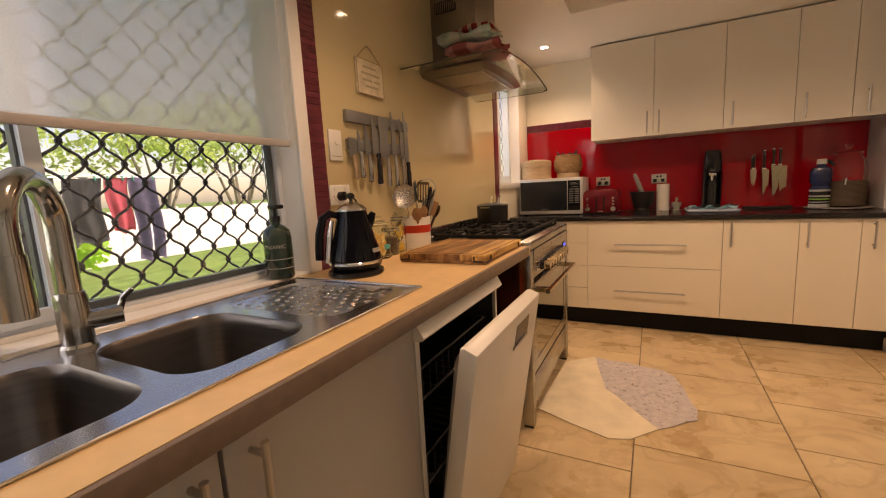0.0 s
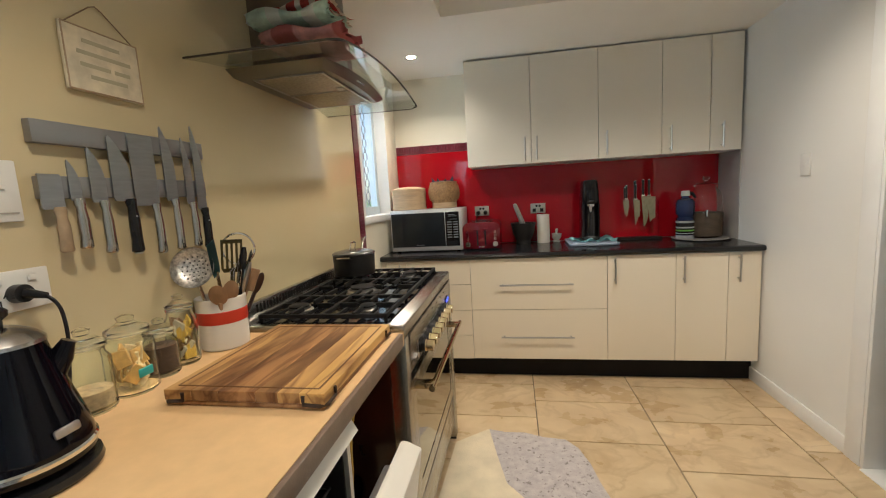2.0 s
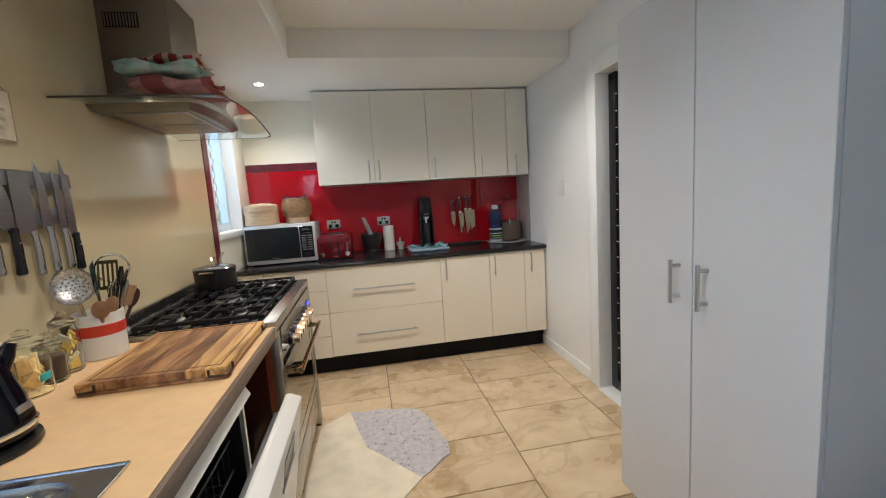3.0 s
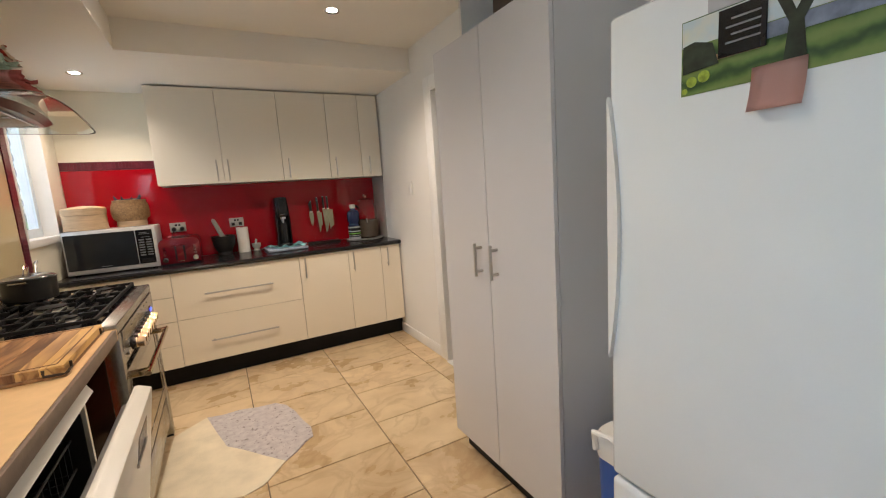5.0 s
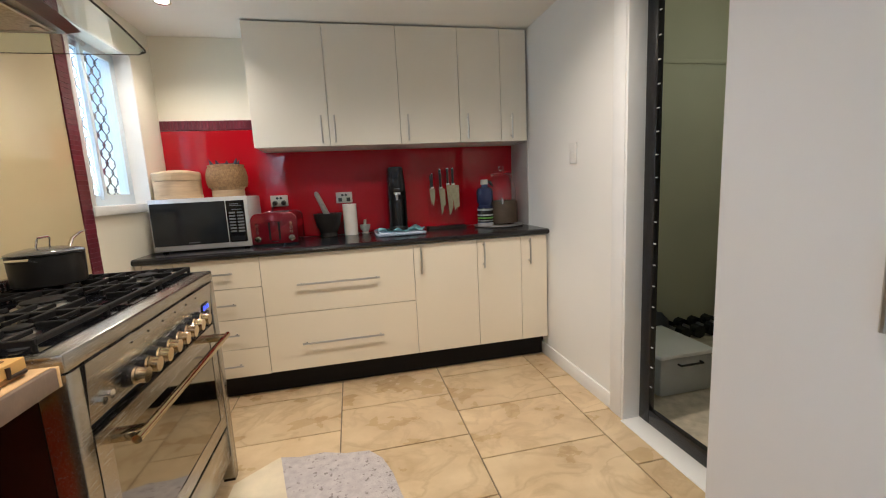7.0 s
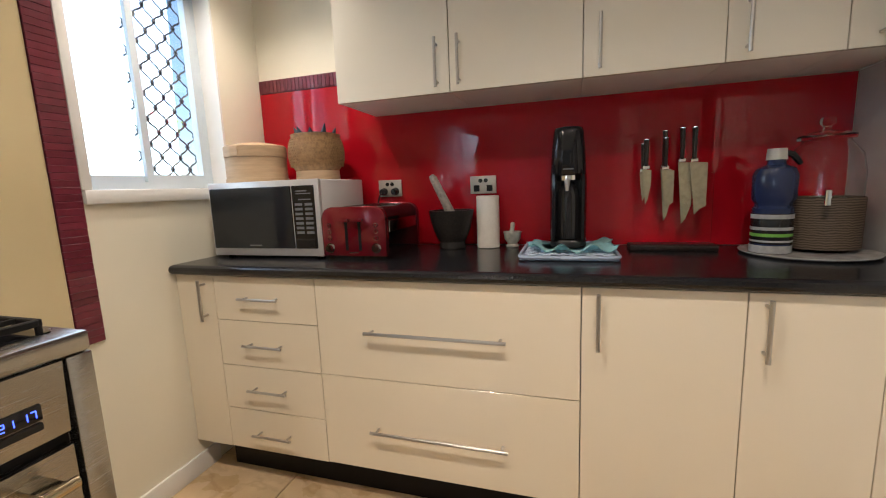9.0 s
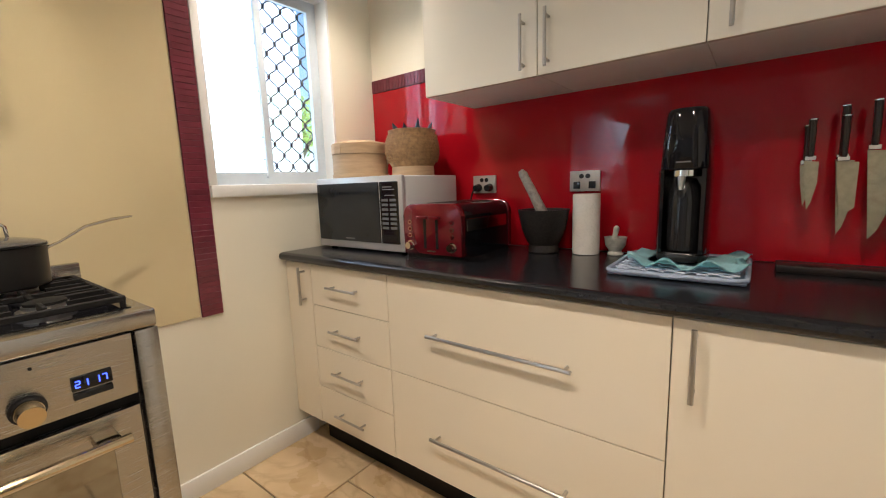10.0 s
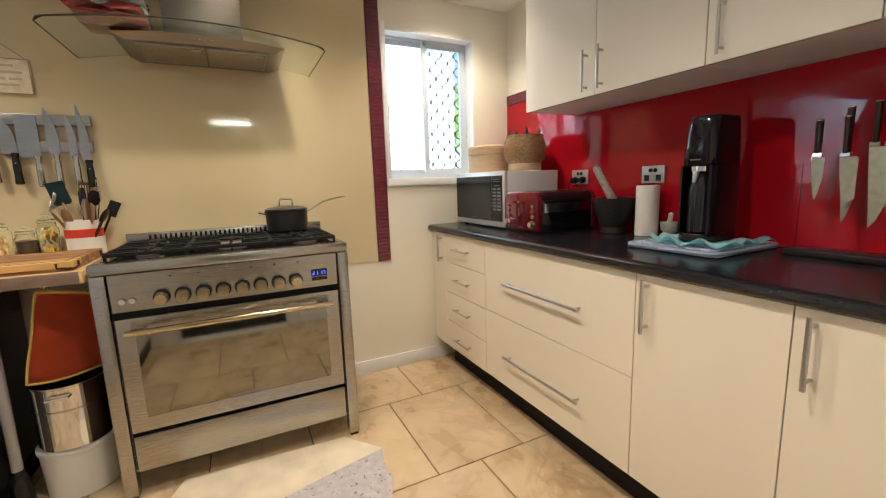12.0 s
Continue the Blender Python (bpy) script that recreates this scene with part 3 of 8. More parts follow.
north_unit(2.245, 2.43, [(0.155, 0.862)], "very narrow cream gloss base cabinet against the white wall", [(2.30, 0.68, 2.30, 0.848)])
tagged(part("kickboard", box(0.10, 2.438, -0.508, -0.49, 0.0, 0.149), KICK), "black recessed kickboard under the cream cabinets", "kickboard")
tagged(part("filler_panel", box(0.003, 0.035, FY + 0.004, FY + 0.02, 0.15, 0.862), LAQ), "narrow cream filler panel beside the wall", "panel")
wtop = tagged(part("worktop", prism(bmesh.new(), [(-0.600, 0.90), (-0.001, 0.90), (-0.001, 0.864), (-0.60, 0.864)], 0, 0.002, 2.438), BLACKTOP, sharp=40), "long black laminate worktop with a rounded front edge", "worktop")
part("front_edge", prism(bmesh.new(), [(-0.612, 0.866), (-0.622, 0.872), (-0.626, 0.882), (-0.622, 0.893), (-0.612, 0.8985), (-0.6001, 0.90), (-0.6001, 0.864)], 0, 0.002, 2.438), BLACKTOP, wtop, "rounded front edge", sharp=40)


UY = -0.33
ux = (0.625, 1.082, 1.535, 1.94, 2.235, 2.425)
uh = (1.037, 1.119, 1.586, 1.992, 2.306)
for i, (a, b) in enumerate(zip(ux, ux[1:])):
    u = thing("wall_cabinet", ((a + b) / 2, -0.16, 1.502), ("white gloss wall cabinet with a tall door above the red splashback" if i < 4 else "very narrow white gloss wall cabinet beside the wall"), "cabinet", "wall cabinets above the red splashback")
    part("body", box(a + 0.001, b - 0.001, UY + 0.019, -0.002, 1.502, 2.232), CARCASS, u)
    d = part("door", box(a + 0.0015, b - 0.0015, UY, UY + 0.018, 1.50, 2.233, b=0.0012, seg=1), LAQ_U, u)
    part("handle", bar_handle(bmesh.new(), (uh[i], UY, 1.517), (uh[i], UY, 1.684), OUTN, r=0.0055), NICKEL, d, "satin steel bar handle")

# ---- pantry ----
PX, PY0, PY1 = 1.94, -3.125, -2.38
p = thing("pantry_cupboard", (2.19, -2.72, 0.0), "tall pale grey-white pantry cupboard with two doors", "cupboard")
part("body", box(PX + 0.02, EAST - 0.002, PY0, PY1, 0.105, 1.944), PANTRY, p)
part("plinth", box(PX + 0.06, EAST - 0.01, PY0 + 0.01, PY1 - 0.01, 0.0, 0.104), KICK, p, "dark recessed plinth")
for a, b, hy in ((PY0, -2.750, -2.805), (-2.746, PY1, -2.695)):
    d = part("door", box(PX, PX + 0.018, a, b, 0.107, 1.945, b=0.0015, seg=1), PANTRY, p)
    part("handle", bar_handle(bmesh.new(), (PX, hy, 0.968), (PX, hy, 1.107), (-0.034, 0, 0), r=0.0068), NICKEL, d, "satin steel bar handle")

# ---- fridge ----
FX = 1.76
f = thing("refrigerator", (2.05, -3.86, 0.0), "large white refrigerator with a curved door handle", "refrigerator")
part("body", box(FX + 0.075, EAST - 0.03, -4.245, -3.494, 0.05, 1.655, b=0.008), FRIDGE, f)
part("foot_grille", box(FX + 0.09, EAST - 0.1, -4.23, -3.50, 0.0, 0.05), BLACK, f)
d = part("door", box(FX, FX + 0.07, -4.25, -3.487, 0.62, 1.672, b=0.014, seg=3), FRIDGE, f, "upper white door")
# crescent grip along the door's edge, standing proud of the face
crescent = [(-3.490, 0.92), (-3.490, 1.515)] + [(-3.4925 - 0.026 * math.sin(math.pi * i / 18) ** 0.8, 1.515 - 0.595 * i / 18) for i in range(1, 18)]
part("handle", prism(bmesh.new(), crescent, 0, FX - 0.012, FX + 0.012, b=0.004), WHITEPL, d, "long bowed white handle")
part("door", box(FX, FX + 0.07, -4.25, -3.487, 0.06, 0.612, b=0.014, seg=3), FRIDGE, f, "lower white door")

# ---- cooker ----
GAP_SHADE = M("gap_shade_black", (0.006, 0.006, 0.006), rough=0.8, var=0.2)
SX, SY0, SY1 = 0.60, -2.192, -1.288
c = thing("range_cooker", (0.31, -1.74, 0.0), "wide freestanding stainless steel gas range cooker", "cooker")
bm = bmesh.new()
bx(bm, 0.04, SX - 0.03, SY0 + 0.004, SY1 - 0.004, 0.10, 0.875)
part("body", bm, COOKSTEEL, c)
bm = bmesh.new()
bx(bm, 0.035, SX, SY0, SY1, 0.876, 0.916, b=0.006)
part("hob_top", bm, COOKSTEEL, c, "brushed steel hob top")
part("hob_well", box(0.075, SX - 0.055, SY0 + 0.03, SY1 - 0.03, 0.9165, 0.9185), BLACKGLOSS, c, "black hob well")
for a, b in ((SY0, SY0 + 0.045), (SY1 - 0.045, SY1)):
    part("side_post", box(SX - 0.055, SX, a, b, 0.0125, 0.874, b=0.003), COOKSTEEL, c)
    part("foot", box(SX - 0.05, SX - 0.004, a + 0.004, b - 0.004, 0.0, 0.012), BLACK, c)
    part("rear_leg", box(0.05, 0.09, a + 0.003, b - 0.003, 0.0, 0.099), COOKSTEEL, c)
for a, b in ((SY0 + 0.0005, SY0 + 0.0038), (SY1 - 0.0038, SY1 - 0.0005)):
    part("side_panel", box(0.042, SX - 0.057, a, b, 0.10, 0.874), ENAMEL_D, c, "dark brown enamelled side panel")
# control fascia, slightly raked
bm = prism(bmesh.new(), [(SX - 0.03, 0.735), (SX - 0.006, 0.735), (SX + 0.004, 0.874), (SX - 0.03, 0.874)], 1, SY0 + 0.053, SY1 - 0.053)
fas = part("control_panel", bm, COOKSTEEL, c, "brushed steel control panel")
ky = [-1.985 + 0.0675 * i for i in range(8)]
for y in ky:
    z = 0.778
    k = part("knob", cyl(cyl(bmesh.new(), (SX + 0.017, y, z - 0.001), (SX + 0.022, y, z - 0.001), 0.0225, 0.0215, n=24), (SX + 0.022, y, z - 0.001), (SX + 0.045, y, z - 0.003), 0.0205, 0.0195, n=24), BRASSY, fas, "polished brass-toned knob")
    part("knob_ring", cyl(cyl(bmesh.new(), (SX - 0.004, y, z), (SX + 0.007, y, z), 0.0275, n=24), (SX + 0.007, y, z), (SX + 0.0168, y, z), 0.0245, 0.0235, n=24), BLACK, k, "black knob collar")
for y in (-2.105, -2.075):
    part("button", cyl(bmesh.new(), (SX - 0.005, y, 0.775), (SX + 0.01, y, 0.775), 0.010, n=16), CHROME, fas)
disp = part("display", box(SX - 0.008, SX + 0.0035, -1.448, -1.382, 0.782, 0.812, b=0.002), BLACKGLOSS, fas, "black clock display with blue digits")
BLUE = M("blue_digits", (0.06, 0.10, 1.0), emit=2.2, var=0.0)
DIGITS = {"2": "abged", "1": "bc", "7": "abc"}
SEGS = {"a": (0, 1, 1, 1), "b": (1, 1, 1, 0.5), "c": (1, 0.5, 1, 0), "d": (0, 0, 1, 0), "e": (0, 0.5, 0, 0), "f": (0, 1, 0, 0.5), "g": (0, 0.5, 1, 0.5)}
bm = bmesh.new()
for i, ch in enumerate("2117"):
    for sname in DIGITS[ch]:
        x0, z0, x1, z1 = SEGS[sname]
        y = -1.442 + 0.0125 * i + (0.006 if i > 1 else 0)
        cyl(bm, (SX + 0.0040, y + x0 * 0.007, 0.790 + z0 * 0.013), (SX + 0.0040, y + x1 * 0.007, 0.790 + z1 * 0.013), 0.0010, n=6)
part("digits", bm, BLUE, disp, "blue glowing clock digits 21 17")
part("label_plate", box(SX - 0.008, SX + 0.0025, -1.447, -1.383, 0.764, 0.777, b=0.001, seg=1), BLACK, fas)
for i in range(6):
    part("mark", cyl(bmesh.new(), (SX, -1.95 + 0.09 * i, 0.853), (SX + 0.0045, -1.95 + 0.09 * i, 0.853), 0.003, n=8), BLACK, fas)
# Black sheet added behind the fronts to draw the shade in their gaps.
part("gap_shade_plate", box(SX - 0.0296, SX - 0.0292, SY0 + 0.046, SY1 - 0.046, 0.103, 0.874), GAP_SHADE, c, "black plate painted as shade in the gaps behind the fronts")
# oven door
dr = part("oven_door", ring(bmesh.new(), SX - 0.029, SX - 0.004, SY0 + 0.054, SY1 - 0.054, 0.265, 0.708, 0.055, b=0.002), COOKSTEEL, c, "brushed steel oven door frame")
part("oven_window", box(SX - 0.022, SX - 0.006, SY0 + 0.108, SY1 - 0.108, 0.319, 0.654), DARKGLASS, dr, "dark reflective oven window")
bm = bmesh.new()
cyl(bm, (SX + 0.055, SY0 + 0.09, 0.668), (SX + 0.055, SY1 - 0.09, 0.668), 0.011, n=14)
part("handle", bm, BRASSY, dr, "round polished oven handle")
for y in (SY0 + 0.125, SY1 - 0.125):
    part("bracket", box(SX - 0.006, SX + 0.058, y - 0.02, y + 0.02, 0.658, 0.680, b=0.004), BRASSY, dr)
part("drawer", box(SX - 0.029, SX - 0.006, SY0 + 0.054, SY1 - 0.054, 0.105, 0.248, b=0.002), COOKSTEEL, c, "plain steel storage drawer")
# upstand with slots
up = part("upstand", box(0.012, 0.036, SY0 + 0.01, SY1 - 0.01, 0.90, 0.972, b=0.003), COOKSTEEL, c, "slotted steel rear upstand")
slot0 = part("slot", box(0.0355, 0.0368, 0.0, 0.009, 0.932, 0.962), BLACK, up)
slot0.location = (0, SY0 + 0.10, 0)
for i in range(1, 34):
    o = new("slot", slot0.data)
    o.parent, o.location = up, (0, SY0 + 0.10 + 0.021 * i, 0)
# burners and trivets
for bx_, by, r in ((0.17, -2.04, 0.040), (0.43, -2.04, 0.030), (0.30, -1.74, 0.058), (0.17, -1.44, 0.030), (0.43, -1.44, 0.040)):
    b_ = part("burner", lathe(bmesh.new(), [(r * 1.25, 0.0), (r * 1.25, 0.010), (r, 0.014), (r, 0.02)], (bx_, by, 0.9186), n=24), NICKEL, c)
    part("burner_cap", lathe(bmesh.new(), [(r * 0.9, 0.0), (r * 0.92, 0.006), (r * 0.7, 0.009), (0.002, 0.009)], (bx_, by, 0.9388), n=24), IRON, b_)
for y0, y1 in ((SY0 + 0.04, -1.90), (-1.892, -1.59), (-1.582, SY1 - 0.04)):
    bm = bmesh.new()
    zt = 0.944
    for y in (y0, y1):
        bx(bm, 0.085, 0.535, y - 0.006, y + 0.006, zt - 0.014, zt, b=0.002, seg=1)
    for x in (0.09, 0.31, 0.53):
        bx(bm, x - 0.006, x + 0.006, y0, y1, zt - 0.014, zt, b=0.002, seg=1)
    for x in (0.145, 0.255, 0.365, 0.475):
        bx(bm, x - 0.003, x + 0.003, y0, y0 + 0.085, zt - 0.010, zt, b=0.001, seg=1)
        bx(bm, x - 0.003, x + 0.003, y1 - 0.085, y1, zt - 0.010, zt, b=0.001, seg=1)
    ym = (y0 + y1) / 2
    for xc in (0.20, 0.42):
        bx(bm, xc - 0.10, xc - 0.035, ym - 0.005, ym + 0.005, zt - 0.014, zt + 0.004, b=0.002, seg=1)
        bx(bm, xc + 0.035, xc + 0.10, ym - 0.005, ym + 0.005, zt - 0.014, zt + 0.004, b=0.002, seg=1)
        bx(bm, xc - 0.005, xc + 0.005, y0, ym - 0.04, zt - 0.014, zt + 0.004, b=0.002, seg=1)
        bx(bm, xc - 0.005, xc + 0.005, ym + 0.04, y1, zt - 0.014, zt + 0.004, b=0.002, seg=1)
    for x in (0.09, 0.53):
        for y in (y0, y1):
            cyl(bm, (x, y, 0.919), (x, y, zt - 0.012), 0.006, n=8)
    part("trivet", bm, IRON, c, "black cast iron trivet")

# ---- hood ----
h = thing("range_hood", (0.2, -1.74, 1.70), "stainless steel range hood with a curved glass canopy", "range hood")
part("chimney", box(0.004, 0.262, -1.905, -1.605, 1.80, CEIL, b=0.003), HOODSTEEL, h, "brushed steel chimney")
vt = part("vent", box(0.030, 0.155, -1.9062, -1.9052, 2.094, 2.152), BLACK, h, "dark slotted vent")
for i in range(11):
    part("vent_bar", box(0.034 + 0.011 * i, 0.039 + 0.011 * i, -1.9078, -1.9064, 2.098, 2.148), HOODSTEEL, vt)
# shallow tapered tray whose front follows the glass
bm = bmesh.new()
lo_, hi_ = [], []
NB = 14
for i in range(NB + 1):
    q = i / NB * 2 - 1
    bow = 0.020 * (1 - q * q)
    lo_.append(bm.verts.new((0.338 + bow, -1.757 + q * 0.272, 1.748)))
    hi_.append(bm.verts.new((0.358 + bow, -1.757 + q * 0.312, 1.778 - 0.010 + 0.014 * (1 - q * q))))
lo_ = [bm.verts.new((0.008, -2.029, 1.748))] + lo_ + [bm.verts.new((0.008, -1.485, 1.748))]
hi_ = [bm.verts.new((0.008, -2.069, 1.768))] + hi_ + [bm.verts.new((0.008, -1.445, 1.768))]
bm.faces.new(lo_[::-1])
bm.faces.new(hi_)
for i in range(len(lo_)):
    j = (i + 1) % len(lo_)
    bm.faces.new((lo_[i], lo_[j], hi_[j], hi_[i]))
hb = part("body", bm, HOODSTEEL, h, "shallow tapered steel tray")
FILTER = M("hood_filter", (0.40, 0.35, 0.27), rough=0.45, metal=0.8, var=0.2, scale=90)
for y0, y1 in ((-1.995, -1.765), (-1.749, -1.519)):
    fl_ = part("filter", box(0.07, 0.315, y0, y1, 1.743, 1.7476, b=0.002), FILTER, hb, "fine metal grease filter")
    part("filter_frame", bx(bx(bx(bx(bmesh.new(), 0.06, 0.0698, y0 - 0.003, y1 + 0.003, 1.742, 1.7476), 0.3152, 0.325, y0 - 0.003, y1 + 0.003, 1.742, 1.7476), 0.07, 0.315, y0 - 0.003, y0 - 0.0002, 1.742, 1.7476), 0.07, 0.315, y1 + 0.0002, y1 + 0.003, 1.742, 1.7476), NICKEL, fl_)
    part("latch", box(0.285, 0.310, y1 - 0.045, y1 - 0.01, 1.739, 1.7428, b=0.001, seg=1), NICKEL, fl_)
for i in range(4):
    part("button", cyl(bmesh.new(), (0.362, -1.79 + 0.02 * i, 1.764), (0.371, -1.79 + 0.02 * i, 1.766), 0.004, n=10), CHROME, hb)


def arched_sheet(y0, y1, x0, x1, zc, sag, t, n=28, m=10, corner=0.035):
    bm = bmesh.new()
    top, bot = [], []
    for i in range(n + 1):
        s = i / n * 2 - 1
        y = (y0 + y1) / 2 + s * (y1 - y0) / 2
        z = zc - sag * s * s
        edge = (1 - abs(s)) * (y1 - y0) / 2
        front = x1 if edge >= corner else x1 - corner + math.sqrt(max(0, corner ** 2 - (corner - edge) ** 2))
        row_t, row_b = [], []
        for j in range(m + 1):
            x = x0 + (front - x0) * j / m
            row_t.append(bm.verts.new((x, y, z + t)))
            row_b.append(bm.verts.new((x, y, z)))
        top.append(row_t)
        bot.append(row_b)
    for g, flip in ((top, False), (bot, True)):
        for i in range(n):
            for j in range(m):
                q = (g[i][j], g[i + 1][j], g[i + 1][j + 1], g[i][j + 1])
                bm.faces.new(q[::-1] if flip else q)
    for i in range(n):
        bm.faces.new((top[i][m], top[i + 1][m], bot[i + 1][m], bot[i][m]))
        bm.faces.new((top[i][0], bot[i][0], bot[i + 1][0], top[i + 1][0]))
    for j in range(m):
        bm.faces.new((top[0][j], bot[0][j], bot[0][j + 1], top[0][j + 1]))
        bm.faces.new((top[n][j], top[n][j + 1], bot[n][j + 1], bot[n][j]))
    return bm


edge_pts = []
for i in range(61):
    q = i / 30 - 1
    e_ = (1 - abs(q)) * 0.482
    edge_pts.append((0.49 if e_ >= 0.035 else 0.455 + math.sqrt(max(0, 0.035 ** 2 - (0.035 - e_) ** 2)), -1.7735 + q * 0.482, 1.795 - 0.048 * q * q))
edge_pts = [(0.01, -2.2555, 1.747)] + edge_pts + [(0.01, -1.2915, 1.747)]
part("glass_edge", tube(bmesh.new(), edge_pts, 0.0032, n=6), M("glass_edge_tint", (0.05, 0.045, 0.035), rough=0.15), h, "dark polished glass edge")
g = part("glass_canopy", arched_sheet(-2.2555, -1.2915, 0.006, 0.49, 1.792, 0.048, 0.006), HOODGLASS, h, "curved clear glass canopy")
g.visible_shadow = False

# ---- sink bench ----
BX = 0.60
bm = bmesh.new()
SB = (0.02, 0.507, -4.22, -3.021)   # sink rim
bowls = ((0.115, 0.455, -3.66, -3.385), (0.115, 0.455, -4.02, -3.70))


def sheet_with_holes(x0, x1, y0, y1, z0, z1, holes):
    bm = bmesh.new()
    cx = sorted({x0, x1, *[v for hh in holes for v in hh[:2]]})
    cy = sorted({y0, y1, *[v for hh in holes for v in hh[2:]]})
    for a, b in zip(cx, cx[1:]):
        for p_, q in zip(cy, cy[1:]):
            if not any(hh[0] <= a and hh[1] >= b and hh[2] <= p_ and hh[3] >= q for hh in holes):
                bx(bm, a, b, p_, q, z0, z1)
    bmesh.ops.remove_doubles(bm, verts=bm.verts[:], dist=1e-5)
    return bm


wt = tagged(part("bench_top", sheet_with_holes(0.004, BX - 0.012, -5.2, -2.213, 0.862, 0.90, [(0.05, 0.48, -4.19, -3.03)]), LAMINATE), "peach laminate bench top beside the sink", "worktop")
part("edge_band", box(BX - 0.0118, BX, -5.2, -2.213, 0.858, 0.8995, b=0.002), LAMEDGE, wt, "dark brown bench edge")
part("end_band", box(0.01, BX, -2.2128, -2.205, 0.858, 0.8995, b=0.001), LAMINATE, wt)

sink = thing("sink", (0.26, -3.6, 0.9), "double bowl stainless steel sink with dimpled drainer", "sink")


def rounded(x0, x1, y0, y1, r, n=6):
    out = []
    for cx, cy, a in ((x1 - r, y1 - r, 0), (x0 + r, y1 - r, 90), (x0 + r, y0 + r, 180), (x1 - r, y0 + r, 270)):
        out += [(cx + r * math.cos(radians(a + 90 * i / n)), cy + r * math.sin(radians(a + 90 * i / n))) for i in range(n + 1)]
    return out


def pressed_plate(x0, x1, y0, y1, z, holes, r=0.07):
    """A flat plate with round-cornered holes, by filling the outline."""
    bm = bmesh.new()
    es = []
    for k, loop in enumerate([rounded(x0, x1, y0, y1, 0.012)] + [rounded(*hh, r) for hh in holes]):
        vs = [bm.verts.new((px, py, z)) for px, py in loop]
        es += [bm.edges.new((vs[i], vs[(i + 1) % len(vs)])) for i in range(len(vs))]
    bmesh.ops.triangle_fill(bm, use_beauty=True, edges=es)
    return bm


part("rim", pressed_plate(SB[0], SB[1], SB[2], SB[3], 0.9035, [*bowls, (0.07, 0.46, -3.345, -3.05)]), SINKSTEEL, sink)
bm = bmesh.new()
bx(bm, SB[0] - 0.001, SB[0] + 0.005, SB[2], SB[3], 0.9005, 0.906, b=0.0015, seg=1)
bx(bm, SB[1] - 0.006, SB[1] + 0.001, SB[2], SB[3], 0.9005, 0.906, b=0.0015, seg=1)
bx(bm, SB[0], SB[1], SB[3] - 0.006, SB[3] + 0.001, 0.9005, 0.906, b=0.0015, seg=1)
part("raised_edge", bm, SINKSTEEL, sink)
for hh in bowls:
    bm = bmesh.new()
    prev = None
    for off, z in ((0.0, 0.9035), (0.004, 0.899), (0.008, 0.88), (0.018, 0.775), (0.03, 0.752), (0.055, 0.742)):
        loop = [bm.verts.new((px, py, z)) for px, py in rounded(hh[0] + off, hh[1] - off, hh[2] + off, hh[3] - off, 0.07 - min(off, 0.02))]
        if prev:
            for i in range(len(loop)):
                j = (i + 1) % len(loop)
                bm.faces.new((prev[i], prev[j], loop[j], loop[i]))
        prev = loop
    bm.faces.new(prev)
    b_ = part("bowl", bm, BOWLSTEEL_SHADED, sink, "deep round-cornered bowl", sharp=60)
    part("waste", lathe(bmesh.new(), [(0.034, 0), (0.034, 0.003), (0.026, 0.003), (0.022, 0.001), (0.002, 0.001)], ((hh[0] + hh[1]) / 2, (hh[2] + hh[3]) / 2, 0.7425), n=20), CHROME, b_)
# drainer dish with dimples
bm = bmesh.new()
prev = None
for off, z in ((0.0, 0.9035), (0.006, 0.899), (0.014, 0.8975)):
    loop = [bm.verts.new((px, py, z)) for px, py in rounded(0.07 + off, 0.46 - off, -3.345 + off, -3.05 - off, 0.07 - off)]
    if prev:
        for i in range(len(loop)):
            j = (i + 1) % len(loop)
            bm.faces.new((prev[i], prev[j], loop[j], loop[i]))
    prev = loop
bm.faces.new(prev)
dn = part("drainer", bm, DRAINSTEEL_LIT, sink, "recessed drainer tray")
dm = lathe(bmesh.new(), [(0.0080, 0.0), (0.0066, 0.0020), (0.0036, 0.0032), (0.0008, 0.0035)], n=10)
first = part("dimple", dm, CHROME, dn)
first.location = (0.105, -3.31, 0.8976)
k = 0
for i in range(10):
    for j in range(8):
        if i == j == 0:
            continue
        x, y = 0.105 + 0.036 * i + (0.018 if j % 2 else 0), -3.31 + 0.033 * j
        if x < 0.44:
            o = new("dimple", first.data)
            o.parent, o.location = dn, (x, y, 0.8976)

# tap
TAPSTEEL = M("tap_steel", (0.42, 0.41, 0.38), rough=0.14, metal=1.0, var=0.05)
tp = thing("kitchen_tap", (0.085, -3.650, 0.9035), "dark chrome gooseneck mixer tap behind the sink bowls", "tap")
ax, ay = 0.085, -3.650
part("base", lathe(bmesh.new(), [(0.032, 0), (0.032, 0.006), (0.0275, 0.012), (0.0265, 0.10), (0.024, 0.112), (0.014, 0.115)], (ax, ay, 0.9035), n=24), TAPSTEEL, tp)
dirx = Vector((0.75, -0.66, 0)).normalized()
pts = [Vector((ax, ay, 1.01)), Vector((ax, ay, 1.07)), Vector((ax, ay, 1.135))] + arc(Vector((ax, ay, 1.145)) + dirx * 0.085, 0.085, 180, 0, 14, dirx, (0, 0, 1)) + [Vector((ax, ay, 1.10)) + dirx * 0.17, Vector((ax, ay, 1.04)) + dirx * 0.172]
part("spout", tube(bmesh.new(), pts, 0.0205, n=16), TAPSTEEL, tp, "tall arched spout")
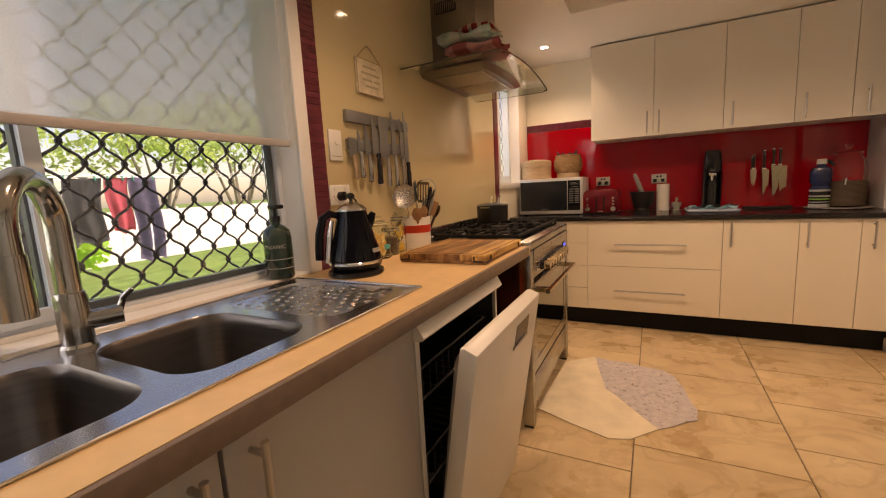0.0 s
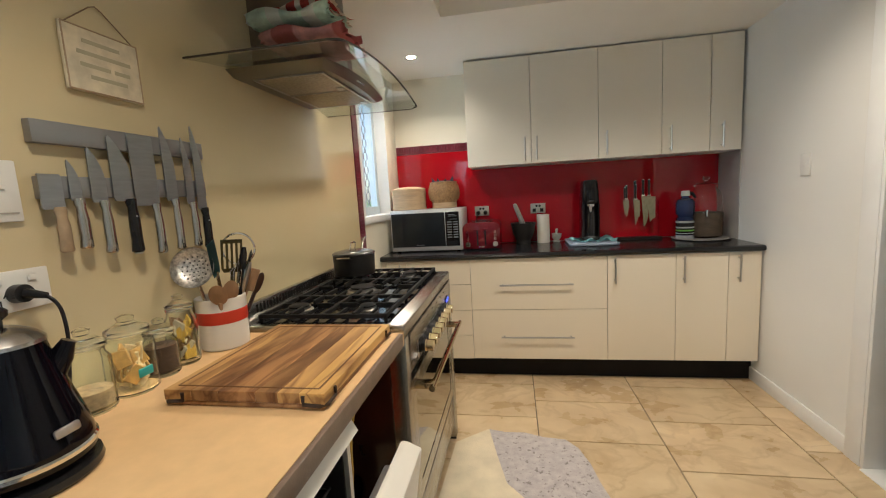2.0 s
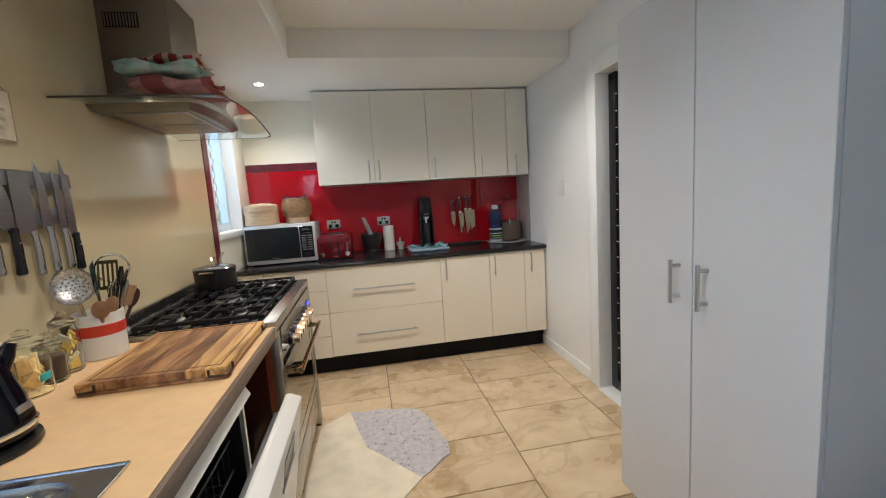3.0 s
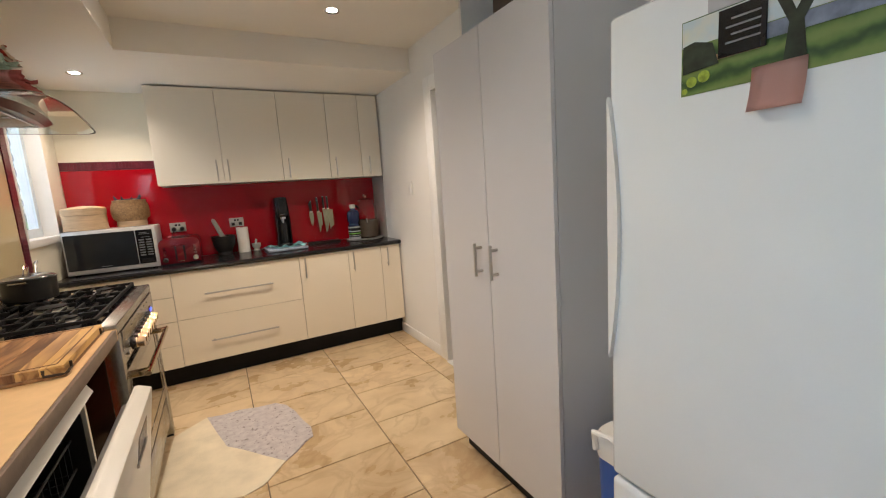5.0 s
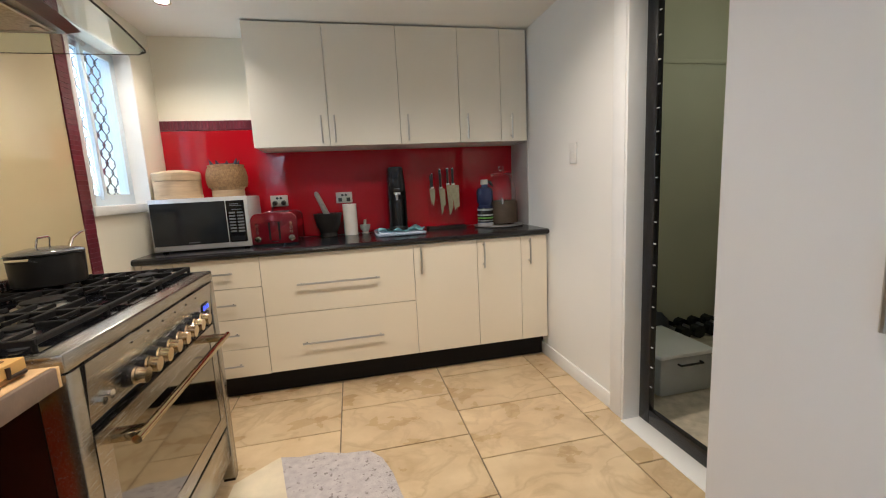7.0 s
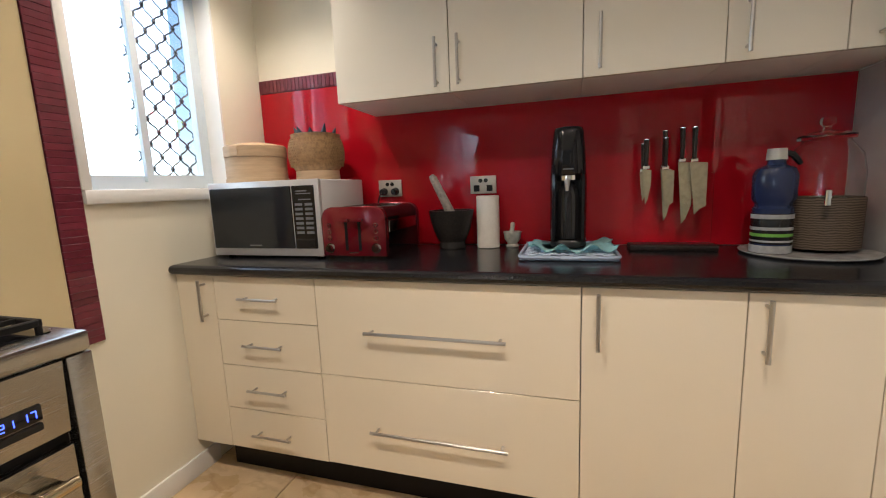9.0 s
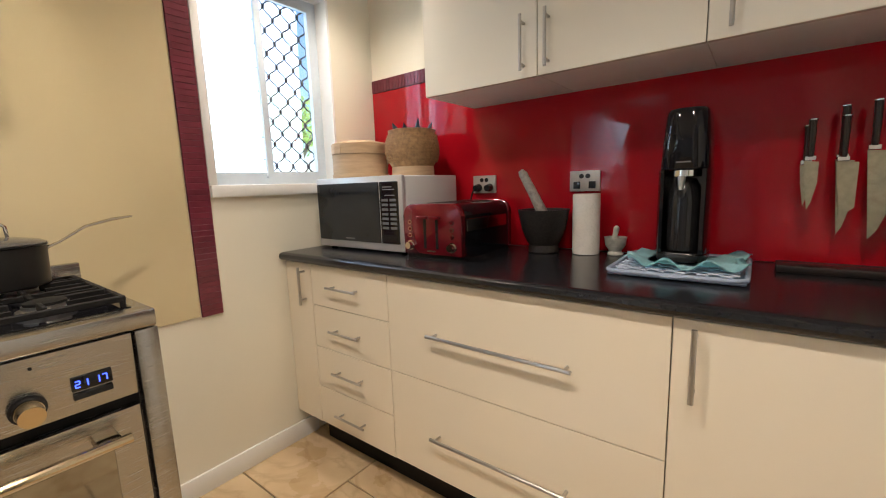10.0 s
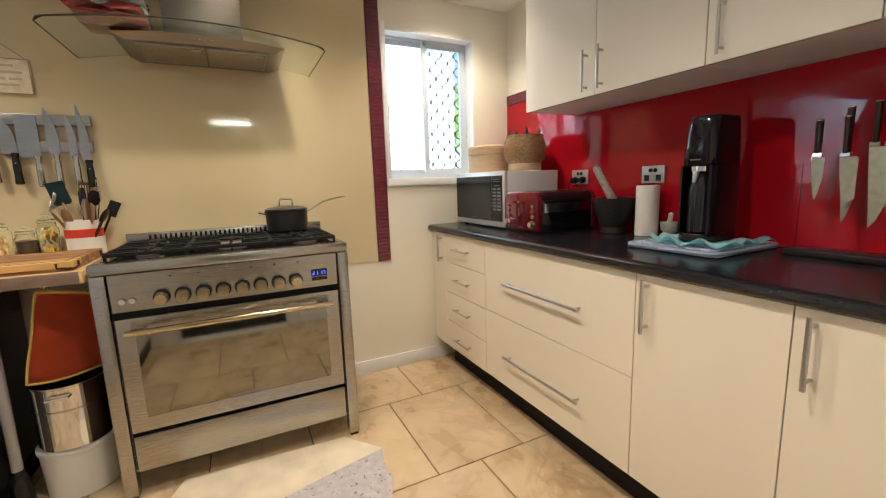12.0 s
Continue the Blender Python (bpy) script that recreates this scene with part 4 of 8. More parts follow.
part("spray_head", cyl(bmesh.new(), pts[-2] + Vector((0, 0, 0.01)), pts[-1] - Vector((0, 0, 0.03)), 0.0235, 0.0245, n=18), TAPSTEEL, tp)
lev = part("valve", cyl(bmesh.new(), (ax, ay, 0.955), (ax + 0.03, ay + 0.07, 0.957), 0.019, n=18), TAPSTEEL, tp)
part("lever", tube(bmesh.new(), [(ax + 0.028, ay + 0.065, 0.965), (ax + 0.033, ay + 0.073, 0.99), (ax + 0.04, ay + 0.088, 1.005)], [0.007, 0.006, 0.005], n=10), TAPSTEEL, lev)

# cupboards under the sink
for a, b, hy in ((-4.21, -3.702, -3.745), (-3.698, -3.19, -3.655)):
    u = thing("sink_cabinet", (0.3, (a + b) / 2, 0.12), "grey-white cupboard under the sink bench", "cabinet", "cupboards under the sink")
    part("body", bx(bx(bx(bmesh.new(), 0.02, 0.553, a + 0.001, a + 0.017, 0.12, 0.74), 0.02, 0.553, b - 0.017, b - 0.001, 0.12, 0.74), 0.02, 0.553, a + 0.017, b - 0.017, 0.12, 0.136), CARCASS, u)
    d = part("door", box(0.555, 0.573, a + 0.0015, b - 0.0015, 0.125, 0.852, b=0.0015, seg=1), GREY_WHITE, u)
    part("handle", bar_handle(bmesh.new(), (0.573, hy, 0.70), (0.573, hy, 0.835), (0.032, 0, 0), r=0.006), NICKEL, d, "satin steel bar handle")
u = thing("sink_cabinet", (0.3, -4.7, 0.12), "grey-white cupboard under the sink bench", "cabinet", "cupboards under the sink")
part("body", box(0.02, 0.553, -5.19, -4.215, 0.12, 0.74), CARCASS, u)
part("door", box(0.555, 0.573, -5.185, -4.215, 0.125, 0.852, b=0.0015, seg=1), GREY_WHITE, u)
tagged(part("kickboard", box(0.48, 0.495, -5.19, -3.19, 0.0, 0.118), KICK), "black recessed kickboard under the sink cupboards", "kickboard")
tagged(part("end_panel", box(0.02, 0.57, -5.2, -5.192, 0.0, 0.857), CARCASS), "white end panel closing the sink bench", "panel")

# dishwasher, door ajar
DWH = M("dishwasher_white", (0.74, 0.71, 0.64), rough=0.3, var=0.02)
# Lining steel coloured dark to hold the shade behind the half-open door.
DWI_SHADED = M("dishwasher_liner_shaded", (0.12, 0.12, 0.12), rough=0.3, metal=0.8, var=0.1)
dw = thing("dishwasher", (0.3, -2.87, 0.0), "white built-in dishwasher with its door ajar", "dishwasher")
D0, D1 = -3.18, -2.585
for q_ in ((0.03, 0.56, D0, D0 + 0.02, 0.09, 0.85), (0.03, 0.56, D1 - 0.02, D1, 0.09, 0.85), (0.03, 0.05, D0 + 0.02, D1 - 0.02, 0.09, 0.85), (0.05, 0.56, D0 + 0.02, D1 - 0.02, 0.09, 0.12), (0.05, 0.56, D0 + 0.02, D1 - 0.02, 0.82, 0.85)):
    part("liner_panel", box(*q_), DWI_SHADED, dw, "steel lining, darkened for interior shade")
part("plinth", box(0.05, 0.50, D0, D1, 0.0, 0.089), KICK, dw)
bm = prism(bmesh.new(), [(0.561, 0.808), (0.592, 0.808), (0.598, 0.816), (0.576, 0.856), (0.561, 0.856)], 1, D0 - 0.005, -2.594)
part("fascia", bm, DWH, dw, "white angled top fascia")
part("side_trim", box(0.561, 0.572, D0 - 0.004, D0 + 0.016, 0.09, 0.807), DWH, dw)
part("side_trim", box(0.561, 0.572, D1 - 0.016, D1 - 0.001, 0.09, 0.807), DWH, dw)
# rack wires are darkened in colour too, matching the shaded interior
for z in (0.34, 0.60):
    bm = bmesh.new()
    tube(bm, [(0.10, D0 + 0.03, z + 0.09), (0.53, D0 + 0.03, z + 0.09), (0.53, D1 - 0.03, z + 0.09), (0.10, D1 - 0.03, z + 0.09), (0.10, D0 + 0.03, z + 0.09)], 0.004, n=6)
    tube(bm, [(0.53, D0 + 0.03, z), (0.53, D1 - 0.03, z)], 0.004, n=6)
    for i in range(14):
        y = D0 + 0.05 + i * 0.041
        tube(bm, [(0.53, y, z + 0.09), (0.53, y, z), (0.10, y, z), (0.10, y, z + 0.09)], 0.0022, n=5)
    part("rack", bm, M("rack_wire_shaded", (0.07, 0.07, 0.075), rough=0.4), dw, "grey wire dish rack, darkened for interior shade")["kind"] = "stuff"
TILT = radians(8.8)
HX, HZ = 0.575, 0.12


def dwp(u, v):
    """Along the open door: u up from the hinge, v outwards."""
    return (HX + u * math.sin(TILT) + v * math.cos(TILT), HZ + u * math.cos(TILT) - v * math.sin(TILT))


bm = prism(bmesh.new(), [dwp(0.0, 0.016), dwp(0.70, 0.016), dwp(0.703, 0.028), dwp(0.694, 0.062), dwp(0.0, 0.062)], 1, -3.195, -2.613, b=0.004)
dd = part("door", bm, DWH, dw, "white door, tilted open")
bm = prism(bmesh.new(), [dwp(0.0, -0.004), dwp(0.63, -0.014), dwp(0.655, -0.008), dwp(0.66, 0.0152), dwp(0.0, 0.0152)], 1, D0 + 0.035, D1 - 0.05, b=0.003)
part("liner", bm, M("grey_liner", (0.34, 0.34, 0.35), rough=0.3, metal=0.7, var=0.05), dd, "grey metal inner liner")
bm = prism(bmesh.new(), [dwp(0.595, 0.0605), dwp(0.655, 0.0605), dwp(0.655, 0.0635), dwp(0.595, 0.0635)], 1, -2.87, -2.735)
part("handle_recess", bm, BLACK, dd, "dark handle recess")
bm = prism(bmesh.new(), [dwp(0.585, 0.0622), dwp(0.594, 0.0622), dwp(0.594, 0.067), dwp(0.585, 0.067)], 1, -2.885, -2.735)
part("handle_lip", bm, NICKEL, dd)

# ---- ground outside and neighbouring room ----
tagged(part("ground", sheet_with_holes(-400, 400, -400, 400, -0.6, -0.45, []), M("lawn", (0.12, 0.21, 0.045), rough=0.9, var=0.35, scale=3.0, bump=0.8, bscale=30)), "sunlit lawn reaching to the horizon", "lawn", kind="structure")
FOUND = M("rendered_foundation", (0.46, 0.43, 0.38), rough=0.85, var=0.12, scale=3, bump=0.3, bscale=60)
tagged(part("foundation", bx(box(-0.16, EAST + 0.1, SOUTH - 0.1, 0.12, -0.449, -0.141), EAST + 0.102, 4.6, -4.5, -0.26, -0.449, -0.141), FOUND), "grey rendered foundation under the house", "foundation", kind="structure")
ROOM = M("olive_cream_paint", (0.50, 0.48, 0.33), rough=0.7, var=0.05, scale=1.5)
CARPET = M("beige_carpet", (0.50, 0.44, 0.33), rough=0.95, var=0.25, scale=14, bump=0.8, bscale=260)
tagged(part("wall_room_north", box(EAST + 0.1, 5.5, -0.36, -0.26, 0, 2.7), ROOM), "olive cream wall of the next room", "wall", kind="structure")
tagged(part("wall_room_east", box(4.5, 4.6, -4.5, -0.36, 0, 2.7), ROOM), "olive cream side wall of the next room", "wall", kind="structure")
tagged(part("wall_room_south", box(EAST + 0.1, 4.5, -4.5, -4.4, 0, 2.7), ROOM), "olive cream rear wall of the next room", "wall", kind="structure")
tagged(part("ceiling_room", box(EAST + 0.1, 4.5, -4.4, -0.36, 2.55, 2.65), CEILING), "white ceiling of the next room", "ceiling", kind="structure")
tagged(part("floor_room", box(EAST + 0.1, 4.5, -4.4, -0.36, -0.14, 0.0), CARPET), "beige carpet in the next room", "carpet", kind="structure")
tagged(part("picture_rail", box(EAST + 0.1, 4.5, -0.375, -0.361, 2.02, 2.05, b=0.003), ROOM), "painted picture rail in the next room", "rail", kind="structure")

# ---- things on the sink bench ----
def text_mesh(txt, size):
    cu = bpy.data.curves.new("txt", "FONT")
    cu.body, cu.size, cu.extrude, cu.align_x = txt, size, 0.0002, "CENTER"
    ob = bpy.data.objects.new("txt", cu)
    scene.collection.objects.link(ob)
    dg = bpy.context.evaluated_depsgraph_get()
    me = bpy.data.meshes.new_from_object(ob.evaluated_get(dg))
    bm = bmesh.new()
    bm.from_mesh(me)
    bpy.data.objects.remove(ob)
    bpy.data.meshes.remove(me)
    return bm


SOAPGREEN = M("dark_green_bottle", (0.012, 0.030, 0.022), rough=0.12, var=0.2, coat=0.6)
PALEINK = M("pale_ink", (0.30, 0.30, 0.26), rough=0.6)
sp = thing("soap_bottle", (-0.02, -3.052, 0.9102), "dark green pump soap bottle with pale lettering", "soap bottle")
part("bottle", lathe(bmesh.new(), [(0.041, 0.0), (0.045, 0.006), (0.045, 0.136), (0.041, 0.158), (0.027, 0.172), (0.014, 0.179), (0.014, 0.190)], (-0.02, -3.052, 0.9102)), SOAPGREEN, sp)
part("collar", lathe(bmesh.new(), [(0.016, 0), (0.016, 0.018), (0.006, 0.022), (0.006, 0.045)], (-0.02, -3.052, 1.0975), n=18), BLACK, sp)
part("pump_head", bx(bmesh.new(), -0.030, 0.012, -3.072, -3.040, 1.139, 1.153, b=0.004), BLACK, sp, "black pump head")
bm = text_mesh("ORGANIC", 0.017)
for v in bm.verts:
    a = v.co.x / 0.0455 + radians(-62)
    v.co = Vector((-0.02 + (0.0455 + v.co.z) * math.cos(a), -3.052 + (0.0455 + v.co.z) * math.sin(a), 1.012 + v.co.y))
part("lettering", bm, PALEINK, sp, "pale ORGANIC lettering")
for z in (0.945, 0.975):
    part("band", lathe(bmesh.new(), [(0.0452, 0), (0.0456, 0.0005), (0.0456, 0.002), (0.0452, 0.0025)], (-0.02, -3.052, z), close=False), PALEINK, sp)
sp.location = (-0.02, -3.052, 0.9102)

kx, ky_ = 0.178, -2.902
KETTLEBLACK = M("kettle_black", (0.0035, 0.0035, 0.006), rough=0.06, var=0.1)
KETTLEBLACK.node_tree.nodes["Principled BSDF"].inputs["Specular IOR Level"].default_value = 0.3
kt = thing("kettle", (kx, ky_, 0.90), "black cone-shaped electric kettle with a chrome band", "kettle")
part("power_base", lathe(bmesh.new(), [(0.092, 0.0), (0.096, 0.006), (0.094, 0.016), (0.078, 0.022)], (kx, ky_, 0.9005)), BLACK, kt)
body = part("body", lathe(bmesh.new(), [(0.080, 0.0), (0.089, 0.010), (0.0905, 0.024), (0.0875, 0.045), (0.080, 0.075), (0.071, 0.105), (0.062, 0.14), (0.054, 0.172), (0.0505, 0.188), (0.049, 0.196)], (kx, ky_, 0.923), n=40), KETTLEBLACK, kt, "glossy black body")
part("chrome_band", lathe(bmesh.new(), [(0.0895, 0), (0.0925, 0.003), (0.0925, 0.009), (0.090, 0.012)], (kx, ky_, 0.94), n=40, close=False), CHROME, body, "chrome band")
lid = part("lid", lathe(bmesh.new(), [(0.051, 0.0), (0.050, 0.006), (0.038, 0.018), (0.020, 0.027), (0.010, 0.030)], (kx, ky_, 1.119), n=32), STEEL, kt, "steel lid")
part("lid_knob", lathe(bmesh.new(), [(0.006, 0), (0.006, 0.01), (0.013, 0.016), (0.014, 0.024), (0.008, 0.030), (0.001, 0.031)], (kx, ky_, 1.148), n=20), BLACK, lid, "black knob")
hd = Vector((-0.62, -0.78, 0)).normalized()
o_ = Vector((kx, ky_, 0))
hpts = [o_ + hd * 0.050 + Vector((0, 0, 1.105)), o_ + hd * 0.076 + Vector((0, 0, 1.114)), o_ + hd * 0.098 + Vector((0, 0, 1.098)), o_ + hd * 0.112 + Vector((0, 0, 1.05)), o_ + hd * 0.118 + Vector((0, 0, 1.0)), o_ + hd * 0.119 + Vector((0, 0, 0.962))]
part("handle", tube(bmesh.new(), hpts, [0.011, 0.013, 0.014, 0.0145, 0.0145, 0.014], n=12), KETTLEBLACK, kt, "large black loop handle")
part("handle_strip", tube(bmesh.new(), [o_ + hd * 0.070 + Vector((0, 0, 1.09)), o_ + hd * 0.083 + Vector((0, 0, 1.03)), o_ + hd * 0.094 + Vector((0, 0, 0.95))], [0.008, 0.011, 0.012], n=10), CHROME, body, "chrome back strip")
sd = -hd
part("spout", tube(bmesh.new(), [o_ + sd * 0.045 + Vector((0, 0, 1.06)), o_ + sd * 0.062 + Vector((0, 0, 1.085)), o_ + sd * 0.074 + Vector((0, 0, 1.108))], [0.022, 0.017, 0.010], n=12), KETTLEBLACK, body)
ld = Vector((0.95, 0.05, 0)).normalized()
bm = bmesh.new()
bx(bm, 0.0, 0.004, -0.019, 0.019, -0.007, 0.007, b=0.0035)
bm.transform(Matrix.Translation(o_ + ld * 0.0845 + Vector((0, 0, 0.985))) @ Matrix.Rotation(radians(3), 4, "Z") @ Matrix.Rotation(radians(-14), 4, "Y"))
part("badge", bm, NICKEL, body, "small silver badge")
cord = [(0.040, -2.763, 1.169), (0.062, -2.752, 1.163), (0.075, -2.739, 1.135), (0.078, -2.736, 1.08), (0.076, -2.741, 1.02), (0.070, -2.75, 0.96), (0.060, -2.785, 0.910), (0.080, -2.83, 0.906), (0.10, -2.85, 0.907)]
cpts = []
for i in range(len(cord) - 1):
    a, b = Vector(cord[i]), Vector(cord[i + 1])
    p0 = Vector(cord[max(i - 1, 0)])
    p3 = Vector(cord[min(i + 2, len(cord) - 1)])
    for s in range(6):
        t = s / 6
        cpts.append(0.5 * ((2 * a) + (b - p0) * t + (2 * p0 - 5 * a + 4 * b - p3) * t * t + (3 * a - p0 - 3 * b + p3) * t ** 3))
cpts.append(Vector(cord[-1]))
cb = part("cord", tube(bmesh.new(), cpts, 0.0035, n=8), BLACK, kt, "black power cord")
part("plug", cyl(cyl(bmesh.new(), (0.0155, -2.764, 1.168), (0.036, -2.764, 1.169), 0.018, 0.017, n=18), (0.036, -2.764, 1.169), (0.066, -2.750, 1.161), 0.010, 0.006, n=12), BLACK, cb)


def switch_plate(name, y0, y1, z0, z1, label, kind_):
    s = thing(name, (0.006, (y0 + y1) / 2, z0), label, kind_)
    p_ = part("plate", box(0.006, 0.015, y0, y1, z0, z1, b=0.003), WHITEPL, s)
    return s, p_


s, p_ = switch_plate("light_switch", -2.798, -2.727, 1.303, 1.418, "white wall switch beside the red tile strip", "switch")
part("rocker", box(0.0155, 0.0185, -2.770, -2.752, 1.363, 1.375, b=0.001, seg=1), WHITEPL, p_)
part("lower_edge", box(0.0152, 0.0165, -2.79, -2.735, 1.318, 1.321), GREY_WHITE, p_)
s, p_ = switch_plate("power_outlet", -2.818, -2.704, 1.135, 1.212, "white double power outlet with a black plug", "outlet")
for y in (-2.79, -2.735):
    part("rocker", box(0.0155, 0.019, y - 0.007, y + 0.007, 1.188, 1.202, b=0.002, seg=1), WHITEPL, p_)
bm = bmesh.new()
for dy, dz, rot in ((-0.008, 0.005, 30), (0.008, 0.005, -30), (0.0, -0.008, 0)):
    b2 = box(0.0148, 0.0155, -0.0012, 0.0012, -0.005, 0.005)
    b2.transform(Matrix.Translation((0, -2.79 + dy, 1.163 + dz)) @ Matrix.Rotation(radians(rot), 4, "X"))
    me_ = bpy.data.meshes.new("t")
    b2.to_mesh(me_)
    bm.from_mesh(me_)
    bpy.data.meshes.remove(me_)
    b2.free()
part("pin_slots", bm, BLACK, p_)

# sign on its cord
sg = thing("hanging_sign", (0.008, -2.51, 1.58), "small weathered cream plaque hanging from a twine", "sign")
SIGN = M("aged_cream_board", (0.64, 0.56, 0.40), rough=0.8, var=0.18, scale=25, bump=0.3)
board_ = part("board", box(0.008, 0.017, -2.603, -2.418, 1.581, 1.722, b=0.002, seg=1), SIGN, sg)
bm = bmesh.new()
tube(bm, [(0.0172, -2.60, 1.583), (0.0172, -2.60, 1.72)], 0.0018, n=5)
tube(bm, [(0.0172, -2.421, 1.583), (0.0172, -2.421, 1.72)], 0.0018, n=5)
tube(bm, [(0.0172, -2.60, 1.583), (0.0172, -2.421, 1.583)], 0.0018, n=5)
tube(bm, [(0.0172, -2.60, 1.72), (0.0172, -2.421, 1.72)], 0.0018, n=5)
part("border", bm, M("sign_brown", (0.36, 0.26, 0.16), rough=0.8), board_)
INK = M("faded_ink", (0.40, 0.36, 0.24), rough=0.8)
for z, y0, y1 in ((1.688, -2.56, -2.47), (1.662, -2.575, -2.445), (1.636, -2.57, -2.50), (1.636, -2.49, -2.45), (1.612, -2.55, -2.46)):
    part("line", box(0.0171, 0.0176, y0, y1, z, z + 0.009), INK, board_)
part("twine", tube(bmesh.new(), [(0.014, -2.59, 1.722), (0.010, -2.525, 1.775), (0.010, -2.51, 1.782), (0.010, -2.495, 1.775), (0.014, -2.43, 1.722)], 0.0014, n=6), M("twine", (0.22, 0.15, 0.09), rough=0.9), sg, "thin brown twine")

# knife racks
BLADE = M("knife_steel", (0.40, 0.42, 0.44), rough=0.30, metal=1.0, var=0.06, scale=20, stretch=(1, 1, 8))
RACKM = M("rack_steel", (0.33, 0.33, 0.34), rough=0.4, metal=0.9, var=0.05)
KHANDLE = M("knife_handle_steel", (0.52, 0.49, 0.45), rough=0.22, metal=1.0, var=0.04)
for z0, z1, a, b in ((1.456, 1.502, -2.699, -2.245), (1.345, 1.391, -2.699, -2.250)):
    r = thing("knife_rack", (0.006, -2.46, z0), "grey magnetic knife strip fixed to the cream wall", "knife rack", "magnetic knife strips")
    part("bar", box(0.006, 0.026, a, b, z0, z1, b=0.003), RACKM, r)


def wall_knife(y, ztop, zbol, zbot, w, tip, hmat, label, off=0.0, tilt=0.0):
    """A knife held flat to the strip, blade up; tip: 'point' or 'square'; off: how far the handle sits from the blade's middle."""
    k = thing("knife", (0.030, y, zbot), label, "knife", "knives on the wall strips")
    h2 = ztop - zbol
    if tip == "point":
        back = [(w * (0.5 - 0.86 * q ** 2.2), zbol + h2 * (0.35 + 0.65 * q)) for q in (0.0, 0.25, 0.45, 0.62, 0.78, 0.9, 1.0)]
        out = [(-w / 2, zbol + 0.008), (-w * 0.42, zbol), (w / 2, zbol)] + back + [(-w * 0.46, ztop - 0.006)]
    else:
        out = [(-w / 2, zbol + 0.004), (-w / 2 + 0.004, zbol), (w / 2, zbol), (w / 2, ztop - 0.004), (w / 2 - 0.004, ztop), (-w / 2, ztop)]
    bl_ = part("blade", prism(bmesh.new(), [(y + p_[0], p_[1]) for p_ in out], 0, 0.0275, 0.0300), BLADE, k)
    hy = y + off
    L = zbol - zbot
    if hmat is BLACK:
        for f_ in (0.3, 0.6):
            yy, zz = hy + tilt * f_, zbol - L * f_
            part("rivet", cyl(bmesh.new(), (0.0385, yy, zz), (0.0412, yy, zz), 0.0026, n=8), NICKEL, bl_)
    pts = [(0.029, hy, zbol + 0.004), (0.030, hy, zbol - 0.006), (0.031, hy, zbol - 0.016), (0.032, hy + tilt * 0.4, zbol - L * 0.40), (0.032, hy + tilt * 0.75, zbol - L * 0.75), (0.031, hy + tilt, zbot + 0.004), (0.031, hy + tilt, zbot)]
    hw = 0.0148 if hmat is BLACK else 0.0128
    hd_ = part("handle", tube(bmesh.new(), pts, [hw * 0.9, hw * 0.92, hw * 0.74, hw * 0.95, hw * 0.92, hw * 1.06, hw * 0.8], n=12, flat=0.72), hmat, k)
    if hmat is BLACK:
        part("end_cap", cyl(bmesh.new(), (0.031, hy + tilt, zbot - 0.004), (0.031, hy + tilt, zbot + 0.001), 0.0085, n=14), NICKEL, hd_, "steel end cap")
    return k


wall_knife(-2.683, 1.394, 1.323, 1.234, 0.044, "square", M("pale_wood_handle", (0.36, 0.265, 0.165), rough=0.6, var=0.2, scale=30), "short broad knife with a pale wooden handle", 0.010)
wall_knife(-2.636, 1.425, 1.340, 1.236, 0.024, "point", KHANDLE, "small steel-handled kitchen knife", 0.004)
wall_knife(-2.585, 1.456, 1.335, 1.219, 0.036, "point", KHANDLE, "steel-handled kitchen knife with a pointed blade", 0.008)
wall_knife(-2.527, 1.488, 1.337, 1.211, 0.050, "point", BLACK, "broad-bladed knife with a thick black handle", 0.016)
wall_knife(-2.462, 1.498, 1.324, 1.199, 0.070, "square", KHANDLE, "broad steel cleaver with a steel handle", 0.022)
wall_knife(-2.383, 1.530, 1.335, 1.201, 0.038, "point", KHANDLE, "long steel carving knife", 0.006)
wall_knife(-2.319, 1.509, 1.325, 1.202, 0.028, "point", KHANDLE, "slim steel carving knife", 0.004)
wall_knife(-2.277, 1.547, 1.307, 1.192, 0.034, "point", BLACK, "long knife with a riveted black handle", 0.006)

# jars
JGLASS = M("jar_glass", (0.93, 0.95, 0.90), rough=0.02, var=0.0, trans=1.0, ior=1.3)


